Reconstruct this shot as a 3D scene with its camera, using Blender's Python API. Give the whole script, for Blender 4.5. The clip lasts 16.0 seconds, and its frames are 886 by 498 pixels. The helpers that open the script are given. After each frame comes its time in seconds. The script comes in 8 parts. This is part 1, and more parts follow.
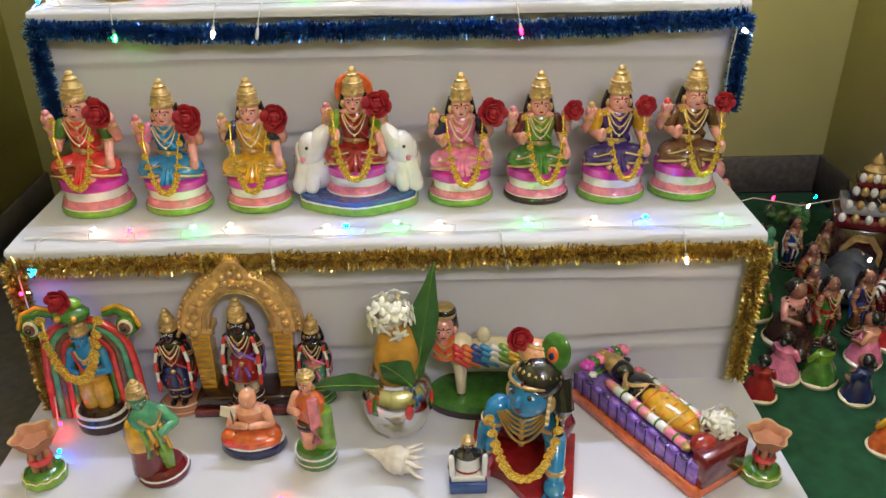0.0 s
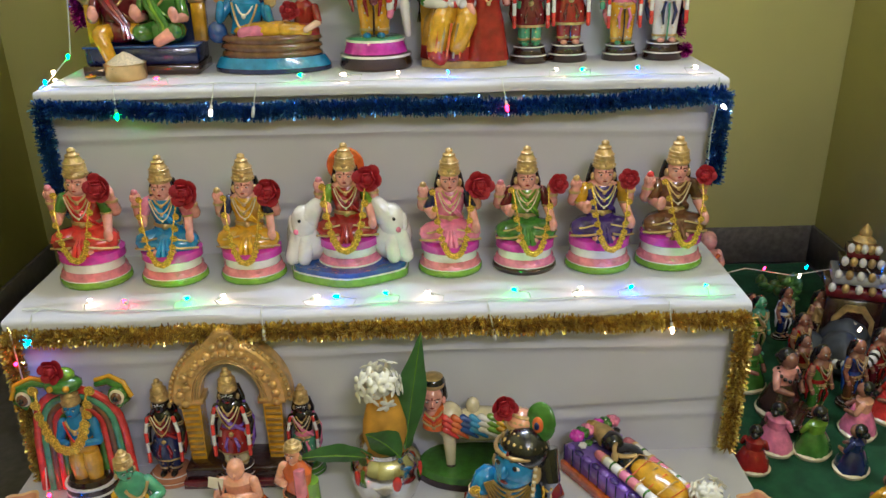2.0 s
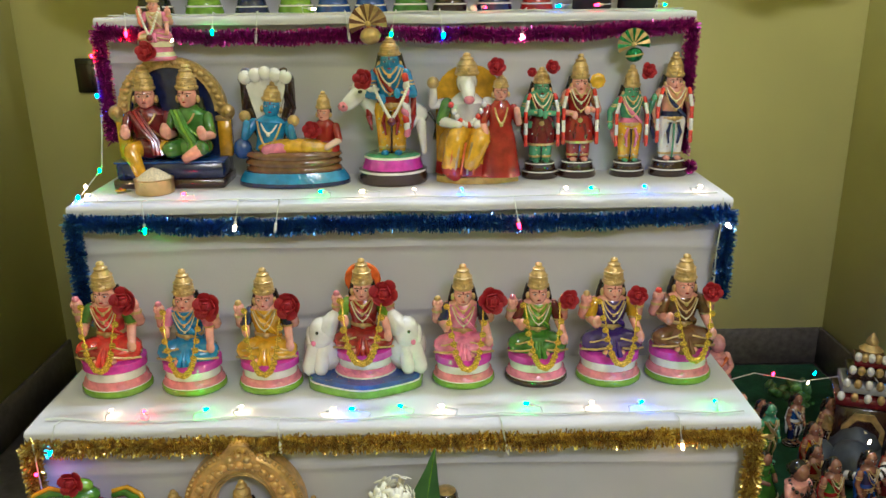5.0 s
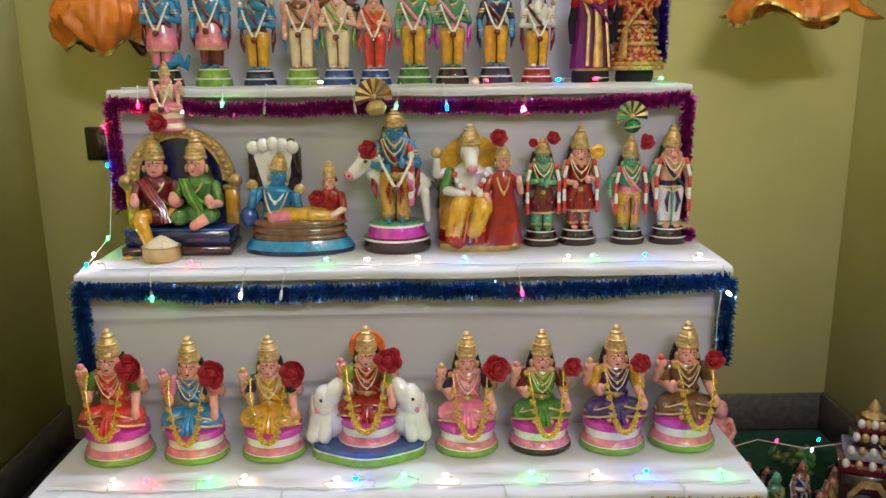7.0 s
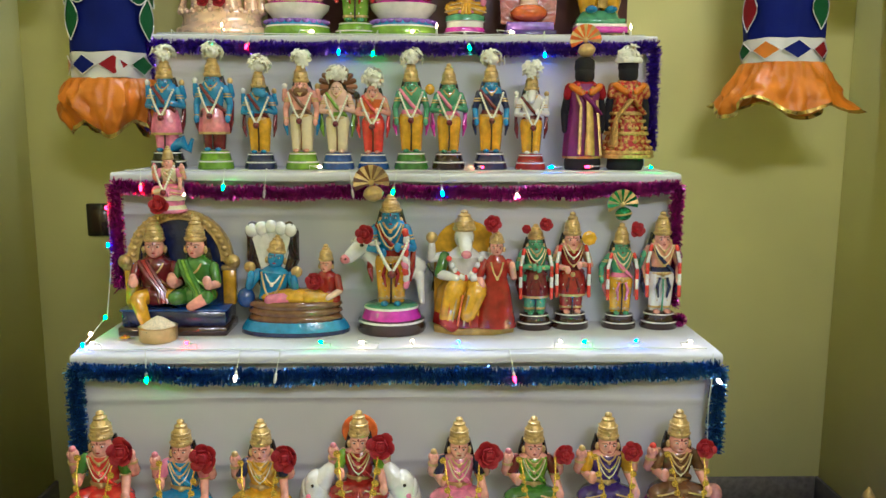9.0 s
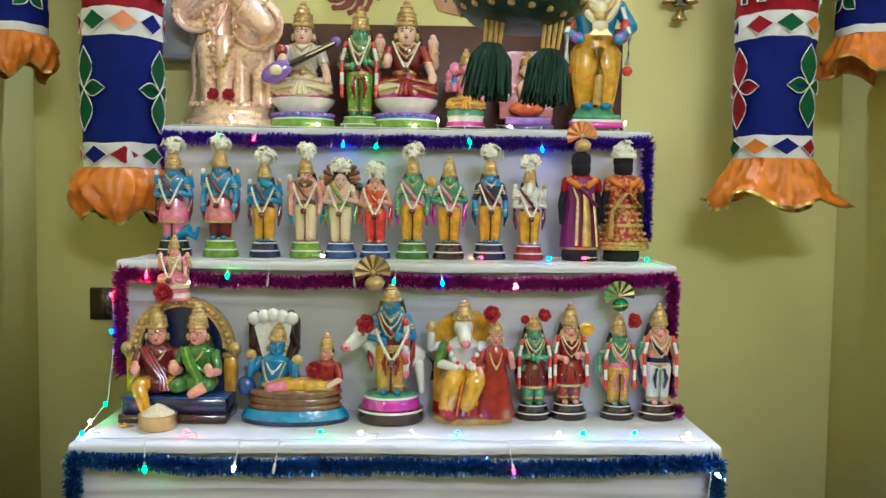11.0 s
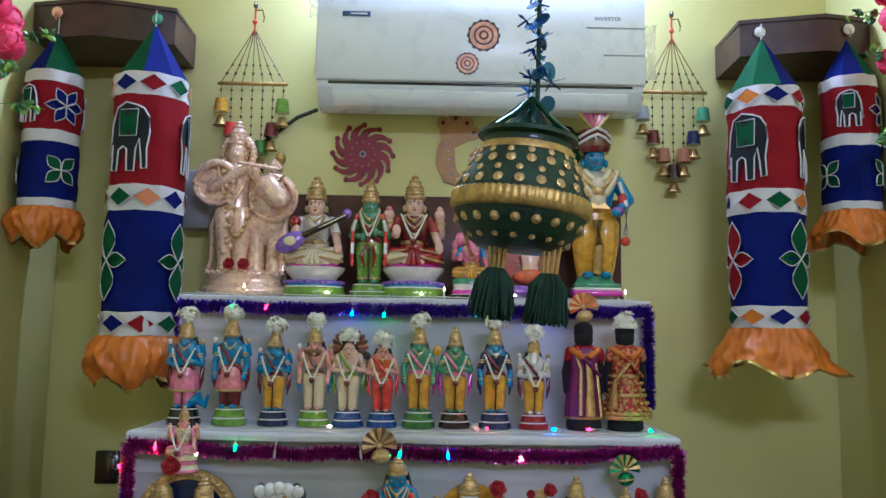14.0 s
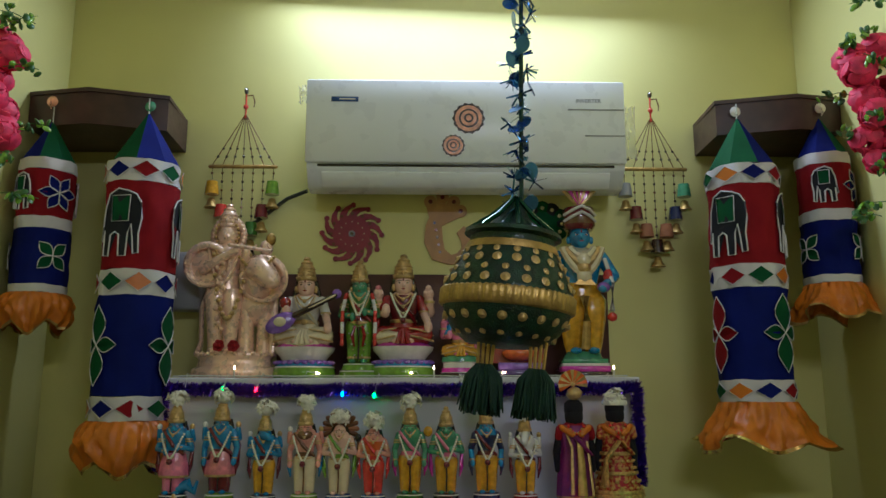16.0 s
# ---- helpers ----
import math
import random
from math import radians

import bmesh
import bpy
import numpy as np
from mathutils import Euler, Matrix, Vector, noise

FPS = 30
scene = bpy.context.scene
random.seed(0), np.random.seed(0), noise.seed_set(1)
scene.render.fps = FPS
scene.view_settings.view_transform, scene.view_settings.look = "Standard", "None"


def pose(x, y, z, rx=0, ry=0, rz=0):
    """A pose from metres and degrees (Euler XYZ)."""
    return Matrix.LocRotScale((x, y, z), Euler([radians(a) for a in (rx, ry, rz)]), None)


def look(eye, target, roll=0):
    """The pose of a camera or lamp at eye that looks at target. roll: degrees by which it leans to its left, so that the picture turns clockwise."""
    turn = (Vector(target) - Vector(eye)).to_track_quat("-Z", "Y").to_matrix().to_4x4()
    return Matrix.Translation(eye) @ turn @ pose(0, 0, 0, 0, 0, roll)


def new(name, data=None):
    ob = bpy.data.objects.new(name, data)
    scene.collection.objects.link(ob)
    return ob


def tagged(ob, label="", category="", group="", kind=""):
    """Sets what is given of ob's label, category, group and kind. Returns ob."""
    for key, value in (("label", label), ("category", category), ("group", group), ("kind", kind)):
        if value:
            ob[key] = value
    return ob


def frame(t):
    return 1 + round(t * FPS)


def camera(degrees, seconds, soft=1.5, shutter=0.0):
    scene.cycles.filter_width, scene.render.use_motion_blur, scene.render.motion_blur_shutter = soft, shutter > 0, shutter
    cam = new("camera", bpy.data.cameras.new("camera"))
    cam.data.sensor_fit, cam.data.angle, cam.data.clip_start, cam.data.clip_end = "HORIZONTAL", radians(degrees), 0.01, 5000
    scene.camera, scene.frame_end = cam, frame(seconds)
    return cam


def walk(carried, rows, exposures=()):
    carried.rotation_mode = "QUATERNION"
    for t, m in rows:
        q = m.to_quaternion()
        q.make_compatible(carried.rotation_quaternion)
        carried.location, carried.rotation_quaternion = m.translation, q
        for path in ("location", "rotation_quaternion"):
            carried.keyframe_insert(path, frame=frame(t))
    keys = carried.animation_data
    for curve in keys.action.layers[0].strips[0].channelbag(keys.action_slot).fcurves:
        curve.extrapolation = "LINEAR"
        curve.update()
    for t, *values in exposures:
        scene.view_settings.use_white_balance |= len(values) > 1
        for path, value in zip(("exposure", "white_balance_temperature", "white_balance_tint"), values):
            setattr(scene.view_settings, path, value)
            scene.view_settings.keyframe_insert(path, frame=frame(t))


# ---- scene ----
cam = camera(58.2, 16.0)
PATH = [
    (0, (0.063, -1.196, 0.949), (0.115, 0.562, -0.004), -0.6),
    (0.5, (0.078, -1.199, 0.959), (0.117, 0.57, 0.028), -0.7),
    (1, (0.084, -1.201, 0.951), (0.121, 0.594, 0.07), -0.9),
    (1.5, (0.097, -1.205, 0.955), (0.127, 0.611, 0.116), -1.0),
    (2, (0.098, -1.22, 0.959), (0.132, 0.616, 0.167), -1.0),
    (2.5, (0.102, -1.23, 0.965), (0.12, 0.618, 0.2), -1.3),
    (3, (0.096, -1.232, 0.974), (0.11, 0.63, 0.241), -1.2),
    (3.5, (0.102, -1.227, 0.997), (0.109, 0.642, 0.283), -0.9),
    (4, (0.097, -1.23, 1.016), (0.106, 0.649, 0.333), -0.8),
    (6.5, (0.077, -1.246, 1.056), (0.108, 0.689, 0.55), -0.7),
    (7, (0.074, -1.25, 1.06), (0.102, 0.694, 0.59), -0.6),
    (7.5, (0.083, -1.25, 1.076), (0.098, 0.7, 0.63), -0.5),
    (8, (0.085, -1.256, 1.088), (0.102, 0.704, 0.691), -0.3),
    (8.5, (0.081, -1.262, 1.097), (0.113, 0.705, 0.741), -0.1),
    (11, (0.068, -1.294, 1.136), (0.116, 0.702, 1.016), 0.7),
    (11.5, (0.067, -1.304, 1.146), (0.118, 0.693, 1.062), 0.7),
    (12, (0.063, -1.315, 1.154), (0.116, 0.684, 1.123), 0.7),
    (12.5, (0.071, -1.329, 1.17), (0.111, 0.671, 1.182), 0.6),
    (13, (0.069, -1.335, 1.19), (0.095, 0.663, 1.26), 0.5),
    (13.5, (0.07, -1.34, 1.21), (0.095, 0.655, 1.346), 0.6),
    (14, (0.063, -1.349, 1.227), (0.094, 0.64, 1.435), 0.9),
    (14.5, (0.061, -1.354, 1.247), (0.1, 0.626, 1.53), 0.6),
    (15, (0.07, -1.368, 1.266), (0.119, 0.601, 1.609), 0.1),
    (15.5, (0.067, -1.371, 1.266), (0.122, 0.595, 1.627), -0.1),
    (16, (0.062, -1.38, 1.262), (0.12, 0.585, 1.629), -0.1),
]
walk(cam, [(t, look(eye, aim, roll)) for t, eye, aim, roll in PATH],
     exposures=[(0, -0.64, 5950, 27), (1.0, -0.66, 6300, 19), (1.6, -0.8, 5750, 22), (2.2, -0.78, 5800, 20), (3.0, -0.68, 6500, 10), (3.5, -0.68, 6500, 9), (4, -0.68, 6050, 10), (6.5, -0.76, 5800, 27), (7.2, -0.76, 5800, 25), (8, -0.74, 5800, 12), (8.5, -0.7, 5750, 14), (11, -0.58, 5300, 21), (11.5, -0.68, 5200, 20), (12.5, -0.7, 5000, 21), (13.5, -0.86, 5000, 22), (14.0, -1.36, 4800, 28), (14.5, -1.8, 5250, 18), (15.0, -2.32, 5500, 16), (16, -2.36, 5500, 16)])

# ---- light ----
world = bpy.data.worlds.new("world")
scene.world = world
world.use_nodes = True
world.node_tree.nodes["Background"].inputs[0].default_value = (0.9, 0.95, 1.0, 1)
world.node_tree.nodes["Background"].inputs[1].default_value = 0.05


def area_lamp(name, m, power, sx, sy, colour):
    data = bpy.data.lights.new(name, "AREA")
    data.shape, data.size, data.size_y, data.energy, data.color = "RECTANGLE", sx, sy, power, colour
    ob = new(name, data)
    ob.matrix_world = m
    return ob


area_lamp("tube_glow_back", look((0.2, 0.84, 2.56), (0.17, -0.1, 1.7)), 66, 1.15, 0.05, (0.80, 0.89, 1.0))
area_lamp("tube_glow_rear", look((0.72, -2.40, 2.42), (0.88, 0.6, 1.0)), 48, 0.9, 0.10, (0.93, 0.92, 1.0))


# ---- materials ----
def nodes_of(mat):
    mat.use_nodes = True
    return mat.node_tree.nodes, mat.node_tree.links, mat.node_tree.nodes["Principled BSDF"]


def surface(name, rgb, rough=0.5, metal=0.0, vary=0.12, scale=40.0, bump=0.1, coat=0.0, fine=4.0, bump_scale=None, rgb2=None):
    """A painted or woven surface: colour that varies at two scales, uneven gloss and fine relief."""
    mat = bpy.data.materials.new(name)
    n, l, b = nodes_of(mat)
    tc = n.new("ShaderNodeTexCoord")
    big, small = n.new("ShaderNodeTexNoise"), n.new("ShaderNodeTexNoise")
    big.inputs["Scale"].default_value, small.inputs["Scale"].default_value = scale, (bump_scale or scale * fine)
    big.inputs["Detail"].default_value, small.inputs["Detail"].default_value = 3, 2
    for t in (big, small):
        l.new(tc.outputs["Object"], t.inputs["Vector"])
    ramp = n.new("ShaderNodeValToRGB")
    ramp.color_ramp.elements[0].position, ramp.color_ramp.elements[1].position = 0.32, 0.7
    second = rgb2 or rgb
    ramp.color_ramp.elements[0].color = (*[min(1, c * (1 - vary)) for c in rgb], 1)
    ramp.color_ramp.elements[1].color = (*[min(1, c * (1 + vary)) for c in second], 1)
    l.new(big.outputs["Fac"], ramp.inputs["Fac"])
    l.new(ramp.outputs["Color"], b.inputs["Base Color"])
    b.inputs["Metallic"].default_value = metal
    mr = n.new("ShaderNodeMapRange")
    mr.inputs["To Min"].default_value, mr.inputs["To Max"].default_value = max(0.03, rough - 0.08), rough + 0.1
    l.new(small.outputs["Fac"], mr.inputs["Value"])
    l.new(mr.outputs["Result"], b.inputs["Roughness"])
    if bump:
        bp = n.new("ShaderNodeBump")
        bp.inputs["Strength"].default_value, bp.inputs["Distance"].default_value = bump, 0.002
        l.new(small.outputs["Fac"], bp.inputs["Height"])
        l.new(bp.outputs["Normal"], b.inputs["Normal"])
    b.inputs["Coat Weight"].default_value, b.inputs["Coat Roughness"].default_value = coat, 0.12
    return mat


def gloss(name, rgb, rgb2=None):
    rgb = rgb if max(rgb) > 0.5 else tuple(c * 0.78 for c in rgb)
    return surface("paint_" + name, rgb, 0.17, 0, 0.07 if min(rgb) > 0.35 else 0.25, 55, 0.8, 0.9, 3.6, 95, rgb2)


def glow(name, rgb, strength):
    mat = bpy.data.materials.new(name)
    n, l, b = nodes_of(mat)
    b.inputs["Base Color"].default_value = (*rgb, 1)
    b.inputs["Emission Color"].default_value, b.inputs["Emission Strength"].default_value = (*rgb, 1), strength
    return mat


GOLD = surface("gold_paint", (0.60, 0.41, 0.16), 0.36, 0.5, 0.25, 70, 1.0, 0.2, 4, 170)
BRASS = surface("dull_gold", (0.50, 0.33, 0.10), 0.42, 0.7, 0.25, 60, 0.5)
ARCHGOLD = surface("warm_gold_paint", (0.74, 0.46, 0.15), 0.33, 0.45, 0.3, 45, 0.9, 0.4, 4, 110)
ROSEGOLD = surface("rose_gold", (0.94, 0.66, 0.50), 0.27, 0.3, 0.04, 30, 0.15, 0.5, 4, 60)
STEEL = surface("steel", (0.78, 0.76, 0.72), 0.12, 1.0, 0.05, 30, 0.05)
RED = gloss("red", (0.42, 0.018, 0.014))
SCARLET = gloss("scarlet", (0.72, 0.05, 0.035))
MAROON = gloss("maroon", (0.20, 0.014, 0.02))
ORANGE = gloss("orange", (0.72, 0.14, 0.025))
PEACH = gloss("peach", (0.80, 0.38, 0.22))
YELLOW = gloss("yellow", (0.70, 0.36, 0.012))
GREEN = gloss("green", (0.07, 0.25, 0.03))
LIME = gloss("lime", (0.22, 0.46, 0.03))
SEAGREEN = gloss("sea_green", (0.10, 0.42, 0.22))
SKY = gloss("sky_blue", (0.02, 0.25, 0.52))
BLUE = gloss("blue", (0.02, 0.09, 0.36))
NAVY = gloss("navy", (0.015, 0.025, 0.11))
VIOLET = gloss("violet", (0.07, 0.03, 0.22))
PURPLE = gloss("purple", (0.25, 0.12, 0.55))
MAGENTA = gloss("magenta", (0.62, 0.04, 0.42))
PINK = gloss("pink", (0.80, 0.22, 0.36))
ROSE = gloss("rose", (0.72, 0.22, 0.26))
SKIN = gloss("skin", (0.82, 0.36, 0.28))
FAIR = gloss("fair_skin", (0.84, 0.54, 0.42))
BROWN = gloss("brown", (0.22, 0.09, 0.035))
DARK = gloss("dark_brown", (0.045, 0.016, 0.012))
BLACK = gloss("black", (0.012, 0.011, 0.012))
WHITE = gloss("white", (0.78, 0.76, 0.72))
CREAM = gloss("cream", (0.76, 0.66, 0.42))
TERRACOTTA = surface("terracotta", (0.42, 0.17, 0.075), 0.65, 0, 0.15, 40, 0.3)
CLOTH = surface("white_cloth", (0.60, 0.60, 0.63), 0.85, 0, 0.04, 6, 0.35, 0, 120)
WALL = surface("yellow_green_wall_paint", (0.73, 0.69, 0.26), 0.55, 0, 0.05, 2.5, 0.12, 0, 60)
CEILING = surface("ceiling_paint", (0.78, 0.77, 0.70), 0.7, 0, 0.04, 3, 0.1)
GRANITE = surface("grey_stone_tile", (0.12, 0.105, 0.085), 0.35, 0, 0.3, 60, 0.05)
CARPET = surface("green_carpet", (0.006, 0.065, 0.020), 0.95, 0, 0.3, 30, 1.0, 0, 18)
WOOD = surface("dark_wood", (0.060, 0.030, 0.022), 0.4, 0, 0.3, 18, 0.15)
WOODPANEL = surface("brown_wood_panel", (0.10, 0.040, 0.030), 0.4, 0, 0.25, 12, 0.15)
ACWHITE = surface("white_plastic", (0.86, 0.89, 0.91), 0.28, 0, 0.02, 5, 0.03)
GREY = surface("grey_plastic", (0.35, 0.36, 0.36), 0.45, 0, 0.05, 20, 0.05)
WIRE = surface("white_wire", (0.65, 0.68, 0.62), 0.4, 0, 0.05, 20, 0)
DARKWIRE = surface("dark_wire", (0.03, 0.035, 0.03), 0.4, 0, 0.05, 20, 0)
ROSEPETAL = surface("rose_petal", (0.36, 0.008, 0.014), 0.6, 0, 0.45, 120, 0.3)
JASMINE = surface("jasmine_petal", (0.82, 0.80, 0.66), 0.6, 0, 0.1, 90, 0.1)
LEAF = surface("leaf_green", (0.045, 0.14, 0.025), 0.4, 0, 0.3, 25, 0.2)
COIN = surface("gold_coin", (0.86, 0.55, 0.07), 0.26, 0.55, 0.15, 90, 0.3)
TURMERIC = surface("turmeric_coconut", (0.60, 0.30, 0.03), 0.65, 0, 0.25, 30, 0.6)
SILKPURPLE = surface("purple_silk", (0.17, 0.008, 0.11), 0.45, 0, 0.2, 30, 0.4)
FELT = surface("black_felt", (0.010, 0.009, 0.012), 0.9, 0, 0.2, 40, 0.4)
CLOTHRED = surface("red_cotton", (0.26, 0.009, 0.014), 0.8, 0, 0.15, 12, 0.5, 0, 40)
CLOTHBLUE = surface("blue_cotton", (0.005, 0.011, 0.14), 0.8, 0, 0.15, 12, 0.5, 0, 40)
CLOTHGREEN = surface("green_cotton", (0.008, 0.085, 0.028), 0.8, 0, 0.15, 12, 0.5, 0, 40)
CLOTHWHITE = surface("white_cotton", (0.68, 0.66, 0.66), 0.85, 0, 0.06, 12, 0.5, 0, 40)
CLOTHORANGE = surface("orange_satin", (0.64, 0.18, 0.005), 0.33, 0, 0.2, 14, 0.5, 0, 20)
CLOTHBLACK = surface("black_cotton", (0.012, 0.014, 0.02), 0.85, 0, 0.1, 12, 0.4)
POTGREEN = surface("green_velvet", (0.002, 0.032, 0.012), 0.42, 0.2, 0.6, 60, 1.0, 0.25, 8)
TASSEL = surface("green_yarn", (0.003, 0.03, 0.012), 0.8, 0, 0.3, 60, 0.5)
TAN = surface("tan_board", (0.50, 0.27, 0.10), 0.5, 0, 0.12, 25, 0.1)
MDFRED = surface("crimson_board", (0.25, 0.012, 0.026), 0.45, 0, 0.15, 25, 0.1)
FLOWERPINK = surface("pink_fabric_petal", (0.74, 0.03, 0.10), 0.6, 0, 0.3, 40, 0.3)


def foil(name, rgb):
    mat = bpy.data.materials.new(name)
    n, l, b = nodes_of(mat)
    b.inputs["Metallic"].default_value, b.inputs["Roughness"].default_value = 0.85, 0.22
    geo, ramp = n.new("ShaderNodeNewGeometry"), n.new("ShaderNodeValToRGB")
    # Each strip's tone runs from dark to pale: the foil's sparkle, put into its colour.
    ramp.color_ramp.elements[0].color = (*[c * 0.5 for c in rgb], 1)
    ramp.color_ramp.elements[1].color = (*[min(1, c * 1.6 + 0.10) for c in rgb], 1)
    l.new(geo.outputs["Random Per Island"], ramp.inputs["Fac"])
    l.new(ramp.outputs["Color"], b.inputs["Base Color"])
    return mat


FOIL_GOLD = foil("gold_foil", (0.95, 0.50, 0.12))
FOIL_BLUE = foil("blue_foil", (0.02, 0.15, 0.42))
FOIL_MAGENTA = foil("magenta_foil", (0.46, 0.02, 0.34))
FOIL_VIOLET = foil("violet_foil", (0.16, 0.05, 0.55))


# ---- mesh building ----
class Shape:
    """Collects the surfaces of one mesh, each with its material, under a local pose."""

    def __init__(self):
        self.v, self.f, self.mi, self.mats, self.m = [], [], [], [], Matrix.Identity(4)

    def slot(self, mat):
        if mat not in self.mats:
            self.mats.append(mat)
        return self.mats.index(mat)

    def add(self, verts, faces, mat):
        o, k = len(self.v), self.slot(mat)
        self.v += [tuple(self.m @ Vector(p)) for p in verts]
        self.f += [tuple(o + i for i in f) for f in faces]
        self.mi += [k] * len(faces)

    def lathe(self, prof, mat, c=(0, 0, 0), sx=1.0, sy=1.0, seg=16, rot=None, wave=0.0, lobes=8):
        """A turned form; mat may be a list, one material a band of the profile."""
        r3 = rot.to_3x3() if rot else None
        verts = []
        for r, z in prof:
            for i in range(seg):
                a = 2 * math.pi * i / seg
                q = r * (1 + wave * math.cos(lobes * a))
                p = Vector((q * sx * math.cos(a), q * sy * math.sin(a), z))
                p = r3 @ p if r3 else p
                verts.append((p.x + c[0], p.y + c[1], p.z + c[2]))
        many = isinstance(mat, (list, tuple))
        o = len(self.v)
        self.v += [tuple(self.m @ Vector(p)) for p in verts]
        for k in range(len(prof) - 1):
            q = self.slot(mat[min(k, len(mat) - 1)] if many else mat)
            a0 = o + k * seg
            self.f += [(a0 + i, a0 + (i + 1) % seg, a0 + seg + (i + 1) % seg, a0 + seg + i) for i in range(seg)]
            self.mi += [q] * seg
        last = o + (len(prof) - 1) * seg
        self.f += [tuple(o + i for i in range(seg - 1, -1, -1)), tuple(last + i for i in range(seg))]
        self.mi += [self.slot(mat[0] if many else mat), self.slot(mat[-1] if many else mat)]

    def ball(self, c, r, mat, seg=12, rings=7, rot=None):
        rx, ry, rz = (r, r, r) if isinstance(r, (int, float)) else r
        prof = [(max(0.02, math.sin(math.pi * k / rings)), -math.cos(math.pi * k / rings)) for k in range(rings + 1)]
        s = Matrix.Diagonal((rx, ry, rz, 1))
        self.lathe(prof, mat, c, seg=seg, rot=(rot @ s if rot else s))

    def limb(self, a, b, r0, r1, mat, seg=10):
        a, b = Vector(a), Vector(b)
        d = b - a
        if d.length < 1e-6:
            return
        n = d.length
        prof = [(r0 * 0.05, -r0 * 0.9), (r0 * 0.7, -r0 * 0.6), (r0, 0), (r1, n), (r1 * 0.7, n + r1 * 0.6), (r1 * 0.05, n + r1 * 0.9)]
        self.lathe(prof, mat, a, seg=seg, rot=d.to_track_quat("Z", "Y").to_matrix().to_4x4())

    def tube(self, pts, r, mat, seg=6, flat=1.0):
        pts = [Vector(p) for p in pts]
        verts = []
        for i, p in enumerate(pts):
            d = pts[min(i + 1, len(pts) - 1)] - pts[max(i - 1, 0)]
            q = d.to_track_quat("Z", "Y").to_matrix()
            rr = r[i] if isinstance(r, (list, tuple)) else r
            for k in range(seg):
                a = 2 * math.pi * k / seg
                verts.append(p + q @ Vector((rr * math.cos(a), rr * flat * math.sin(a), 0)))
        faces = [(k * seg + i, k * seg + (i + 1) % seg, (k + 1) * seg + (i + 1) % seg, (k + 1) * seg + i)
                 for k in range(len(pts) - 1) for i in range(seg)]
        faces += [tuple(range(seg - 1, -1, -1)), tuple((len(pts) - 1) * seg + i for i in range(seg))]
        self.add(verts, faces, mat)

    def prism(self, poly, y0, y1, mat):
        """An outline in x and z, given thickness along y."""
        n = len(poly)
        verts = [(x, y0, z) for x, z in poly] + [(x, y1, z) for x, z in poly]
        faces = [tuple(range(n)), tuple(range(2 * n - 1, n - 1, -1))]
        faces += [(i, n + i, n + (i + 1) % n, (i + 1) % n) for i in range(n)]
        self.add(verts, faces, mat)

    def slab(self, poly, z0, z1, mat):
        """An outline in x and y, given thickness along z."""
        n = len(poly)
        verts = [(x, y, z0) for x, y in poly] + [(x, y, z1) for x, y in poly]
        faces = [tuple(range(n - 1, -1, -1)), tuple(range(n, 2 * n))]
        faces += [(i, (i + 1) % n, n + (i + 1) % n, n + i) for i in range(n)]
        self.add(verts, faces, mat)

    def box(self, x0, x1, y0, y1, z0, z1, mat, b=0.0):
        b = b or min(x1 - x0, y1 - y0, z1 - z0) * 0.08
        ring = [(x0 + b, y0), (x1 - b, y0), (x1, y0 + b), (x1, y1 - b), (x1 - b, y1), (x0 + b, y1), (x0, y1 - b), (x0, y0 + b)]
        cx, cy = (x0 + x1) / 2, (y0 + y1) / 2
        kx, ky = 1 - 2 * b / (x1 - x0), 1 - 2 * b / (y1 - y0)
        inner = [(cx + (x - cx) * kx, cy + (y - cy) * ky) for x, y in ring]
        verts = [(x, y, z0) for x, y in inner] + [(x, y, z0 + b) for x, y in ring] + [(x, y, z1 - b) for x, y in ring] + [(x, y, z1) for x, y in inner]
        faces = [tuple(range(7, -1, -1)), tuple(range(24, 32))]
        faces += [(k * 8 + i, k * 8 + (i + 1) % 8, k * 8 + 8 + (i + 1) % 8, k * 8 + 8 + i) for k in range(3) for i in range(8)]
        self.add(verts, faces, mat)

    def mesh(self, name, scale=1.0, sharp=50):
        me = bpy.data.meshes.new(name)
        me.from_pydata([(x * scale, y * scale, z * scale) for x, y, z in self.v], [], self.f)
        for m in self.mats:
            me.materials.append(m)
        me.polygons.foreach_set("material_index", self.mi)
        me.polygons.foreach_set("use_smooth", [True] * len(self.f))
        me.update()
        me.set_sharp_from_angle(angle=radians(sharp))
        return me


def thing(name, shape, m, label, category, group="", kind="", scale=1.0):
    ob = new(name, shape.mesh(name, scale))
    ob.matrix_world = m
    return tagged(ob, label, category, group, kind)


def root(name, m, label, category, group="", kind=""):
    ob = new(name)
    ob.empty_display_size = 0.05
    ob.matrix_world = m
    return tagged(ob, label, category, group, kind)


def part(name, shape, parent, label="", scale=1.0, m=None):
    ob = new(name, shape.mesh(name, scale))
    ob.parent = parent
    if m is not None:
        ob.matrix_basis = m
    return tagged(ob, label)


# ---- room ----
WALL_Y, LEFT_X, RIGHT_X, REAR_Y, FLOOR_Z, CEIL_Z = 0.935, -1.005, 1.235, -2.5, -0.035, 2.78


def slab_thing(name, x0, x1, y0, y1, z0, z1, mat, label):
    s = Shape()
    s.box(x0, x1, y0, y1, z0, z1, mat, 0.002)
    return thing(name, s, Matrix.Identity(4), label, name.split("_")[0], kind="structure")


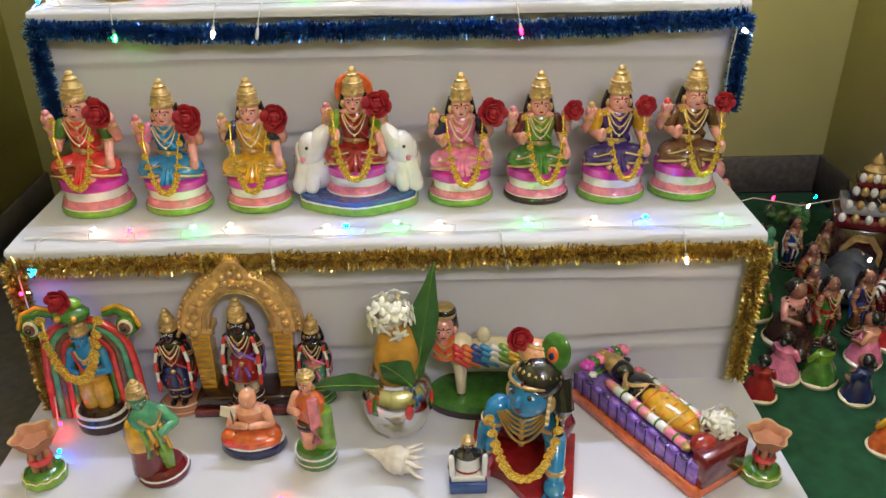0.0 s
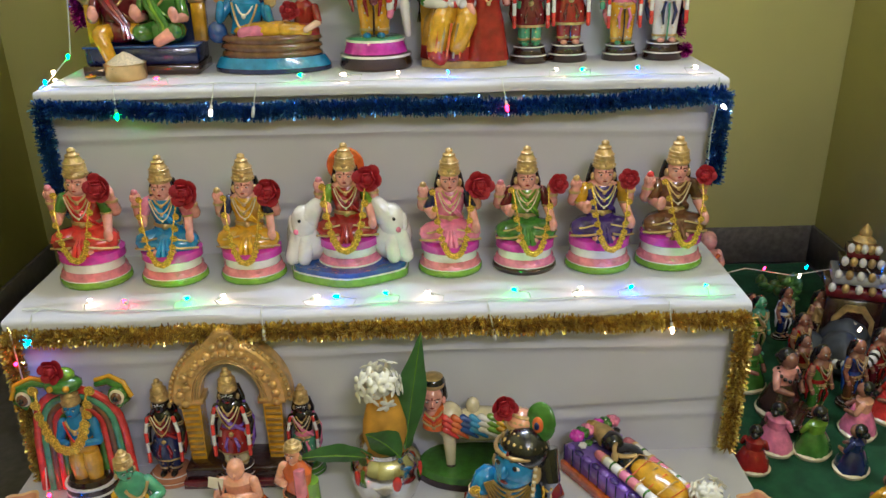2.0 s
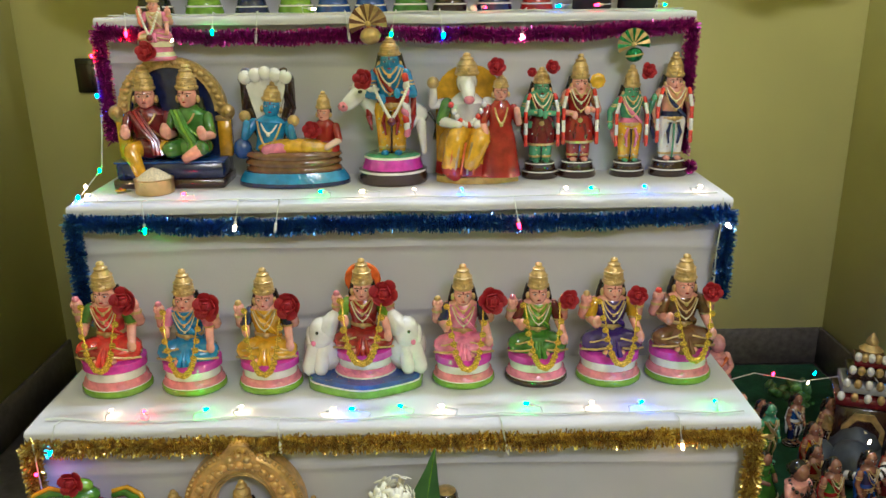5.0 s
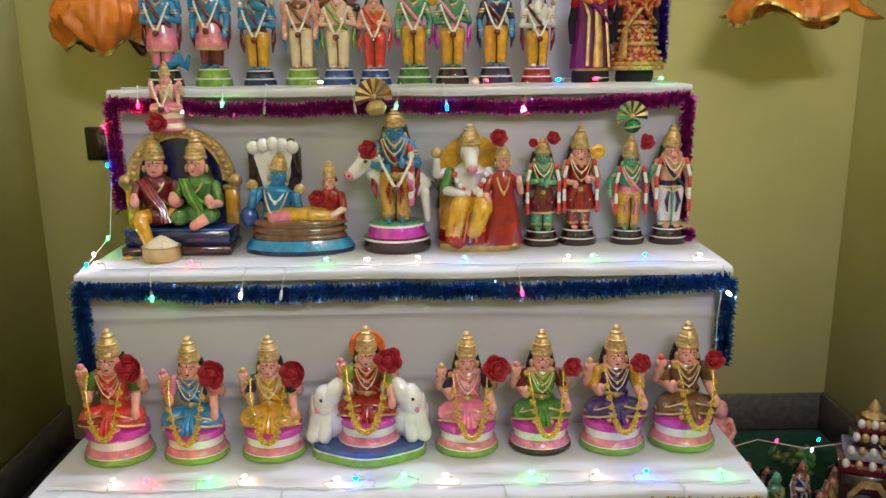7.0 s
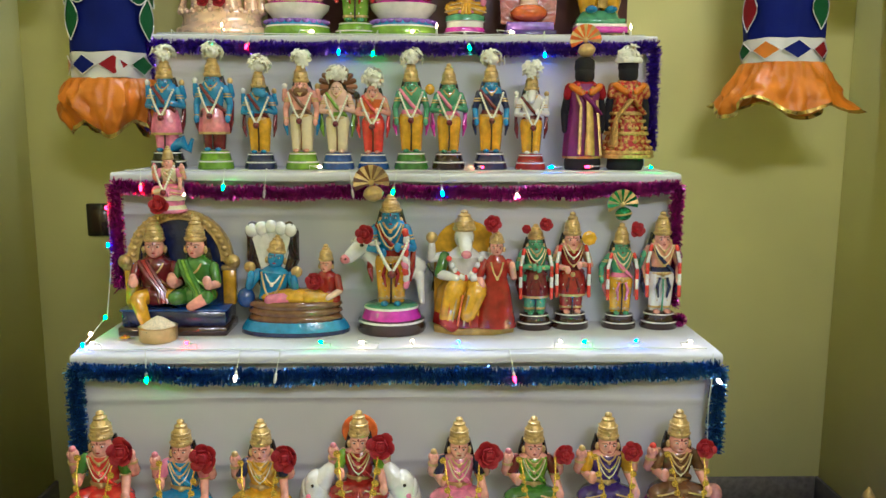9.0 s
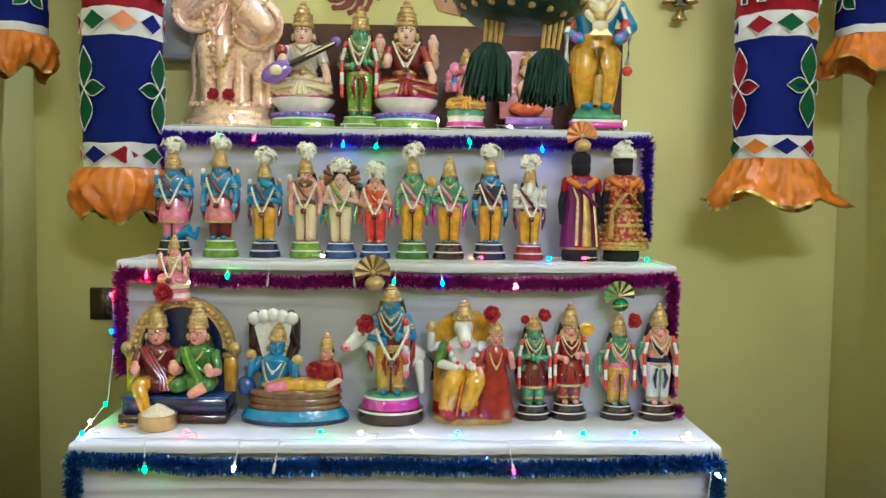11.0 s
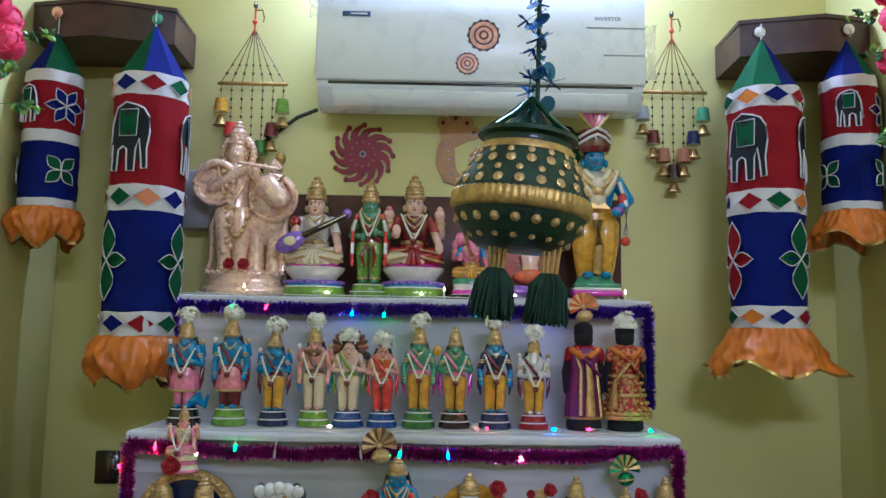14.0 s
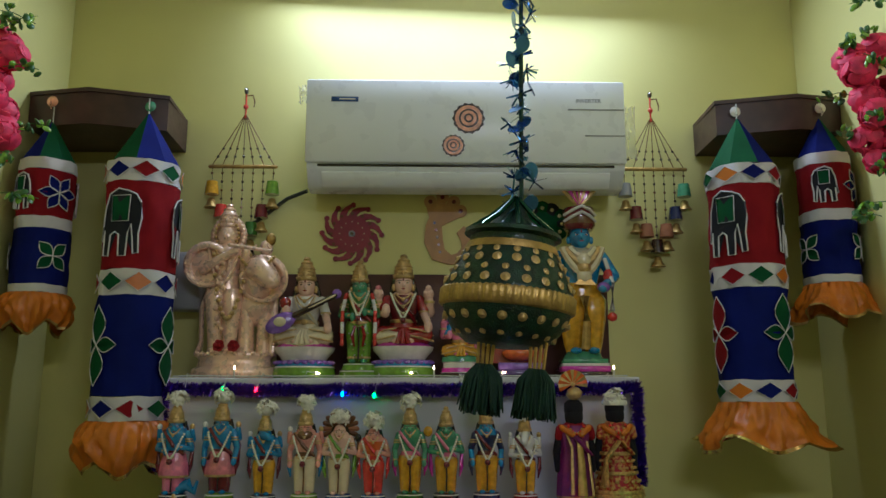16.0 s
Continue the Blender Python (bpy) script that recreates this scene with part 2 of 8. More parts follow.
slab_thing("floor", LEFT_X - 0.1, RIGHT_X + 0.1, REAR_Y - 0.1, WALL_Y + 0.1, FLOOR_Z - 0.1, FLOOR_Z - 0.006, GRANITE, "dark grey polished stone floor of the room")
slab_thing("wall_back", LEFT_X - 0.1, RIGHT_X + 0.1, WALL_Y, WALL_Y + 0.1, FLOOR_Z, CEIL_Z, WALL, "yellow-green painted plaster wall behind the display")
slab_thing("wall_left", LEFT_X - 0.1, LEFT_X, REAR_Y, WALL_Y, FLOOR_Z, CEIL_Z, WALL, "yellow-green painted plaster side wall")
slab_thing("wall_right", RIGHT_X, RIGHT_X + 0.1, REAR_Y, WALL_Y, FLOOR_Z, CEIL_Z, WALL, "yellow-green painted plaster side wall with skirting")
slab_thing("wall_rear", LEFT_X - 0.1, RIGHT_X + 0.1, REAR_Y - 0.1, REAR_Y, FLOOR_Z, CEIL_Z, WALL, "plain yellow-green wall closing the room")
slab_thing("ceiling", LEFT_X - 0.1, RIGHT_X + 0.1, REAR_Y - 0.1, WALL_Y + 0.1, CEIL_Z, CEIL_Z + 0.1, CEILING, "plain off-white ceiling")
slab_thing("baseboard", 0.55, RIGHT_X - 0.013, WALL_Y - 0.012, WALL_Y - 0.001, FLOOR_Z, 0.078, GRANITE, "grey-brown stone skirting tiles along the wall")
slab_thing("baseboard", RIGHT_X - 0.012, RIGHT_X - 0.001, REAR_Y, WALL_Y - 0.001, FLOOR_Z, 0.078, GRANITE, "grey-brown stone skirting tiles along the wall")
slab_thing("baseboard", LEFT_X + 0.001, LEFT_X + 0.012, REAR_Y, WALL_Y - 0.001, FLOOR_Z, 0.078, GRANITE, "grey-brown stone skirting tiles along the wall")
slab_thing("wall_panel", -0.345, 0.61, WALL_Y - 0.02, WALL_Y - 0.001, 1.2, 1.615, WOODPANEL, "dark brown wooden panel against the wall")

# green carpet under the toy village, slightly rumpled
s = Shape()
nx, ny = 20, 44
xs = [0.655 + (RIGHT_X - 0.02 - 0.655) * i / nx for i in range(nx + 1)]
ys = [-0.75 + (WALL_Y - 0.02 + 0.75) * j / ny for j in range(ny + 1)]
pts = [(x, y, FLOOR_Z + 0.004 * noise.noise((x * 6, y * 6, 2))) for y in ys for x in xs]
s.add(pts, [(j * (nx + 1) + i, j * (nx + 1) + i + 1, (j + 1) * (nx + 1) + i + 1, (j + 1) * (nx + 1) + i) for j in range(ny) for i in range(nx)], CARPET)
thing("carpet", s, Matrix.Identity(4), "green felt carpet spread on the floor under clay dolls", "carpet")

# ---- stepped stand draped in white cloth ----
STEPS = [(-0.64, 0.65, -0.42, 0.0), (-0.618, 0.638, 0.0, 0.325), (-0.597, 0.642, 0.240, 0.662), (-0.590, 0.617, 0.472, 0.998), (-0.585, 0.620, 0.712, 1.314)]
stand = root("stepped_stand", pose(0, 0, 0), "five-tier stepped stand draped in white cotton cloth", "stand")


def cloth_step(k):
    x0, x1, y0, z1 = STEPS[k]
    back = WALL_Y - 0.025
    low = FLOOR_Z if k == 0 else STEPS[k - 1][3] - 0.01
    riser, tread = Shape(), Shape()
    nx, nz = 90, 60

    def crease(x, z):
        h = (z - low) / max(0.01, z1 - low)
        fold = 0.006 * math.exp(-((h - 0.72 - 0.02 * math.sin(x * 3 + k)) / 0.02) ** 2) + 0.004 * math.exp(-((h - 0.25 - 0.05 * x) / 0.025) ** 2)
        lap = 0.006 / (1 + math.exp(-(h - 0.34 - 0.05 * x + 0.02 * math.sin(4 * x + k)) / 0.004)) if k in (1, 2) else 0.0
        return lap + fold * (0.5 + 0.5 * math.sin(2 * x + k)) + 0.007 * noise.noise((x * 3, z * 4, k * 7)) + 0.002 * noise.noise((x * 14, z * 12, k))

    v = []
    for j in range(nz + 1):
        for i in range(nx + 1):
            x = x0 + (x1 - x0) * i / nx
            z = low + (z1 - 0.006 - low) * j / nz
            v.append((x, y0 + 0.012 - crease(x, z), z))
    f = [(j * (nx + 1) + i, j * (nx + 1) + i + 1, (j + 1) * (nx + 1) + i + 1, (j + 1) * (nx + 1) + i) for j in range(nz) for i in range(nx)]
    riser.add(v, f, CLOTH)
    for x in (x0, x1):
        riser.box(min(x, x + (0.006 if x == x0 else -0.006)), max(x, x + (0.006 if x == x0 else -0.006)), y0 + 0.012, back, low, z1 - 0.004, CLOTH, 0.001)
    part("riser_cloth", riser, stand)
    ny = 16
    v, f = [], []
    rows = [(-0.016, -0.016), (-0.017, -0.006), (-0.012, 0.0)] + [(0.004 + (back - y0 - 0.004) * j / ny, 0.0) for j in range(ny + 1)]
    for j, (dy, dz) in enumerate(rows):
        for i in range(nx + 1):
            x = x0 - 0.012 + (x1 - x0 + 0.024) * i / nx
            edge = 0.003 * noise.noise((x * 5, k * 3, 1)) - 0.004 * abs(noise.noise((x * 2.2, k, 9)))
            v.append((x, y0 + dy + (edge if j < 4 else 0), z1 + dz + 0.0022 * noise.noise((x * 5, (y0 + dy) * 8, k)) + (edge * 0.5 if j < 3 else 0)))
    f = [(j * (nx + 1) + i, j * (nx + 1) + i + 1, (j + 1) * (nx + 1) + i + 1, (j + 1) * (nx + 1) + i) for j in range(len(rows) - 1) for i in range(nx)]
    tread.add(v, f, CLOTH)
    part("tread_cloth", tread, stand)


for k in range(5):
    cloth_step(k)

# ---- clay dolls ----
def crown(s, x, y, z, r, h, mat=GOLD):
    """A bell-shaped crown with a rolled rim, a raised belt and a knob."""
    s.lathe([(r * 0.98, -h * 0.04), (r * 1.10, h * 0.0), (r * 1.14, h * 0.05), (r * 1.08, h * 0.11), (r * 1.0, h * 0.14), (r * 0.98, h * 0.30), (r * 0.90, h * 0.46), (r * 0.76, h * 0.58), (r * 0.60, h * 0.67),
             (r * 0.66, h * 0.70), (r * 0.64, h * 0.75), (r * 0.46, h * 0.78), (r * 0.34, h * 0.84), (r * 0.40, h * 0.89), (r * 0.30, h * 0.96), (r * 0.05, h)], mat, (x, y, z), seg=18)
    for q in (0.2, 0.33, 0.47):
        w = r * (1.02 - 0.22 * max(0, q - 0.2))
        s.lathe([(w, -h * 0.014), (w * 1.05, 0), (w, h * 0.014)], mat, (x, y, z + h * q), seg=18, wave=0.02, lobes=9)
    s.ball((x, y - r * 0.98, z + h * 0.22), (r * 0.26, r * 0.16, h * 0.13), mat, 8, 5)
    for q in range(5):
        a = math.pi * (1.1 + 0.2 * q)
        s.ball((x + r * 1.08 * math.cos(a), y + r * 1.08 * math.sin(a), z + h * 0.1), r * 0.13, mat, 6, 4)


def head(s, x, y, z, r, skin, hair=BLACK, cap=GOLD, cap_h=None):
    s.ball((x, y, z), (r * 0.86, r * 0.9, r * 1.08), skin, 14, 8)
    s.ball((x, y - r * 0.28, z - r * 0.5), (r * 0.58, r * 0.55, r * 0.5), skin, 12, 7)
    s.ball((x, y - r * 0.9, z - r * 0.12), (r * 0.13, r * 0.18, r * 0.24), skin, 8, 5)
    s.ball((x, y + r * 0.4, z + r * 0.1), (r * 0.94, r * 0.8, r * 1.08), hair, 14, 8)
    s.limb((x, y + r * 0.1, z - r * 1.6), (x, y, z - r * 0.8), r * 0.55, r * 0.48, skin)
    for k in (-1, 1):
        s.ball((x + k * r * 0.36, y - r * 0.77, z + r * 0.1), (r * 0.16, r * 0.08, r * 0.075), WHITE, 8, 5)
        s.ball((x + k * r * 0.36, y - r * 0.84, z + r * 0.1), (r * 0.09, r * 0.05, r * 0.08), BLACK, 6, 4)
        s.tube([(x + k * r * 0.14, y - r * 0.86, z + r * 0.26), (x + k * r * 0.38, y - r * 0.8, z + r * 0.34), (x + k * r * 0.62, y - r * 0.62, z + r * 0.24)], r * 0.03, DARK if skin is not BLACK else WHITE, 5)
        s.ball((x + k * r * 0.92, y, z - r * 0.25), (r * 0.2, r * 0.22, r * 0.36), GOLD if cap is GOLD else skin, 8, 5)
    s.ball((x, y - r * 0.83, z - r * 0.46), (r * 0.19, r * 0.09, r * 0.065), RED, 8, 5)
    s.ball((x, y - r * 0.86, z + r * 0.38), (r * 0.07, r * 0.06, r * 0.16), WHITE if skin is BLACK else MAROON, 6, 4)
    if cap_h:
        crown(s, x, y + r * 0.06, z + r * 0.6, r * 0.86, cap_h, cap)


def necklace(s, x, y, z, w, drop, r, mat, n=13):
    """A raised painted chain with a pendant."""
    pts = [(x + w * u, y - 0.010 + 0.03 * u * u, z - drop * (1 - u * u)) for u in [-1 + 2 * i / (n - 1) for i in range(n)]]
    s.tube(pts, r * 0.62, mat, 6)
    s.ball((x, y - 0.014, z - drop - r * 0.6), (r * 1.3, r * 0.8, r * 1.5), mat, 8, 5)


def lotus_seat(s, r, bands, h=0.27):
    if len(bands) == 5:
        # open white lotus over a scalloped skirt
        s.lathe([(r, 0), (r * 1.04, h * 0.06), (r * 1.02, h * 0.26), (r * 0.98, h * 0.29), (r * 0.98, h * 0.33), (r * 0.94, h * 0.36), (r * 0.90, h * 0.45), (r * 0.72, h * 0.52), (r * 0.8, h * 0.62), (r * 0.96, h * 0.78), (r * 1.0, h * 0.9), (r * 0.85, h)],
                [bands[0], bands[0], bands[0], WHITE, bands[1], bands[1], bands[3], bands[2], bands[2], bands[2], bands[4]], sy=0.85, seg=28)
        for i in range(12):
            a = math.pi * (1.0 + (i + 0.5) / 12)
            s.ball((r * 0.9 * math.cos(a), r * 0.85 * 0.9 * math.sin(a), h * 0.44), (0.03, 0.016, 0.018), bands[3], 8, 5)
        return
    s.lathe([(r * 0.99, 0), (r * 1.04, h * 0.05), (r * 1.02, h * 0.18), (r * 0.99, h * 0.20), (r * 0.99, h * 0.23), (r * 0.95, h * 0.25), (r * 0.92, h * 0.35), (r * 0.86, h * 0.38),
             (r * 0.87, h * 0.66), (r * 0.94, h * 0.70), (r * 0.94, h * 0.92), (r * 0.82, h)],
            [bands[0], bands[0], bands[0], WHITE, bands[1], bands[1], bands[1], bands[2], bands[2], bands[3], bands[3]], sy=0.85, seg=24)
    s.lathe([(r * 0.93, h * 0.30), (r * 0.925, h * 0.35), (r * 0.895, h * 0.43)], bands[1], sy=0.85, seg=56, wave=0.022, lobes=14)


def seated(skin, dress, top, drape, bands=(LIME, ROSE, WHITE, MAGENTA), four=True, halo=None, lift=0.0, hair=BLACK, hand=ROSE, lower=None):
    """A crowned figure sitting cross-legged on a round lotus seat, one unit high."""
    s = Shape()
    lotus_seat(s, 0.25, bands)
    z = 0.27 + lift
    if halo:
        s.lathe([(0.02, -0.01), (0.135, -0.012), (0.145, 0.0), (0.135, 0.012), (0.02, 0.012)], halo, (0, 0.06, 0.80), seg=20, rot=Matrix.Rotation(radians(90), 4, "X"))
    s.ball((0, 0.01, z + 0.055), (0.21, 0.155, 0.09), dress, 18, 9)
    for k in (-1, 1):
        s.limb((k * 0.06, 0, z + 0.07), (k * 0.175, -0.07, z + 0.065), 0.082, 0.076, dress)
        s.limb((k * 0.175, -0.08, z + 0.05), (-k * 0.02, -0.15, z + 0.03), 0.066, 0.042, dress if k > 0 else (lower or dress))
        s.ball((-k * 0.05, -0.172, z + 0.012), (0.042, 0.026, 0.022), skin, 8, 5)
        s.lathe([(0.044, -0.008), (0.046, 0), (0.044, 0.008)], GOLD, (-k * 0.015, -0.15, z + 0.03), seg=10)
    s.lathe([(0.125, 0.0), (0.112, 0.10), (0.098, 0.15), (0.118, 0.22), (0.135, 0.29), (0.118, 0.34), (0.062, 0.375), (0.042, 0.395)], [dress, dress, top, top, top, skin, skin], (0, 0.02, z + 0.05), sy=0.74, seg=18)
    s.lathe([(0.106, 0), (0.114, 0.014), (0.106, 0.028)], GOLD, (0, 0.02, z + 0.165), sy=0.78, seg=18)
    s.ball((0, -0.075, z + 0.18), (0.028, 0.016, 0.024), GOLD, 8, 5)
    # cloth folded over the shoulder and fanned pleats in the lap
    for q in range(3):
        s.tube([(-0.105 + 0.018 * q, -0.01, z + 0.385), (-0.035 + 0.018 * q, -0.085, z + 0.31), (0.045 + 0.016 * q, -0.088, z + 0.22), (0.10, -0.02, z + 0.16)], [0.014, 0.017, 0.017, 0.010], top if q != 1 else dress, 8, 0.6)
        s.tube([(-0.02 + 0.02 * q, -0.135, z + 0.10), (-0.03 + 0.03 * q, -0.185, z + 0.05), (-0.045 + 0.045 * q, -0.2, z - 0.015)], [0.014, 0.017, 0.022], dress, 7)
    for k in (-1, 1):
        s.limb((k * 0.128, 0.01, z + 0.36), (k * 0.168, -0.02, z + 0.25), 0.045, 0.042, drape)
        s.lathe([(0.044, -0.007), (0.046, 0), (0.044, 0.007)], GOLD, (k * 0.166, -0.018, z + 0.255), seg=10)
        hand_at = (k * 0.20, -0.135, z + 0.145) if k > 0 else (k * 0.135, -0.135, z + 0.225)
        s.limb((k * 0.168, -0.02, z + 0.24), hand_at, 0.038, 0.028, skin)
        s.ball((hand_at[0], hand_at[1] - 0.012, hand_at[2] + (0.035 if k < 0 else -0.02)), (0.034, 0.022, 0.05), skin, 8, 6)
        if four:
            s.limb((k * 0.12, 0.045, z + 0.35), (k * 0.208, 0.03, z + 0.25), 0.050, 0.050, skin)
            s.limb((k * 0.208, 0.03, z + 0.25), (k * 0.205, -0.02, z + 0.37), 0.048, 0.036, skin)
            s.ball((k * 0.203, -0.03, z + 0.40), (0.046, 0.034, 0.052), skin, 10, 6)
            for q in range(3):
                s.ball((k * (0.175 + 0.026 * q), -0.052, z + 0.405), (0.014, 0.016, 0.026), skin, 6, 4)
            s.ball((k * 0.203, -0.035, z + 0.445), (0.028, 0.026, 0.028), hand if k < 0 else skin, 8, 5)
            s.lathe([(0.046, -0.01), (0.048, 0), (0.046, 0.01)], GOLD, (k * 0.206, -0.005, z + 0.335), seg=10)
            s.lathe([(0.053, -0.012), (0.053, 0.012)], drape, (k * 0.19, 0.03, z + 0.275), seg=10)
        s.tube([(k * 0.05, -0.145, z + 0.115), (k * 0.15, -0.155, z + 0.095), (k * 0.24, -0.08, z + 0.06)], 0.007, GOLD, 6)
        s.tube([(k * 0.06, -0.185, z + 0.052), (k * 0.14, -0.165, z + 0.035), (k * 0.24, -0.10, z + 0.015)], 0.009, GOLD, 6)
        s.tube([(k * 0.07, 0.04, z + 0.53), (k * 0.098, 0.04, z + 0.42), (k * 0.105, 0.06, z + 0.30)], 0.022, hair, 8)
    head(s, 0, -0.015, z + 0.475, 0.088, skin, hair, GOLD, 1.0 - (z + 0.528))
    necklace(s, 0, -0.075, z + 0.40, 0.06, 0.045, 0.012, GOLD)
    necklace(s, 0, -0.088, z + 0.395, 0.08, 0.10, 0.010, GOLD, 15)
    necklace(s, 0, -0.094, z + 0.39, 0.09, 0.15, 0.008, CREAM, 15)
    return s


def standing(skin, legs, top, sash=RED, base=(DARK, DARK, DARK), pose_arms="down", cap=GOLD, cap_h=0.19, strips=True, hair=BLACK, stripe=None, base_r=0.155, base_h=0.14, wide=1.0, sleeve=None, skirt=None, h_head=0.745, shawl=None, emblem=False, plain=False):
    """A figure standing on a small turned base, one unit high."""
    s = Shape()
    r, h = base_r, base_h
    s.lathe([(r, 0), (r * 1.04, h * 0.1), (r * 0.98, h * 0.34), (r * 1.0, h * 0.38), (r * 1.0, h * 0.46), (r * 0.9, h * 0.5), (r * 0.82, h * 0.82), (r * 0.84, h * 0.86), (r * 0.82, h * 0.93), (r * 0.7, h)],
            [base[0], base[0], base[0], WHITE, base[0], base[1], base[1], WHITE, base[2]], sy=0.85, seg=20)
    w = wide
    for k in (-1, 1):
        s.ball((k * 0.045, -0.085, h + 0.012), (0.03, 0.055, 0.02), skin, 8, 5)
        s.lathe([(0.048, 0), (0.054, 0.05), (0.062, 0.16), (0.074, 0.28), (0.062, 0.33)], legs, (k * 0.042 * w, -0.01, h + 0.01), sy=0.9, seg=14, wave=0.03, lobes=7)
    s.lathe([(0.066, 0), (0.080, 0.1), (0.098, 0.24), (0.092, 0.33)], legs, (0, 0.005, h + 0.012), sx=w, sy=0.66, seg=16)
    if skirt:
        s.lathe([(0.125, 0), (0.13, 0.02), (0.12, 0.12), (0.095, 0.22)], [GOLD, skirt, skirt], (0, -0.01, h + 0.14), sx=w, sy=0.75, seg=20, wave=0.05, lobes=9)
    s.tube([(0, -0.088, h + 0.29), (0.004, -0.086, h + 0.15), (0, -0.078, h + 0.015)], [0.010, 0.007, 0.008], stripe or DARK, 6)
    s.lathe([(0.1, 0), (0.105, 0.03), (0.080, 0.09), (0.094, 0.17), (0.108, 0.235), (0.092, 0.285), (0.045, 0.325)], [legs, sash, top, top, skin, skin], (0, 0.0, h + 0.29), sx=w, sy=0.72, seg=16)
    s.lathe([(0.104, 0), (0.110, 0.012), (0.104, 0.024)], GOLD, (0, 0.0, h + 0.315), sx=w, sy=0.76, seg=16)
    s.ball((0, -0.085, h + 0.325), (0.022, 0.014, 0.022), GOLD, 8, 5)
    if not plain:
        for q in range(9):
            u = -1 + q / 4
            s.ball((0.095 * w * u, -0.078 * math.sqrt(max(0.05, 1 - u * u)) - 0.004, h + 0.30 - 0.014 * (1 - abs(u))), 0.010, GOLD if q % 2 else CREAM, 6, 4)
        for k in (-1, 1):
            s.tube([(k * 0.03, -0.092, h + 0.30), (k * 0.05, -0.1, h + 0.22), (k * 0.034, -0.085, h + 0.13)], [0.012, 0.016, 0.008], sash, 6)
            s.lathe([(0.056, 0), (0.058, 0.008), (0.056, 0.016)], GOLD, (k * 0.042 * w, -0.01, h + 0.035), seg=12)
            for q in range(5):
                s.ball((k * (0.03 + 0.012 * q), -0.082, h + 0.06 + 0.045 * q), 0.006, GOLD if q % 2 else WHITE, 5, 4)
    zs = h + 0.53
    bare = sleeve or skin
    for k in (-1, 1):
        x = k * 0.104 * w
        if pose_arms == "down":
            pts = [(x, 0, zs), (x + k * 0.04, -0.01, zs - 0.14), (x + k * 0.028, -0.065, zs - 0.25)]
        elif pose_arms == "folded":
            pts = [(x, 0, zs), (x + k * 0.06, -0.03, zs - 0.13), (k * 0.02, -0.12, zs - 0.10 - (0.015 if k > 0 else 0))]
        elif pose_arms == "front":
            pts = [(x, 0, zs), (x + k * 0.05, -0.02, zs - 0.14), (x - k * 0.055, -0.11, zs - 0.13 + 0.02 * k)]
        else:
            pts = [(x, 0, zs), (x + k * 0.075, 0.0, zs - 0.1), (x + k * 0.085, -0.07, zs + (0.04 if k > 0 else -0.2))]
        s.limb(pts[0], pts[1], 0.035, 0.029, bare)
        s.limb(pts[1], pts[2], 0.028, 0.022, skin)
        s.ball((pts[2][0], pts[2][1] - 0.01, pts[2][2] - 0.01), (0.026, 0.024, 0.036), skin, 8, 5)
        for u in (0.35, 0.5):
            s.lathe([(0.036, -0.006), (0.038, 0), (0.036, 0.006)], GOLD, [a + (b - a) * u for a, b in zip(pts[0], pts[1])], seg=10)
        s.lathe([(0.027, -0.008), (0.027, 0.008)], GOLD, [a + (b - a) * 0.8 for a, b in zip(pts[1], pts[2])], seg=8)
        cloth = shawl or sash
        s.tube([(x * 0.9, 0.035, zs + 0.03), (x + k * 0.05, 0.02, zs - 0.12), (x + k * 0.045, -0.01, zs - 0.28), (x + k * 0.03, 0.0, zs - 0.38)], [0.014, 0.02, 0.024, 0.008], cloth, 8)
        # a raised rear hand with an emblem
        if emblem:
            s.limb((x, 0.03, zs - 0.02), (x + k * 0.052, 0.02, zs - 0.06), 0.028, 0.026, skin)
            s.limb((x + k * 0.052, 0.02, zs - 0.06), (x + k * 0.045, -0.01, zs + 0.03), 0.026, 0.022, skin)
            s.ball((x + k * 0.045, -0.012, zs + 0.062), (0.026, 0.02, 0.03), GOLD if k > 0 else WHITE, 8, 5)
        if strips:
            for i in range(9):
                z = zs + 0.03 - 0.047 * i
                p, q = x + k * 0.01 * min(i, 3), x + k * 0.01 * min(i + 1, 3)
                s.limb((p, -0.072 - 0.003 * i, z), (q, -0.075 - 0.003 * i, z - 0.038), 0.0165, 0.0165, (SCARLET, WHITE, WHITE, SCARLET)[i % 4], 8)
    s.tube([(-0.1 * w, -0.04, zs + 0.03), (0, -0.088, zs - 0.1), (0.095 * w, -0.05, zs - 0.19)], [0.014, 0.018, 0.014], sash, 8)
    for k in (-1, 1):
        s.tube([(k * 0.055, 0.045, h_head + 0.05), (k * 0.085, 0.05, h_head - 0.06), (k * 0.09, 0.05, h_head - 0.15)], [0.026, 0.026, 0.014], hair, 8)
    head(s, 0, -0.01, h_head, 0.077, skin, hair, cap or BLACK, cap_h if cap else None)
    necklace(s, 0, -0.085, zs + 0.045, 0.05, 0.05, 0.011, GOLD)
    if not plain:
        necklace(s, 0, -0.088, zs + 0.04, 0.075, 0.10, 0.009, CREAM, 15)
        necklace(s, 0, -0.092, zs + 0.035, 0.09, 0.16, 0.008, GOLD, 17)
    return s


def place(x, y, k, turn=0.0):
    return pose(x, y, (STEPS[k][3] if k >= 0 else FLOOR_Z) + 0.001, 0, 0, turn)


def doll(shape, h, m, label, group="", name="clay_doll"):
    return thing(name, shape, m, label, "doll", group, scale=h)


# ---- flowers and garlands laid on the dolls ----
ROSE_MESH = {}


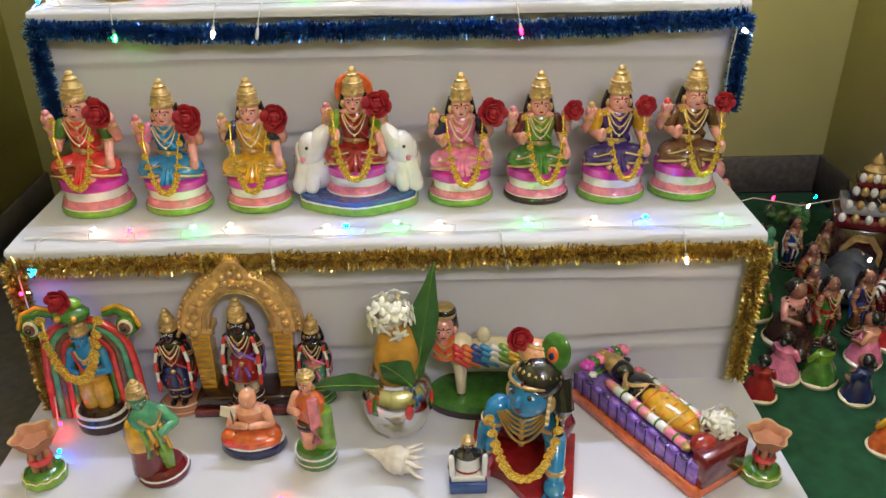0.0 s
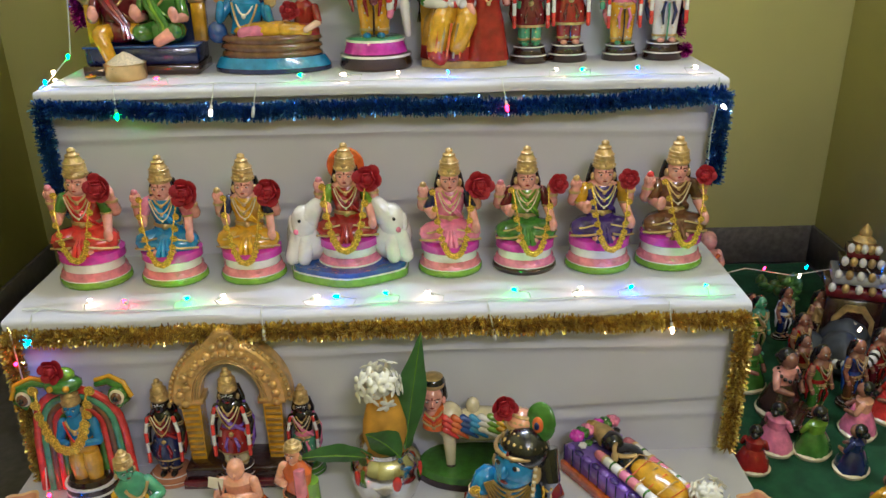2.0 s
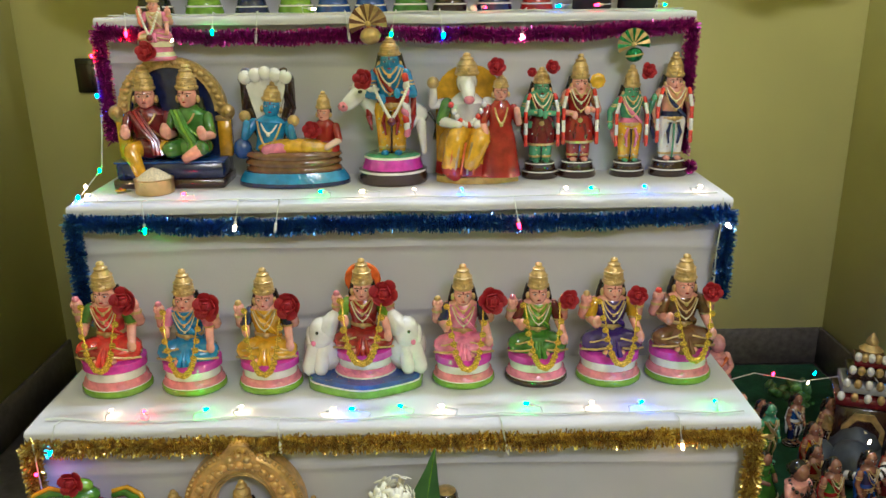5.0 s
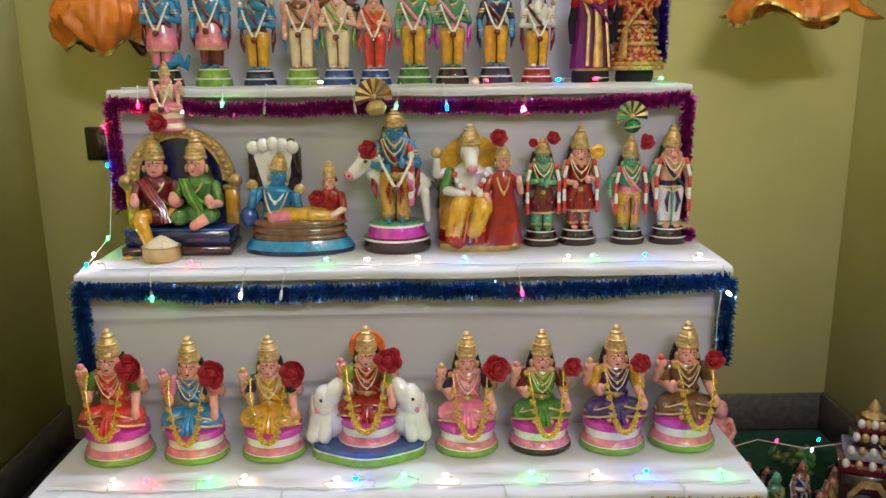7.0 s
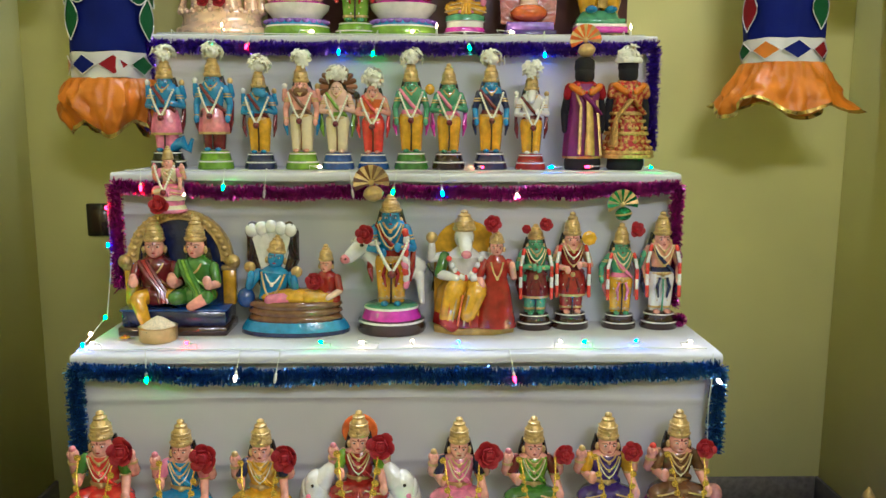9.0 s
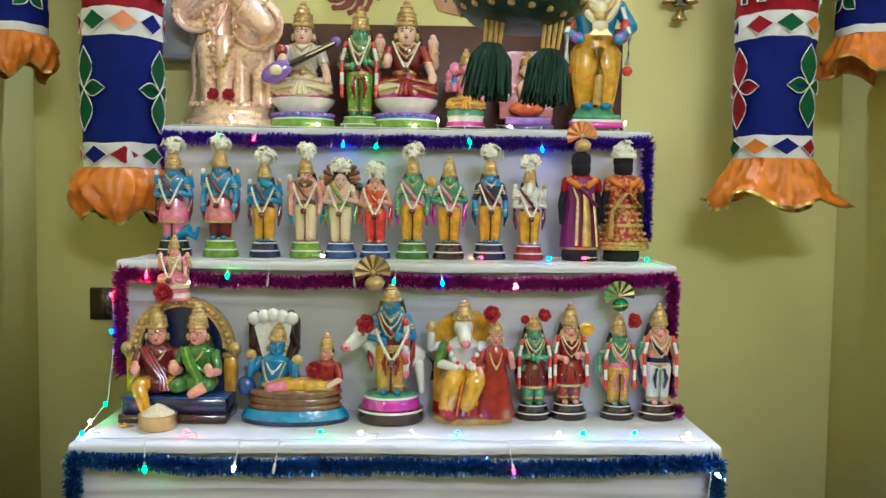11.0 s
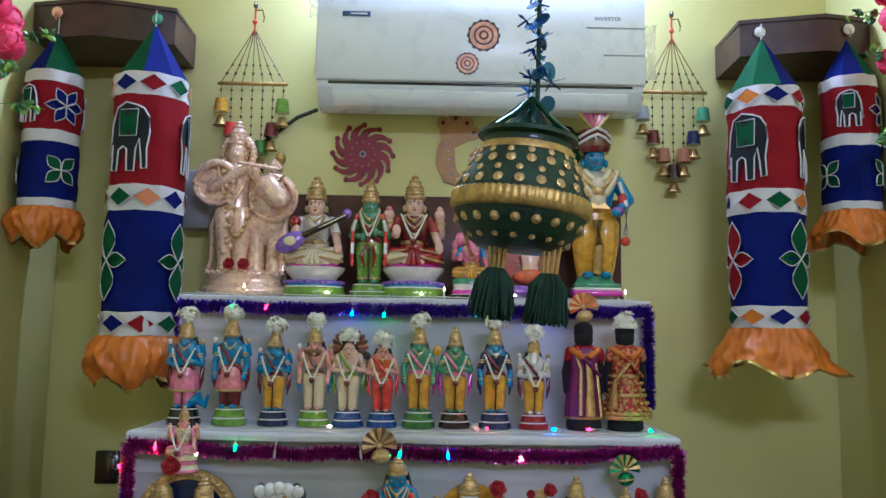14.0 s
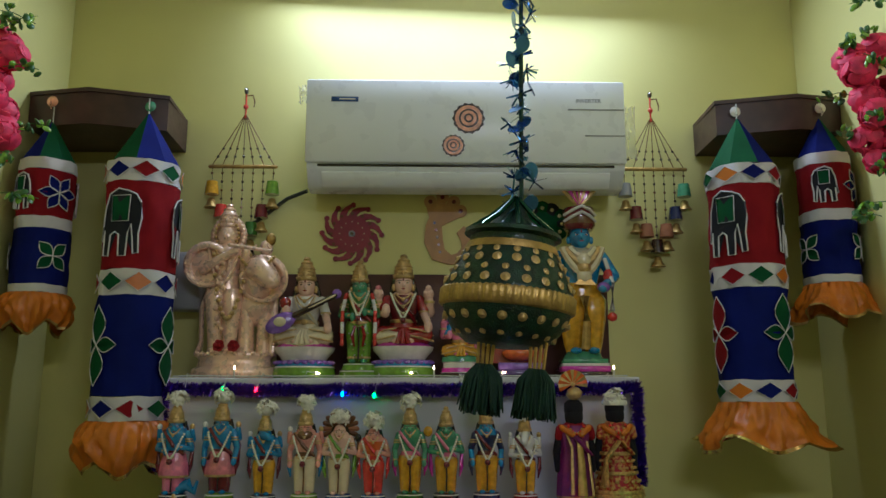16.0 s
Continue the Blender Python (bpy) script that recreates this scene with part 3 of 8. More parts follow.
def rose(x, y, z, r, label="deep red fresh rose tucked on a clay doll", group="roses on the dolls"):
    """A bud with three rings of petals; the petals share one mesh."""
    if not ROSE_MESH:
        s = Shape()
        s.ball((0, 0, 0), 0.55, ROSEPETAL, 10, 6)
        ROSE_MESH["bud"] = s.mesh("bud")
        s = Shape()
        s.ball((0, 0, 0.12), (0.10, 0.4, 0.4), ROSEPETAL, 8, 5)
        ROSE_MESH["petal"] = s.mesh("petal")
    ro = root("rose", pose(x, y, z, 78, 0, 12 * math.sin(x * 40)), label, "flower", group)
    ob = new("bud", ROSE_MESH["bud"])
    ob.parent, ob.matrix_basis = ro, Matrix.Scale(r, 4)
    rng = random.Random(int(x * 1000) + 7)
    for ring, (n, rad, tilt, size) in enumerate(((4, 0.36, 10, 0.85), (5, 0.58, 28, 1.15), (6, 0.78, 55, 1.35))):
        for i in range(n):
            a = 360 * i / n + 25 * ring
            ob = new("petal", ROSE_MESH["petal"])
            ob.parent = ro
            ob.matrix_basis = Matrix.Scale(r, 4) @ Matrix.Rotation(radians(a), 4, "Z") @ Matrix.Translation((rad * 0.75, 0, 0.22 - 0.2 * ring)) @ Matrix.Rotation(radians(tilt + rng.uniform(-18, 18)), 4, "Y") @ Matrix.Rotation(radians(rng.uniform(-20, 20)), 4, "X") @ Matrix.Diagonal((1, size, size, 1))
    return ro


def jasmine(x, y, z, r, seed, label="small bunch of white jasmine on a doll's crown", n=16, flat=1.0):
    s = Shape()
    rng = random.Random(seed)
    n = int(n * 0.95)
    s.ball((0, 0, 0.05), (0.5, 0.5, 0.42), JASMINE, 8, 6)
    for i in range(n):
        d = Vector((rng.uniform(-1, 1), rng.uniform(-1, 1) * flat, rng.uniform(-0.3, 1)))
        d.normalize()
        keep = s.m
        s.m = Matrix.Translation(d * rng.uniform(0.5, 0.85)) @ d.to_track_quat("Z", "Y").to_matrix().to_4x4()
        s.limb((0, 0, -0.4), (0, 0, 0), 0.05, 0.07, CREAM, 5)
        for q in range(5):
            a = 2 * math.pi * q / 5 + i
            s.ball((0.2 * math.cos(a), 0.2 * math.sin(a), 0.04 + 0.05 * (q % 2)), (0.21, 0.115, 0.035), JASMINE, 6, 4, Matrix.Rotation(a, 4, "Z"))
        s.m = keep
    return thing("jasmine", s, pose(x, y, z), label, "flower", "jasmine on the dolls", scale=r)


COIN_MESH = {}


def bead_loop(x, y, z, w, drop, mat, r, n, label, coin=False, tip=None, lean=0.0, name="garland", depth=0.03):
    """A garland hung in a loop from two shoulders."""

    def at(u):
        q = 1 - abs(u) ** (2.6 if coin else 1.25)
        return Vector((w * u + lean * q, -depth * math.sqrt(max(0, q)), -drop * q))

    if coin:
        ga = root(name, pose(x, y, z), label, "garland", "garlands on the dolls")
        if r not in COIN_MESH:
            s = Shape()
            s.lathe([(r * 0.1, -r * 0.04), (r, -r * 0.04), (r, r * 0.04), (r * 0.1, r * 0.04)], mat, seg=9)
            COIN_MESH[r] = s.mesh("coin")
        s = Shape()
        s.tube([at(-1 + 2 * i / 24) + Vector((0, -0.004, 0)) for i in range(25)], r * 0.22, COIN, 6)
        part("cord", s, ga)
        for i in range(n):
            ob = new("coin", COIN_MESH[r])
            ob.parent = ga
            u = -1 + 2 * i / (n - 1)
            ob.matrix_basis = Matrix.Translation(at(u) + Vector((r * 0.5 * u, -0.002 - 0.0012 * (i % 3), -r * 0.5 * (1 - abs(u))))) @ Matrix.Rotation(radians(90 + 5 * math.sin(i * 2.1)), 4, "X") @ Matrix.Rotation(radians(7 * math.sin(i * 1.3 + x * 9)), 4, "Y")
        return ga
    s = Shape()
    for i in range(n):
        s.ball(at(-1 + 2 * i / (n - 1)), (r, r, r * 1.15), mat, 7, 5)
    if tip:
        s.ball((lean, -depth - 0.002, -drop - r * 1.5), r * 2.6, tip, 10, 6)
    return thing(name, s, pose(x, y, z), label, "garland", "garlands on the dolls")


# row of eight seated dolls
ROW1 = [
    ("L1", -0.527, 0.150, 0.255, dict(dress=SCARLET, top=SCARLET, drape=GREEN, lower=RED), "red"),
    ("L2", -0.380, 0.150, 0.238, dict(dress=SKY, top=SKY, drape=PINK), "blue"),
    ("L3", -0.233, 0.152, 0.237, dict(dress=YELLOW, top=YELLOW, drape=NAVY, hand=GOLD), "yellow"),
    ("L5", 0.137, 0.160, 0.236, dict(dress=PINK, top=PINK, drape=NAVY, hand=GOLD), "pink"),
    ("L6", 0.278, 0.162, 0.236, dict(dress=GREEN, top=LIME, drape=MAROON, bands=(DARK, PINK, WHITE, MAGENTA)), "green"),
    ("L7", 0.418, 0.160, 0.244, dict(dress=VIOLET, top=VIOLET, drape=YELLOW, hand=GOLD), "violet"),
    ("L8", 0.555, 0.166, 0.247, dict(dress=BROWN, top=BROWN, drape=BROWN, hand=SCARLET), "brown"),
]
for key, x, y, h, kw, word in ROW1:
    doll(seated(SKIN, **kw), h, place(x, y, 1), f"glossy painted clay goddess in {word} on a lotus seat", "seated dolls in a row")
    z0 = STEPS[1][3]
    rose(x + 0.052 * (1 if key != "L7" and key != "L8" else 0.72), y - 0.045, z0 + 0.755 * h, 0.0235 if key not in ("L6", "L7", "L8") else 0.0165)
    bead_loop(x + 0.004, y - 0.035, z0 + h * 0.70, 0.032, 0.104, COIN, 0.0062, 22, f"gold coin garland hung on the {word} clay doll", True, None, 0.002, depth=0.042)

# the central goddess with two white elephants
s = seated(SKIN, RED, RED, LIME, halo=ORANGE, bands=(WHITE, PINK, WHITE, MAGENTA))
flat_base = [(0.49 * math.cos(a) * (1 - 0.05 * math.cos(4 * a)), 0.31 * math.sin(a) * (1 + 0.08 * math.cos(4 * a))) for a in [2 * math.pi * i / 28 for i in range(28)]]
s.slab(flat_base, -0.06, 0.0, LIME)
s.slab([(x * 0.985, y * 0.985) for x, y in flat_base], 0.0, 0.012, WHITE)
s.slab([(x * 0.97, y * 0.97) for x, y in flat_base], 0.012, 0.05, BLUE)
for k in (-1, 1):
    s.m = Matrix.Translation((k * 0.02, 0, 0.0)) @ Matrix.Diagonal((1.14, 1.0, 1.2, 1))
    s.ball((k * 0.27, 0.04, 0.19), (0.15, 0.15, 0.18), WHITE, 18, 10)
    s.ball((k * 0.28, -0.03, 0.31), (0.095, 0.10, 0.12), WHITE, 16, 9)
    s.limb((k * 0.37, -0.06, 0.07), (k * 0.31, -0.02, 0.24), 0.062, 0.075, WHITE, 12)
    s.limb((k * 0.29, -0.10, 0.07), (k * 0.27, -0.05, 0.22), 0.05, 0.06, WHITE, 12)
    s.limb((k * 0.25, -0.04, 0.34), (k * 0.185, -0.02, 0.43), 0.085, 0.05, WHITE, 14)
    s.ball((k * 0.36, -0.02, 0.29), (0.035, 0.06, 0.075), WHITE, 10, 6)
    s.ball((k * 0.33, -0.118, 0.27), (0.018, 0.012, 0.020), PINK, 8, 5)
    s.ball((k * 0.30, -0.118, 0.345), 0.013, BLACK, 6, 4)
s.m = Matrix.Identity(4)
doll(s, 0.236, pose(-0.051, 0.158, STEPS[1][3] + 0.0155), "painted clay goddess in red seated between two white elephants", "seated dolls in a row")
rose(-0.008, 0.118, 0.325 + 0.195, 0.023)
bead_loop(-0.049, 0.118, 0.325 + 0.182, 0.036, 0.100, COIN, 0.0070, 22, "gold coin garland hung on the central red clay doll", True, depth=0.045)

# ---- second row: groups and standing gods ----
def arch_band(s, cx, cz, rx0, rz0, rx1, rz1, y0, y1, mat, n=28):
    """Half a ring, standing on its ends, between two radii and two depths."""
    v, f = [], []
    for i in range(n + 1):
        a = math.pi * i / n
        v += [(cx + rx * math.cos(a), y, cz + rz * math.sin(a)) for rx, rz, y in ((rx0, rz0, y0), (rx1, rz1, y0), (rx1, rz1, y1), (rx0, rz0, y1))]
    for i in range(n):
        f += [(4 * i + j, 4 * i + (j + 1) % 4, 4 * i + 4 + (j + 1) % 4, 4 * i + 4 + j) for j in range(4)]
    f += [(0, 1, 2, 3), (4 * n + 3, 4 * n + 2, 4 * n + 1, 4 * n)]
    s.add(v, f, mat)


def throne_couple():
    s = Shape()
    s.box(-0.43, 0.43, -0.2, 0.2, 0.0, 0.07, DARK)
    s.box(-0.41, 0.42, -0.17, 0.18, 0.07, 0.2, NAVY)
    s.box(-0.42, 0.43, -0.18, 0.19, 0.195, 0.21, BLUE)
    arch = [(0.36 * math.cos(a), 0.58 + 0.35 * math.sin(a)) for a in [math.pi * i / 20 for i in range(21)]]
    s.prism([(0.36, 0.2)] + arch + [(-0.36, 0.2)], 0.11, 0.14, NAVY)
    arch_band(s, 0.0, 0.56, 0.335, 0.345, 0.43, 0.425, 0.075, 0.15, GOLD)
    for q in range(23):
        a = math.pi * q / 22
        s.ball((0.382 * math.cos(a), 0.07, 0.56 + 0.385 * math.sin(a)), (0.026, 0.012, 0.022), GOLD, 8, 5)
        s.ball((0.425 * math.cos(a), 0.08, 0.56 + 0.42 * math.sin(a)), 0.014, GOLD, 6, 4)
    for k in (-1, 1):
        s.ball((k * 0.44, 0.06, 0.56), (0.06, 0.05, 0.06), GOLD, 12, 7)
        s.ball((k * 0.44, 0.02, 0.56), (0.025, 0.02, 0.025), BRASS, 8, 5)
        s.box(k * 0.40 - 0.05, k * 0.40 + 0.05, 0.05, 0.15, 0.2, 0.52, YELLOW)
        s.box(k * 0.40 - 0.058, k * 0.40 + 0.058, 0.04, 0.155, 0.49, 0.525, GOLD)
    for x, dress, top, turn in ((-0.17, YELLOW, MAROON, 10), (0.16, GREEN, GREEN, -8)):
        keep = s.m
        s.m = keep @ pose(x, -0.02, 0.02, 0, 0, turn)
        s.ball((0, 0.0, 0.28), (0.17, 0.14, 0.10), top, 14, 8)
        s.limb((0.07, -0.03, 0.28), (0.14, -0.14, 0.29), 0.075, 0.06, dress)
        s.limb((-0.06, -0.03, 0.28), (-0.12, -0.16, 0.28), 0.075, 0.065, dress)
        if x < 0:
            s.limb((-0.12, -0.17, 0.28), (-0.06, -0.2, 0.08), 0.06, 0.045, dress)
            s.ball((-0.05, -0.23, 0.03), (0.04, 0.06, 0.03), SKIN, 8, 5)
        else:
            s.limb((0.12, -0.15, 0.28), (0.02, -0.18, 0.22), 0.05, 0.04, SKIN)
        s.lathe([(0.14, 0), (0.12, 0.1), (0.14, 0.2), (0.15, 0.26), (0.06, 0.33)], top, (0, 0.02, 0.28), sy=0.7)
        for k in (-1, 1):
            s.limb((k * 0.14, 0.01, 0.52), (k * 0.18, -0.03, 0.38), 0.045, 0.04, top)
            s.limb((k * 0.18, -0.03, 0.38), (k * 0.15, -0.14, 0.38 + (0.08 if k < 0 else 0)), 0.04, 0.03, SKIN)
            s.ball((k * 0.15, -0.15, 0.42), (0.04, 0.03, 0.05), SKIN, 8, 5)
        necklace(s, 0, -0.085, 0.55, 0.07, 0.08, 0.014, GOLD)
        s.tube([(-0.1, -0.06, 0.54), (0.02, -0.1, 0.44), (0.12, -0.06, 0.34)], 0.022, GOLD if x < 0 else LIME, 6, 0.5)
        s.lathe([(0.09, 0), (0.11, -0.1), (0.1, -0.25)], BLACK, (0, 0.07, 0.66), sy=0.5)
        head(s, 0, 0, 0.675, 0.09, SKIN, BLACK, GOLD, 0.19)
        for q in range(3):
            s.tube([(-0.12 + 0.03 * q, -0.05, 0.57), (-0.05 + 0.03 * q, -0.12, 0.46), (0.04 + 0.02 * q, -0.14, 0.34), (0.05 + 0.03 * q, -0.17, 0.24)], [0.018, 0.022, 0.022, 0.02], top if q != 1 else (RED if x < 0 else LIME), 7)
        s.m = keep
    return s


doll(throne_couple(), 0.262, place(-0.456, 0.415, 2), "painted clay couple seated on a blue throne with gold arch", "gods in a row")
s = seated(SKIN, PINK, CREAM, PINK, bands=(PINK, CREAM, PINK, CREAM), four=True, hair=BLACK, lower=CREAM)
doll(s, 0.142, pose(-0.472, 0.44, STEPS[2][3] + 0.253), "small pink seated clay goddess on top of the throne arch")
rose(-0.482, 0.395, STEPS[2][3] + 0.272, 0.019, "red rose laid before the small goddess on the throne")
bead_loop(-0.472, 0.412, STEPS[2][3] + 0.353, 0.02, 0.05, JASMINE, 0.0026, 22, "thin string of white buds on the small goddess", tip=MAROON, depth=0.014)


def reclining():
    s = Shape()
    oval = [(0.47 * math.cos(a), 0.24 * math.sin(a)) for a in [2 * math.pi * i / 28 for i in range(28)]]
    s.slab([(x * 1.0, y) for x, y in oval], 0, 0.035, NAVY)
    s.lathe([(0.47, 0), (0.45, 0.04), (0.42, 0.08)], SKY, (0, 0, 0.035), sy=0.5, seg=28)
    for i in range(3):
        s.lathe([(0.38, 0), (0.41, 0.025), (0.40, 0.05), (0.37, 0.065)], BROWN, (0.0, 0, 0.10 + 0.06 * i), sy=0.48, seg=28)
    s.ball((0.02, -0.03, 0.31), (0.32, 0.13, 0.075), YELLOW, 16, 8)
    s.limb((0.05, -0.08, 0.31), (-0.20, -0.12, 0.30), 0.065, 0.05, PINK)
    s.limb((0.3, -0.07, 0.3), (0.12, -0.11, 0.32), 0.05, 0.06, YELLOW)
    keep = s.m
    s.m = keep @ pose(-0.2, 0.0, 0.28, -4, 6, 0)
    s.lathe([(0.12, 0), (0.11, 0.1), (0.13, 0.2), (0.14, 0.24), (0.05, 0.3)], SKY, sy=0.7)
    for k in (-1, 1):
        s.limb((k * 0.14, 0, 0.22), (k * 0.2, -0.04, 0.1), 0.045, 0.04, SKY)
        s.limb((k * 0.2, -0.04, 0.1), (k * 0.18, -0.1, 0.22), 0.038, 0.03, SKY)
        s.ball((k * 0.2, -0.08, 0.27), (0.05, 0.035, 0.05), GOLD, 8, 5)
    necklace(s, 0, -0.09, 0.24, 0.07, 0.09, 0.014, WHITE)
    necklace(s, 0, -0.10, 0.24, 0.1, 0.2, 0.014, GOLD, 17)
    head(s, 0, 0, 0.36, 0.085, SKY, BLACK, GOLD, 0.16)
    s.m = keep
    for i in range(5):
        u = -1 + i / 2
        s.tube([(-0.2 + 0.06 * u, 0.1, 0.35), (-0.2 + 0.17 * u, 0.12, 0.62), (-0.2 + 0.17 * u, 0.08, 0.86), (-0.2 + 0.15 * u, 0.02, 0.93)], [0.05, 0.06, 0.065, 0.04], WHITE if abs(u) < 0.9 else DARK, 8)
        s.ball((-0.2 + 0.165 * u, 0.03, 0.91 - 0.03 * abs(u)), (0.058, 0.05, 0.06), WHITE, 10, 6)
    s.prism([(-0.26, 0.42), (-0.14, 0.42), (-0.04, 0.80), (-0.05, 0.90), (-0.35, 0.90), (-0.36, 0.80)], 0.03, 0.09, WHITE)
    s.prism([(-0.30, 0.36), (-0.10, 0.36), (-0.02, 0.72), (-0.2, 0.86), (-0.38, 0.72)], 0.1, 0.14, DARK)
    keep = s.m
    s.m = keep @ pose(0.27, 0.0, 0.24, 0, 0, -15)
    s.ball((0, 0, 0.05), (0.13, 0.11, 0.09), RED, 12, 7)
    s.lathe([(0.1, 0), (0.085, 0.1), (0.1, 0.2), (0.04, 0.25)], RED, (0, 0.01, 0.05), sy=0.75)
    for k in (-1, 1):
        s.limb((k * 0.1, 0, 0.24), (k * 0.14, -0.04, 0.13), 0.035, 0.03, RED)
        s.limb((k * 0.14, -0.04, 0.13), (k * 0.06, -0.12, 0.08), 0.03, 0.024, FAIR)
    head(s, 0, 0, 0.345, 0.066, SKIN, BLACK, GOLD, 0.14)
    s.m = keep
    s.ball((-0.42, -0.02, 0.3), (0.08, 0.07, 0.09), BLUE)
    return s


doll(reclining(), 0.247, place(-0.205, 0.405, 2), "blue clay god reclining under a white hooded serpent", "gods in a row")
rose(-0.158, 0.36, 0.662 + 0.118, 0.017)


def cow(s, body, x, y, z, k, sc, spots=True, horn=GOLD):
    """A small cow whose head points to side k."""
    keep = s.m
    s.m = keep @ Matrix.Translation((x, y, z)) @ Matrix.Diagonal((k * sc, sc, sc, 1))
    s.ball((0, 0, 0.55), (0.42, 0.2, 0.22), body, 14, 8)
    s.ball((0.28, 0, 0.60), (0.2, 0.18, 0.24), body, 12, 7)
    s.limb((0.36, -0.02, 0.66), (0.55, -0.06, 0.88), 0.17, 0.14, body)
    s.ball((0.56, -0.10, 0.92), (0.16, 0.15, 0.17), body, 14, 8)
    s.limb((0.60, -0.14, 0.88), (0.76, -0.24, 0.74), 0.13, 0.10, body, 12)
    s.ball((0.81, -0.28, 0.72), (0.085, 0.085, 0.075), ROSE, 10, 6)
    for q in (-1, 1):
        s.ball((0.83 + 0.03 * q, -0.355 + 0.03 * q, 0.735), 0.018, BLACK, 6, 4)
        s.ball((0.62 + 0.06 * q, -0.235 + 0.06 * q, 0.93), (0.034, 0.03, 0.026), BLACK, 8, 5)
    for q in (-1, 1):
        s.limb((0.28, q * 0.1, 0.45), (0.3, q * 0.1, 0.02), 0.07, 0.045, body)
        s.limb((-0.3, q * 0.1, 0.45), (-0.34, q * 0.1, 0.02), 0.08, 0.045, body)
        s.ball((0.52 + q * 0.14, -0.10 + q * 0.12, 0.95), (0.10, 0.07, 0.045), body, 8, 5)
        s.tube([(0.52, -0.07 + q * 0.07, 0.98), (0.5, -0.07 + q * 0.12, 1.08), (0.55, -0.07 + q * 0.1, 1.16)], [0.035, 0.025, 0.008], horn, 6)
    s.tube([(-0.42, 0, 0.6), (-0.52, -0.02, 0.45), (-0.5, -0.02, 0.18)], [0.03, 0.02, 0.035], BLACK if spots else body, 6)
    s.m = keep


def fan_crest(x, y, z, r, m1, m2, label):
    """A pleated paper fan set on a round ball over a doll's crown."""
    fc = root("fan_crest", pose(x, y, z) @ Matrix.Rotation(radians(-9), 4, "Y"), label, "ornament", "fan crests")
    n = 14
    edge = [(math.cos(radians(-20 + 220 * i / n)), -0.12 * (i % 2), math.sin(radians(-20 + 220 * i / n))) for i in range(n + 1)]
    for i in range(n):
        s = Shape()
        p, q = edge[i], edge[i + 1]
        s.add([(0, 0, 0), p, q, (q[0], q[1] + 0.06, q[2]), (p[0], p[1] + 0.06, p[2]), (0, 0.06, 0)], [(0, 1, 2), (5, 3, 4), (1, 4, 3, 2)], m1 if i % 2 else m2)
        part("pleat", s, fc, "", r)
    s = Shape()
    s.ball((0, -0.05, 0), 0.17, GOLD, 8, 6)
    part("hub", s, fc, "", r)
    s = Shape()
    s.ball((0, 0.1, -0.62), (0.55, 0.5, 0.45), m2, 12, 7)
    s.lathe([(0.56, 0), (0.58, 0.06), (0.56, 0.12)], GOLD, (0, 0.1, -0.68), sy=0.92)
    part("ball", s, fc, "round wrapped ball with gold band", r)
    return fc


s = standing(SKY, YELLOW, SKY, RED, (DARK, MAGENTA, SEAGREEN), "front", cap_h=0.12, base_r=0.235, base_h=0.2, h_head=0.80, shawl=RED, strips=False)
for i in range(9):
    s.limb((0.10 + 0.012 * math.sin(i), -0.085, 0.72 - 0.045 * i), (0.105, -0.085, 0.69 - 0.045 * i), 0.022, 0.022, (SCARLET, WHITE, PINK)[i % 3], 8)
s.m = Matrix.Translation((0.08, 0.05, 0.19))
cow(s, WHITE, -0.02, 0.01, 0.0, -1, 0.46)
doll(s, 0.305, place(0.0, 0.41, 2), "blue clay cowherd god standing before a white cow", "gods in a row")
fan_crest(-0.040, 0.400, 0.662 + 0.320, 0.038, BROWN, GOLD, "pleated gold paper fan crest on the blue god")
rose(-0.050, 0.352, 0.662 + 0.217, 0.0185)
bead_loop(0.003, 0.378, 0.662 + 0.20, 0.034, 0.062, JASMINE, 0.0034, 30, "thin white flower garland on the blue god", tip=MAROON, depth=0.02)


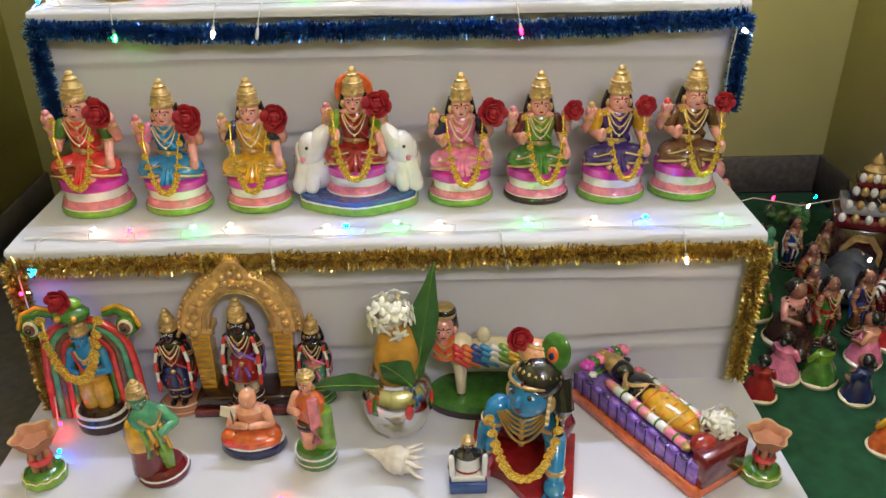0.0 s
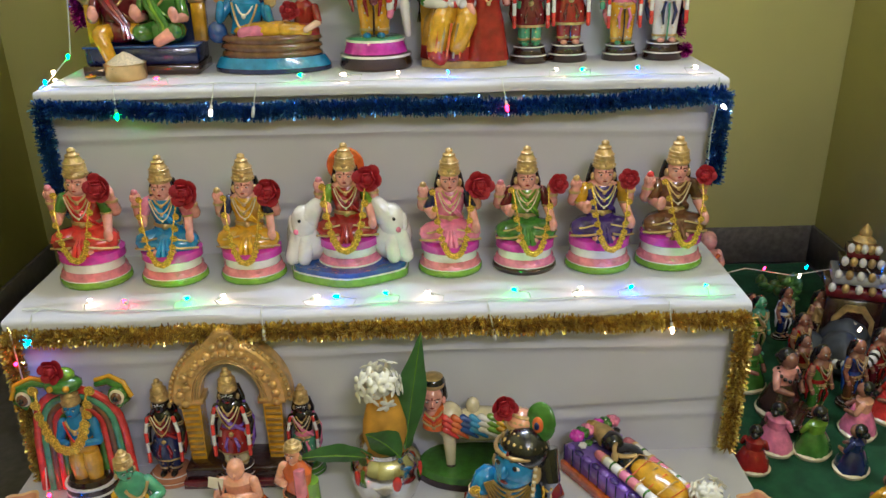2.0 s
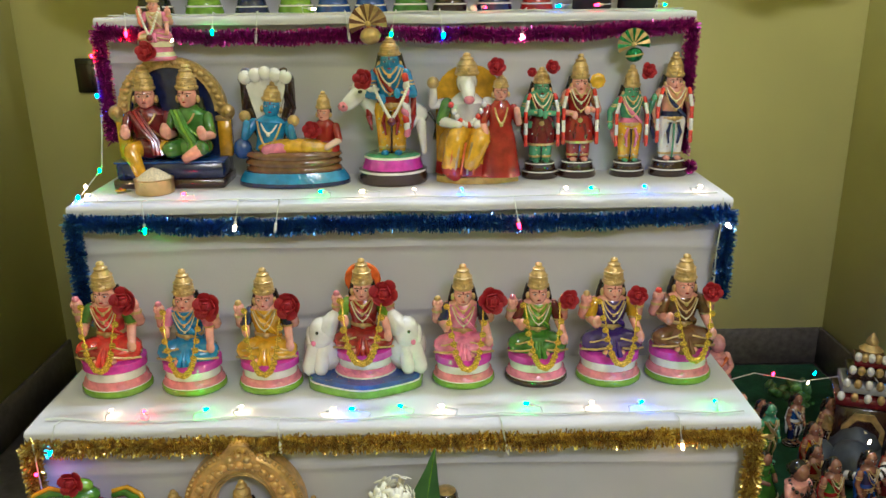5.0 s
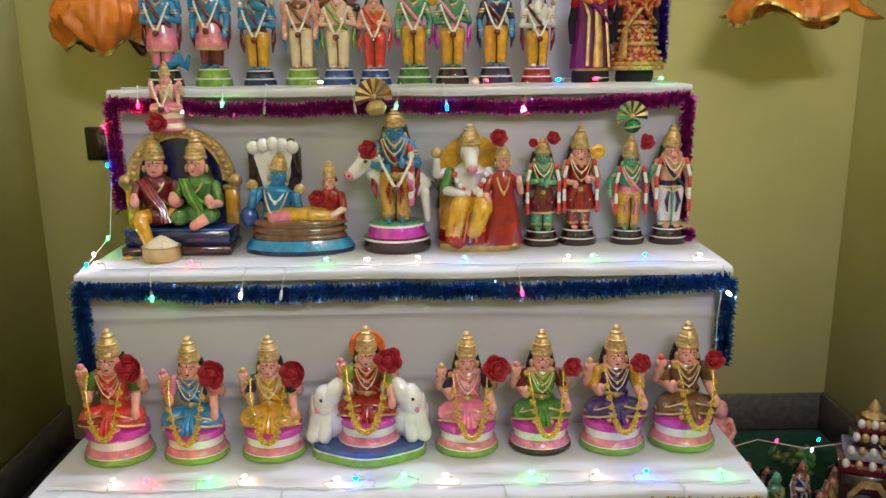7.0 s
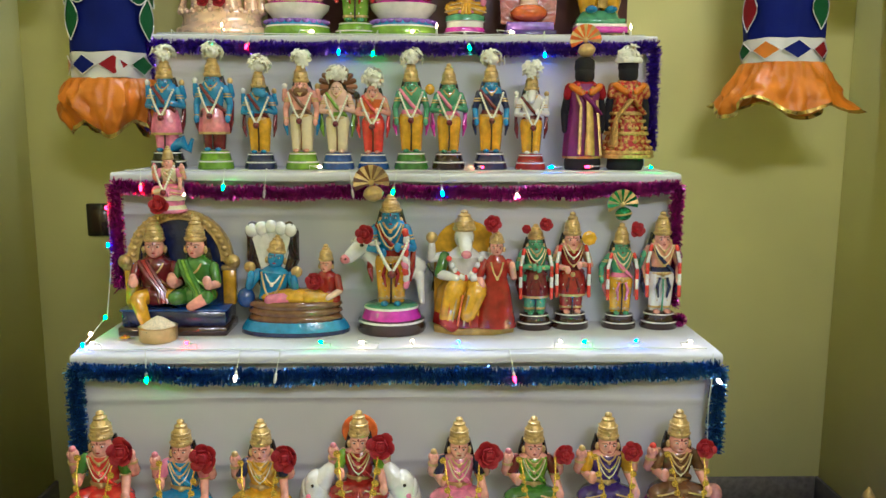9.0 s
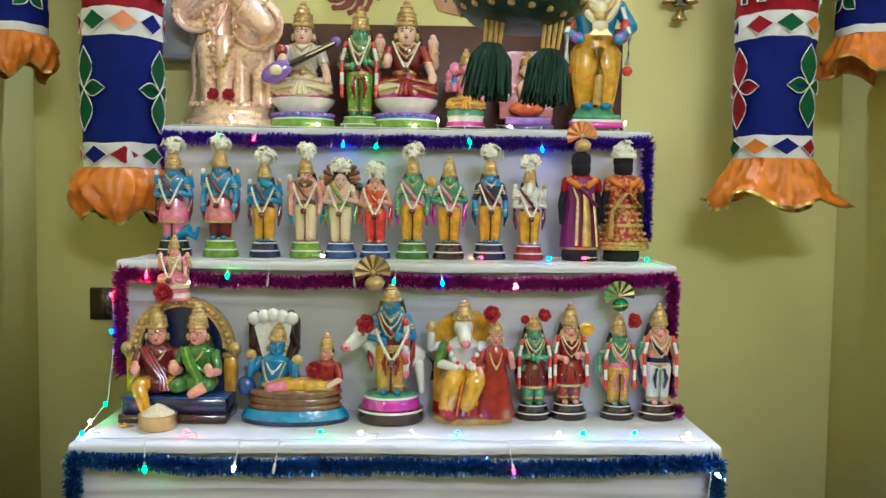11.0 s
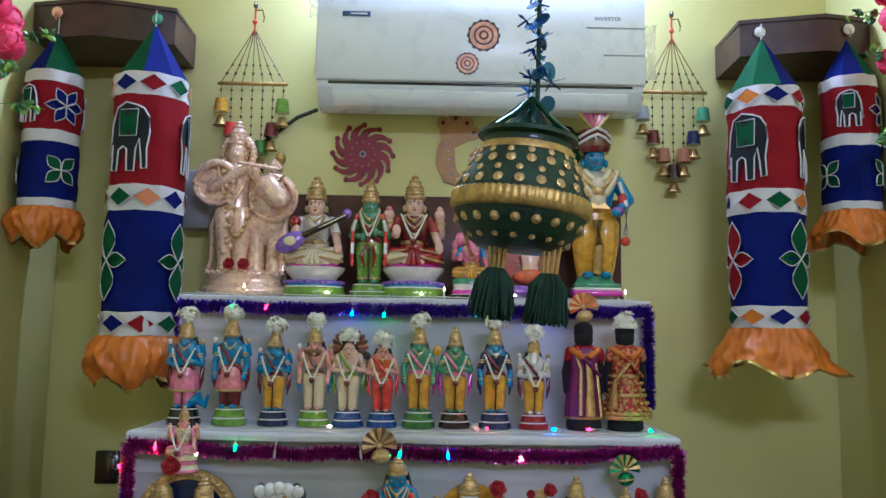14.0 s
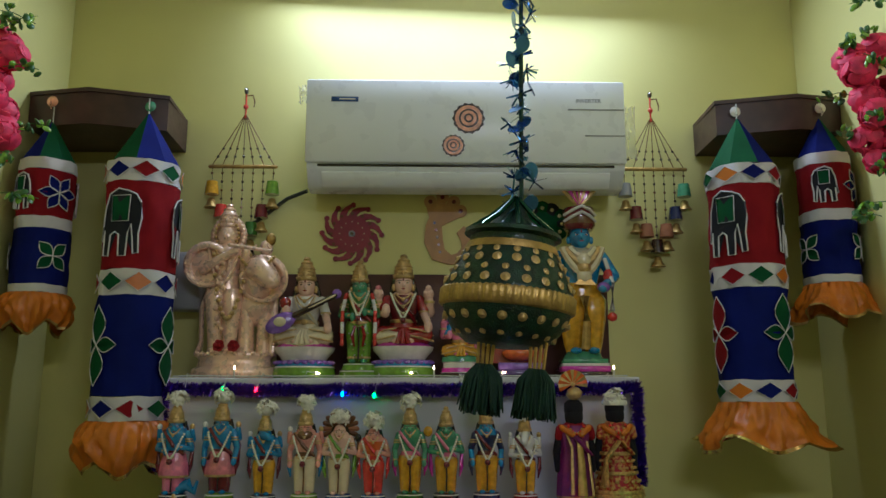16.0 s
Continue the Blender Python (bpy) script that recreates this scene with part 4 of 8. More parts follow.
def horse_couple():
    s = Shape()
    s.slab([(0.33, 0.2), (-0.33, 0.2), (-0.33, -0.1), (-0.15, -0.22), (0.15, -0.22), (0.33, -0.12)], 0, 0.05, BRASS)
    arch = [(-0.06 + 0.27 * math.cos(a), 0.66 + 0.25 * math.sin(a)) for a in [math.pi * i / 14 for i in range(15)]]
    s.prism([(0.21, 0.1)] + arch + [(-0.33, 0.1)], 0.1, 0.15, YELLOW)
    s.lathe([(0.28, 0.0), (0.27, 0.1), (0.24, 0.3), (0.15, 0.42)], [RED, YELLOW, YELLOW], (-0.05, 0.02, 0.05), sy=0.72, wave=0.04)
    s.limb((-0.12, -0.05, 0.40), (-0.17, -0.17, 0.36), 0.1, 0.08, YELLOW)
    s.limb((-0.17, -0.17, 0.36), (-0.22, -0.17, 0.13), 0.085, 0.075, YELLOW)
    s.limb((-0.22, -0.17, 0.12), (-0.18, -0.19, 0.07), 0.078, 0.06, RED)
    s.limb((0.02, -0.05, 0.40), (0.02, -0.17, 0.36), 0.1, 0.08, YELLOW)
    s.limb((0.02, -0.17, 0.36), (-0.06, -0.19, 0.16), 0.085, 0.07, YELLOW)
    for q in range(5):
        s.tube([(-0.20 + 0.05 * q, -0.235, 0.34), (-0.21 + 0.045 * q, -0.24, 0.22), (-0.24 + 0.05 * q, -0.225, 0.08)], 0.010, GOLD if q % 2 else ORANGE, 6)
    s.lathe([(0.15, 0), (0.13, 0.12), (0.16, 0.22), (0.06, 0.3)], WHITE, (-0.08, 0.02, 0.40), sy=0.7)
    for k in (-1, 1):
        s.limb((-0.08 + k * 0.16, 0, 0.62), (-0.08 + k * 0.21, -0.05, 0.48), 0.05, 0.045, GREEN if k < 0 else WHITE)
        s.limb((-0.08 + k * 0.2, -0.05, 0.48), (-0.08 + k * 0.07, -0.15, 0.46), 0.045, 0.035, WHITE)
        s.limb((-0.08 + k * 0.15, 0.04, 0.62), (-0.08 + k * 0.27, 0.02, 0.60), 0.04, 0.04, WHITE)
        s.limb((-0.08 + k * 0.27, 0.02, 0.60), (-0.08 + k * 0.27, -0.02, 0.72), 0.038, 0.03, WHITE)
        s.ball((-0.08 + k * 0.27, -0.02, 0.78), (0.05, 0.04, 0.05), GOLD, 8, 5)
    s.ball((-0.08, 0.0, 0.78), (0.085, 0.085, 0.10), WHITE)
    s.limb((-0.08, -0.03, 0.77), (-0.07, -0.13, 0.68), 0.07, 0.05, WHITE)
    s.ball((-0.07, -0.17, 0.66), (0.045, 0.03, 0.035), ROSE, 8, 5)
    crown(s, -0.08, 0.01, 0.84, 0.085, 0.17)
    for i in range(12):
        u = -1 + 2 * i / 11
        s.ball((-0.08 + 0.13 * u, -0.13, 0.62 - 0.16 * (1 - u * u)), 0.026, (SCARLET, WHITE, WHITE)[i % 3], 7, 5)
    keep = s.m
    s.m = keep @ pose(0.18, -0.12, 0.05)
    s.lathe([(0.17, 0), (0.15, 0.12), (0.12, 0.3), (0.09, 0.42), (0.11, 0.52), (0.05, 0.6)], RED, (0, 0, 0), sy=0.65)
    for k in (-1, 1):
        s.limb((k * 0.1, 0, 0.54), (k * 0.14, -0.03, 0.42), 0.036, 0.032, RED)
        s.limb((k * 0.14, -0.03, 0.42), (k * 0.12, -0.08, 0.54 if k > 0 else 0.36), 0.03, 0.025, SKIN)
    necklace(s, 0, -0.08, 0.55, 0.05, 0.12, 0.012, GOLD)
    head(s, 0, 0, 0.66, 0.066, SKIN, BLACK, GOLD, 0.1)
    s.m = keep
    return s


doll(horse_couple(), 0.258, place(0.177, 0.42, 2), "white horse-headed clay god in yellow with a red-clad consort", "gods in a row")
rose(0.214, 0.385, 0.662 + 0.236, 0.0165)
ROW2 = [
    (0.311, 0.430, 0.249, dict(skin=SEAGREEN, legs=SEAGREEN, top=SEAGREEN, sash=MAROON, pose_arms="folded", skirt=MAROON, cap_h=0.13), "green clay standing god with a maroon waistcloth"),
    (0.391, 0.435, 0.260, dict(skin=SKIN, legs=RED, top=RED, sash=MAROON, pose_arms="front", skirt=RED), "clay goddess standing in a maroon sari"),
    (0.499, 0.435, 0.236, dict(skin=SEAGREEN, legs=YELLOW, top=SEAGREEN, sash=PINK, pose_arms="open", sleeve=SEAGREEN, shawl=ROSE), "green clay standing god in yellow with pink garlands"),
    (0.587, 0.435, 0.261, dict(skin=SKIN, legs=WHITE, top=PEACH, sash=NAVY, pose_arms="down", stripe=SEAGREEN), "clay standing god in a white dhoti and blue sash"),
]
for x, y, h, kw, label in ROW2:
    doll(standing(**kw), h, place(x, y, 2), label, "gods in a row")
rose(0.327, 0.395, 0.662 + 0.232, 0.0135)
rose(0.522, 0.395, 0.662 + 0.222, 0.015)
rose(0.287, 0.40, 0.662 + 0.222, 0.009)
s = Shape()
s.lathe([(0.35, -0.2), (0.9, -0.15), (1.0, 0), (0.75, 0.2), (0.35, 0.15)], YELLOW, seg=16, wave=0.04)
thing("yellow_flower", s, pose(0.418, 0.385, 0.662 + 0.205, 85, 0, 0), "round yellow paper flower on the maroon doll", "flower", scale=0.0155)
fan_crest(0.496, 0.425, 0.662 + 0.272, 0.033, GOLD, surface("green_foil_paper", (0.01, 0.2, 0.06), 0.25, 0.6), "green and gold paper fan crest on a doll")

# brass measure heaped with rice flour
s = Shape()
s.lathe([(0.036, 0), (0.038, 0.003), (0.038, 0.027), (0.0395, 0.029), (0.036, 0.030)], surface("pale_brass", (0.72, 0.52, 0.22), 0.3, 0.85, 0.1, 60, 0.2), seg=32)
s.lathe([(0.036, 0.0285), (0.026, 0.036), (0.013, 0.045), (0.002, 0.050)], surface("heaped_grain", (0.74, 0.62, 0.42), 0.8, 0, 0.2, 300, 1.0, 0, 3), seg=24, wave=0.02, lobes=7)
thing("grain_measure", s, place(-0.476, 0.335, 2), "small brass measure heaped with grain on the cloth", "bowl")

# loose flowers on the treads
s = Shape()
for q in range(7):
    a = 2 * math.pi * q / 7
    s.ball((0.0065 * math.cos(a), 0.0065 * math.sin(a), 0.005), (0.0055, 0.004, 0.002), YELLOW, 7, 5, Matrix.Rotation(a, 4, "Z"))
s.ball((0, 0, 0.006), 0.004, ORANGE, 7, 5)
s.limb((0.004, 0, 0.003), (0.018, 0.006, 0.002), 0.0014, 0.001, LEAF, 5)
thing("loose_flower", s, place(-0.545, 0.335, 2), "small yellow flower with green stalk on the cloth", "flower")
jasmine(0.175, 0.535, STEPS[3][3] + 0.006, 0.016, 301, "few fallen white jasmine buds on the cloth", n=6)

# ---- third row: twelve standing dolls ----
ROW3 = [
    (-0.522, 1.276, dict(skin=SKY, legs=PINK, top=SKY, sash=MAROON, base=(BLACK, BLACK, BLACK), skirt=PINK), "blue clay god with a pink fish-tail lower body", True),
    (-0.413, 1.282, dict(skin=SKY, legs=MAROON, top=SKY, sash=MAROON, base=(LIME, LIME, LIME), skirt=ROSE), "blue clay god with a rose-checked lower body", True),
    (-0.309, 1.252, dict(skin=SKY, legs=YELLOW, top=SKY, sash=MAROON, shawl=MAROON, base=(NAVY, NAVY, NAVY)), "blue boar-headed clay god in a yellow dhoti", True),
    (-0.212, 1.267, dict(skin=SKIN, legs=CREAM, top=SKIN, sash=BROWN, shawl=SKY, base=(LIME, LIME, LIME), stripe=BROWN), "lion-faced clay god in a cream dhoti", True),
    (-0.130, 1.258, dict(skin=FAIR, legs=CREAM, top=FAIR, sash=LIME, base=(BLUE, BLUE, BLUE), stripe=BROWN, cap=None), "clay sage with a brown parasol disc behind the head", True),
    (-0.048, 1.249, dict(skin=SKIN, legs=SCARLET, top=ORANGE, sash=SCARLET, base=(BLUE, BLUE, BLUE), cap=None), "clay sage in orange robes holding an axe", True),
    (0.040, 1.270, dict(skin=SEAGREEN, legs=YELLOW, top=SEAGREEN, sash=PINK, shawl=MAGENTA, base=(GREEN, GREEN, GREEN)), "green clay god in a yellow dhoti", True),
    (0.127, 1.245, dict(skin=SEAGREEN, legs=YELLOW, top=SEAGREEN, sash=PINK, shawl=MAGENTA, base=(DARK, DARK, DARK)), "green clay god in a yellow dhoti with pink sash", False),
    (0.224, 1.270, dict(skin=SKY, legs=YELLOW, top=NAVY, sash=MAROON, shawl=NAVY, base=(NAVY, NAVY, NAVY), sleeve=NAVY), "blue clay god in a yellow dhoti and dark vest", True),
    (0.318, 1.247, dict(skin=WHITE, legs=YELLOW, top=WHITE, sash=MAROON, base=(RED, RED, RED)), "white horse-faced clay god in a yellow dhoti", True),
]
for i, (x, top, kw, label, flower) in enumerate(ROW3):
    z0 = STEPS[3][3]
    h = (top - z0 - (0.018 if flower else 0.0))
    kw = dict(dict(strips=False, plain=True, base_r=0.155, base_h=0.16, pose_arms=("front", "down", "front", "down", "front")[i % 5], emblem=i in (0, 1, 2, 3, 9)), **kw)
    s = standing(**kw)
    if i == 2:
        s.limb((0.0, -0.06, 0.74), (0.07, -0.15, 0.72), 0.05, 0.036, SKY)
    if i == 3:
        s.ball((0, -0.05, 0.70), (0.075, 0.05, 0.05), BROWN, 10, 6)
    if i == 4:
        for q in range(18):
            a0 = 2 * math.pi * q / 18
            s.limb((0.05 * math.cos(a0), 0.06, 0.78 + 0.05 * math.sin(a0)), (0.165 * math.cos(a0), 0.06, 0.78 + 0.165 * math.sin(a0)), 0.02, 0.03, BROWN if q % 3 else TERRACOTTA, 6)
    if i == 5:
        s.ball((-0.16, -0.02, 0.72), (0.035, 0.02, 0.045), BLACK, 8, 5)
        s.limb((-0.16, -0.03, 0.45), (-0.16, -0.02, 0.72), 0.012, 0.012, BROWN, 6)
    if i == 0:
        s.tube([(0.05, 0, 0.2), (0.14, -0.02, 0.24), (0.19, 0, 0.17), (0.22, 0, 0.27)], [0.06, 0.06, 0.04, 0.015], SKY, 8)
    if i == 6:
        s.ball((0.17, -0.03, 0.72), (0.045, 0.03, 0.05), YELLOW, 8, 5)
    if i == 9:
        s.limb((0.0, -0.04, 0.76), (-0.02, -0.14, 0.68), 0.05, 0.035, WHITE)
    doll(s, h, place(x, 0.60, 3), label, "ten standing dolls")
    if flower:
        jasmine(x + 0.002, 0.595, z0 + h * (0.985 if kw.get("cap", GOLD) else 0.88), 0.031, i, n=22)
    bead_loop(x, 0.575, z0 + h * 0.69, 0.026, 0.058, JASMINE, 0.0028, 26, "thin string of white buds on a clay doll", tip=MAROON, depth=0.016)


def wrapped(body, cover, trim, flare):
    """A dark wooden doll wrapped in cloth, one unit high."""
    s = Shape()
    s.lathe([(0.15, 0), (0.165, 0.02), (0.16, 0.09), (0.13, 0.13)], FELT, sy=0.8)
    s.lathe([(0.16 * flare, 0.0), (0.165 * flare, 0.02), (0.15 + 0.01 * flare, 0.2), (0.13, 0.36), (0.12, 0.42), (0.145, 0.56), (0.11, 0.64), (0.06, 0.68)], [trim, cover, cover, cover, cover, cover, body], (0, 0, 0.1), sy=0.75, seg=36, wave=0.05, lobes=10)
    for k in (-1, 1):
        s.limb((k * 0.125, 0, 0.68), (k * 0.165, 0.02, 0.5), 0.042, 0.036, FELT)
        s.limb((k * 0.165, 0.02, 0.5), (k * 0.16, 0.0, 0.34), 0.036, 0.028, FELT)
        s.limb((k * 0.12, -0.06, 0.72), (k * 0.04, -0.13, 0.66), 0.03, 0.026, CLOTHORANGE)
        s.limb((k * 0.13, -0.02, 0.71), (k * 0.15, -0.03, 0.64), 0.045, 0.04, body)
    s.ball((0, 0, 0.82), (0.088, 0.088, 0.105), FELT)
    s.lathe([(0.078, 0), (0.09, 0.03), (0.085, 0.1), (0.05, 0.13)], FELT, (0, 0.01, 0.84))
    for i in range(9):
        u = -1 + i / 4
        s.ball((0.07 * u, -0.1, 0.735 - 0.07 * (1 - u * u)), 0.016, BRASS if i % 2 else SCARLET, 7, 5)
    s.tube([(-0.1, -0.06, 0.72), (0.02, -0.14, 0.6), (0.13, -0.08, 0.48)], [0.03, 0.04, 0.03], cover, 8, 0.5)
    return s


s = wrapped(CLOTHRED, SILKPURPLE, BRASS, 1.05)
s.tube([(0.02, -0.13, 0.62), (0.03, -0.15, 0.4), (0.03, -0.17, 0.13)], [0.03, 0.035, 0.045], BRASS, 8, 0.35)
s.tube([(-0.10, -0.05, 0.72), (-0.05, -0.14, 0.55), (-0.06, -0.165, 0.14)], [0.012, 0.014, 0.016], GOLD, 8, 0.5)
s.tube([(0.10, -0.07, 0.6), (0.11, -0.125, 0.4), (0.13, -0.145, 0.13)], [0.012, 0.014, 0.016], GOLD, 8, 0.5)
doll(s, 0.265, place(0.440, 0.60, 3), "black felt doll wrapped in a purple and gold sari")
fan_crest(0.438, 0.59, 0.998 + 0.295, 0.036, ORANGE, GOLD, "orange and gold pleated turban fan on a felt doll")
BROCADE = surface("red_gold_brocade", (0.40, 0.010, 0.016), 0.42, 0.25, 0.1, 120, 0.5, 0, 4, None, (0.50, 0.25, 0.06))
BROCADE.node_tree.nodes["Color Ramp"].color_ramp.elements[0].position = 0.47
BROCADE.node_tree.nodes["Color Ramp"].color_ramp.elements[1].position = 0.56
GOLDLACE = surface("gold_lace", (0.55, 0.34, 0.10), 0.4, 0.4, 0.35, 160, 0.6, 0, 4)
s = wrapped(BROCADE, BROCADE, GOLDLACE, 1.42)
for row, (z, q) in enumerate(((0.19, 0.218), (0.245, 0.200), (0.36, 0.165), (0.42, 0.150))):
    for i in range(16):
        a = 2 * math.pi * (i + 0.5 * (row % 2)) / 16
        s.ball((q * math.cos(a), q * 0.77 * math.sin(a), z), (0.018, 0.012, 0.016), GOLDLACE, 7, 5)
for z, q in ((0.105, 0.236), (0.14, 0.230), (0.30, 0.185), (0.47, 0.152)):
    s.lathe([(q, 0), (q + 0.004, 0.008), (q - 0.003, 0.030)], GOLDLACE, (0, 0, z), sy=0.77, seg=36, wave=0.05, lobes=10)
s.tube([(0.10, -0.06, 0.72), (-0.02, -0.145, 0.58), (-0.12, -0.12, 0.44), (-0.15, -0.15, 0.2)], [0.03, 0.045, 0.045, 0.05], GOLDLACE, 8, 0.35)
s.lathe([(0.105, 0), (0.115, 0.02), (0.105, 0.045)], JASMINE, (0, 0, 0.91), seg=18, wave=0.06, lobes=9)
doll(s, 0.268, place(0.541, 0.60, 3), "black felt doll in a red and gold tiered skirt")
jasmine(0.541, 0.595, 0.998 + 0.258, 0.032, 31, n=18, label="white jasmine ring on the felt doll's head")

# ---- top row ----
def cowherd_group():
    s = Shape()
    M = ROSEGOLD
    s.lathe([(0.23, 0), (0.245, 0.02), (0.235, 0.05), (0.21, 0.06), (0.20, 0.1), (0.215, 0.12), (0.205, 0.135)], M, sy=0.6, seg=28)
    for i in range(26):
        a = 2 * math.pi * i / 26
        s.ball((0.215 * math.cos(a), 0.13 * math.sin(a), 0.13), 0.014, M, 6, 4)
    x = -0.07
    for k in (-1, 1):
        s.lathe([(0.035, 0), (0.04, 0.1), (0.055, 0.22), (0.065, 0.32), (0.055, 0.36)], M, (x + k * 0.042, -0.03, 0.13), sy=0.9)
        s.ball((x + k * 0.04, -0.08, 0.145), (0.03, 0.045, 0.02), M, 8, 5)
    s.lathe([(0.085, 0), (0.07, 0.1), (0.095, 0.2), (0.10, 0.25), (0.04, 0.3)], M, (x, -0.01, 0.46), sy=0.7)
    for k in (-1, 1):
        s.limb((x + k * 0.1, 0, 0.69), (x + k * 0.12, -0.06, 0.60), 0.034, 0.03, M)
        s.limb((x + k * 0.12, -0.06, 0.60), (x + 0.10 + k * 0.03, -0.11, 0.70), 0.03, 0.024, M)
    s.limb((x + 0.04, -0.13, 0.73), (x + 0.26, -0.11, 0.70), 0.012, 0.012, M, 6)
    s.ball((x, 0, 0.80), (0.06, 0.065, 0.075), M)
    s.ball((x, -0.062, 0.795), (0.012, 0.014, 0.02), M, 6, 4)
    for i in range(22):
        a = math.pi * (-0.25 + 1.5 * i / 21)
        s.ball((x + 0.085 * math.cos(a), 0.02, 0.81 + 0.10 * math.sin(a)), 0.022, M, 7, 5)
    crown(s, x, 0.01, 0.855, 0.055, 0.145, M)
    # scarf loops at both sides
    for cx, cz, r in ((-0.165, 0.63, 0.11), (0.155, 0.55, 0.115)):
        s.tube([(cx + r * math.cos(a), -0.05 - 0.02 * math.sin(a), cz + r * math.sin(a)) for a in [2 * math.pi * i / 20 for i in range(21)]], 0.02, M, 8)
        s.tube([(cx + (r + 0.012) * math.cos(a), -0.065, cz + (r + 0.012) * math.sin(a)) for a in [2 * math.pi * i / 20 for i in range(21)]], 0.012, M, 6)
        s.lathe([(r, 0), (r * 0.7, 0.03), (r * 0.1, 0.05)], M, (cx, -0.04, cz), seg=20, rot=Matrix.Rotation(radians(-90), 4, "X"))
    # calf behind, its head beside the figure
    s.ball((0.10, 0.04, 0.42), (0.12, 0.09, 0.13), M)
    s.lathe([(0.05, 0), (0.045, 0.15), (0.06, 0.3)], M, (0.05, 0.02, 0.13))
    s.lathe([(0.045, 0), (0.04, 0.15), (0.06, 0.3)], M, (0.15, 0.03, 0.13))
    s.limb((0.11, 0.0, 0.5), (0.13, -0.06, 0.61), 0.1, 0.09, M)
    s.limb((0.13, -0.08, 0.60), (0.21, -0.14, 0.53), 0.088, 0.055, M)
    s.ball((0.22, -0.155, 0.525), (0.045, 0.035, 0.04), M, 8, 5)
    for i in range(16):
        u = i / 15
        s.ball((x - 0.05 + 0.2 * u, -0.10 - 0.02 * math.sin(3.1 * u), 0.68 - 0.42 * math.sin(math.pi * u) ** 0.8 * (1 - 0.3 * u)), 0.014, GOLD, 6, 4)
        s.ball((0.03 + 0.19 * u, -0.135, 0.66 - 0.07 * math.sin(math.pi * u)), 0.011, GOLD, 6, 4)
    for k in (-1, 1):
        s.ball((0.13 + k * 0.075, -0.03, 0.64), (0.045, 0.02, 0.022), M, 8, 5)
        s.tube([(0.13 + k * 0.04, -0.03, 0.67), (0.13 + k * 0.055, -0.03, 0.72), (0.13 + k * 0.03, -0.03, 0.75)], [0.016, 0.012, 0.004], M, 6)
    s.tube([(-0.16, 0.0, 0.52), (-0.2, 0.0, 0.38), (-0.19, -0.01, 0.2), (-0.21, 0, 0.13)], [0.02, 0.03, 0.025, 0.03], M, 8, 0.5)
    s.tube([(0.2, 0.02, 0.45), (0.21, 0.0, 0.3), (0.2, -0.01, 0.13)], [0.02, 0.028, 0.03], M, 8, 0.5)
    necklace(s, x, -0.085, 0.73, 0.06, 0.07, 0.012, GOLD)
    for i in range(14):
        a = math.pi * (-0.2 + 1.4 * i / 13)
        s.ball((x + 0.066 * math.cos(a), -0.03, 0.815 + 0.075 * math.sin(a)), 0.010, GOLD, 6, 4)
    necklace(s, x, -0.085, 0.72, 0.09, 0.2, 0.012, M, 19)
    for i in range(16):
        s.ball((x - 0.01 + 0.02 * math.sin(i * 2.4), -0.095, 0.66 - 0.028 * i), 0.015, M, 6, 4)
    s.ball((0.145, 0.03, 0.74), (0.04, 0.045, 0.05), M)
    s.ball((0.17, 0.02, 0.79), (0.03, 0.03, 0.04), BRASS, 8, 6)
    return s


doll(cowherd_group(), 0.487, place(-0.440, 0.82, 4), "rose-gold statue of a flute player with a calf", "top row dolls", name="statue")
for dx in (-0.02, 0.018):
    rose(-0.445 + dx, 0.735, 1.314 + 0.083, 0.014, "red rose at the feet of the rose-gold statue")

s = seated(FAIR, CREAM, WHITE, WHITE, bands=(LIME, SKY, WHITE, PURPLE, MAGENTA), four=False)
s.limb((-0.15, -0.2, 0.44), (0.27, -0.17, 0.66), 0.03, 0.02, DARK)
s.limb((-0.14, -0.215, 0.445), (0.26, -0.185, 0.655), 0.012, 0.008, CREAM)
s.ball((-0.17, -0.2, 0.43), (0.13, 0.04, 0.075), PURPLE, 14, 8, Matrix.Rotation(radians(-28), 4, "Y"))
s.ball((0.27, -0.16, 0.67), (0.04, 0.03, 0.04), PURPLE, 10, 6)
s.ball((-0.17, -0.24, 0.435), (0.05, 0.012, 0.04), CREAM, 10, 6)
s.lathe([(0.13, 0), (0.15, 0.02), (0.10, 0.11)], [SEAGREEN, CREAM], (0.0, -0.13, 0.22), sy=0.5, wave=0.08, lobes=12)
s.ball((-0.15, -0.12, 0.60), (0.05, 0.04, 0.05), RED)
doll(s, 0.334, place(-0.252, 0.82, 4), "clay goddess in cream playing a stringed veena", "top row dolls")
s = standing(SEAGREEN, LIME, GREEN, RED, (LIME, LIME, LIME), "front", base_r=0.16, base_h=0.12, sleeve=GREEN)
doll(s, 0.33, place(-0.103, 0.81, 4), "tall green clay goddess standing on a green base", "top row dolls")
bead_loop(-0.103, 0.775, 1.314 + 0.232, 0.026, 0.07, JASMINE, 0.003, 26, "thin string of white buds on the green goddess", tip=MAROON, depth=0.02)
s = seated(FAIR, RED, MAROON, RED, bands=(LIME, SKY, WHITE, PURPLE, MAGENTA), hand=ROSE, lower=CREAM)
s.lathe([(0.11, 0), (0.13, 0.02), (0.08, 0.12)], [CREAM, RED], (0.0, -0.13, 0.22), sy=0.5, wave=0.08, lobes=12)
doll(s, 0.342, place(0.017, 0.82, 4), "clay goddess in maroon seated on a white lotus", "top row dolls")
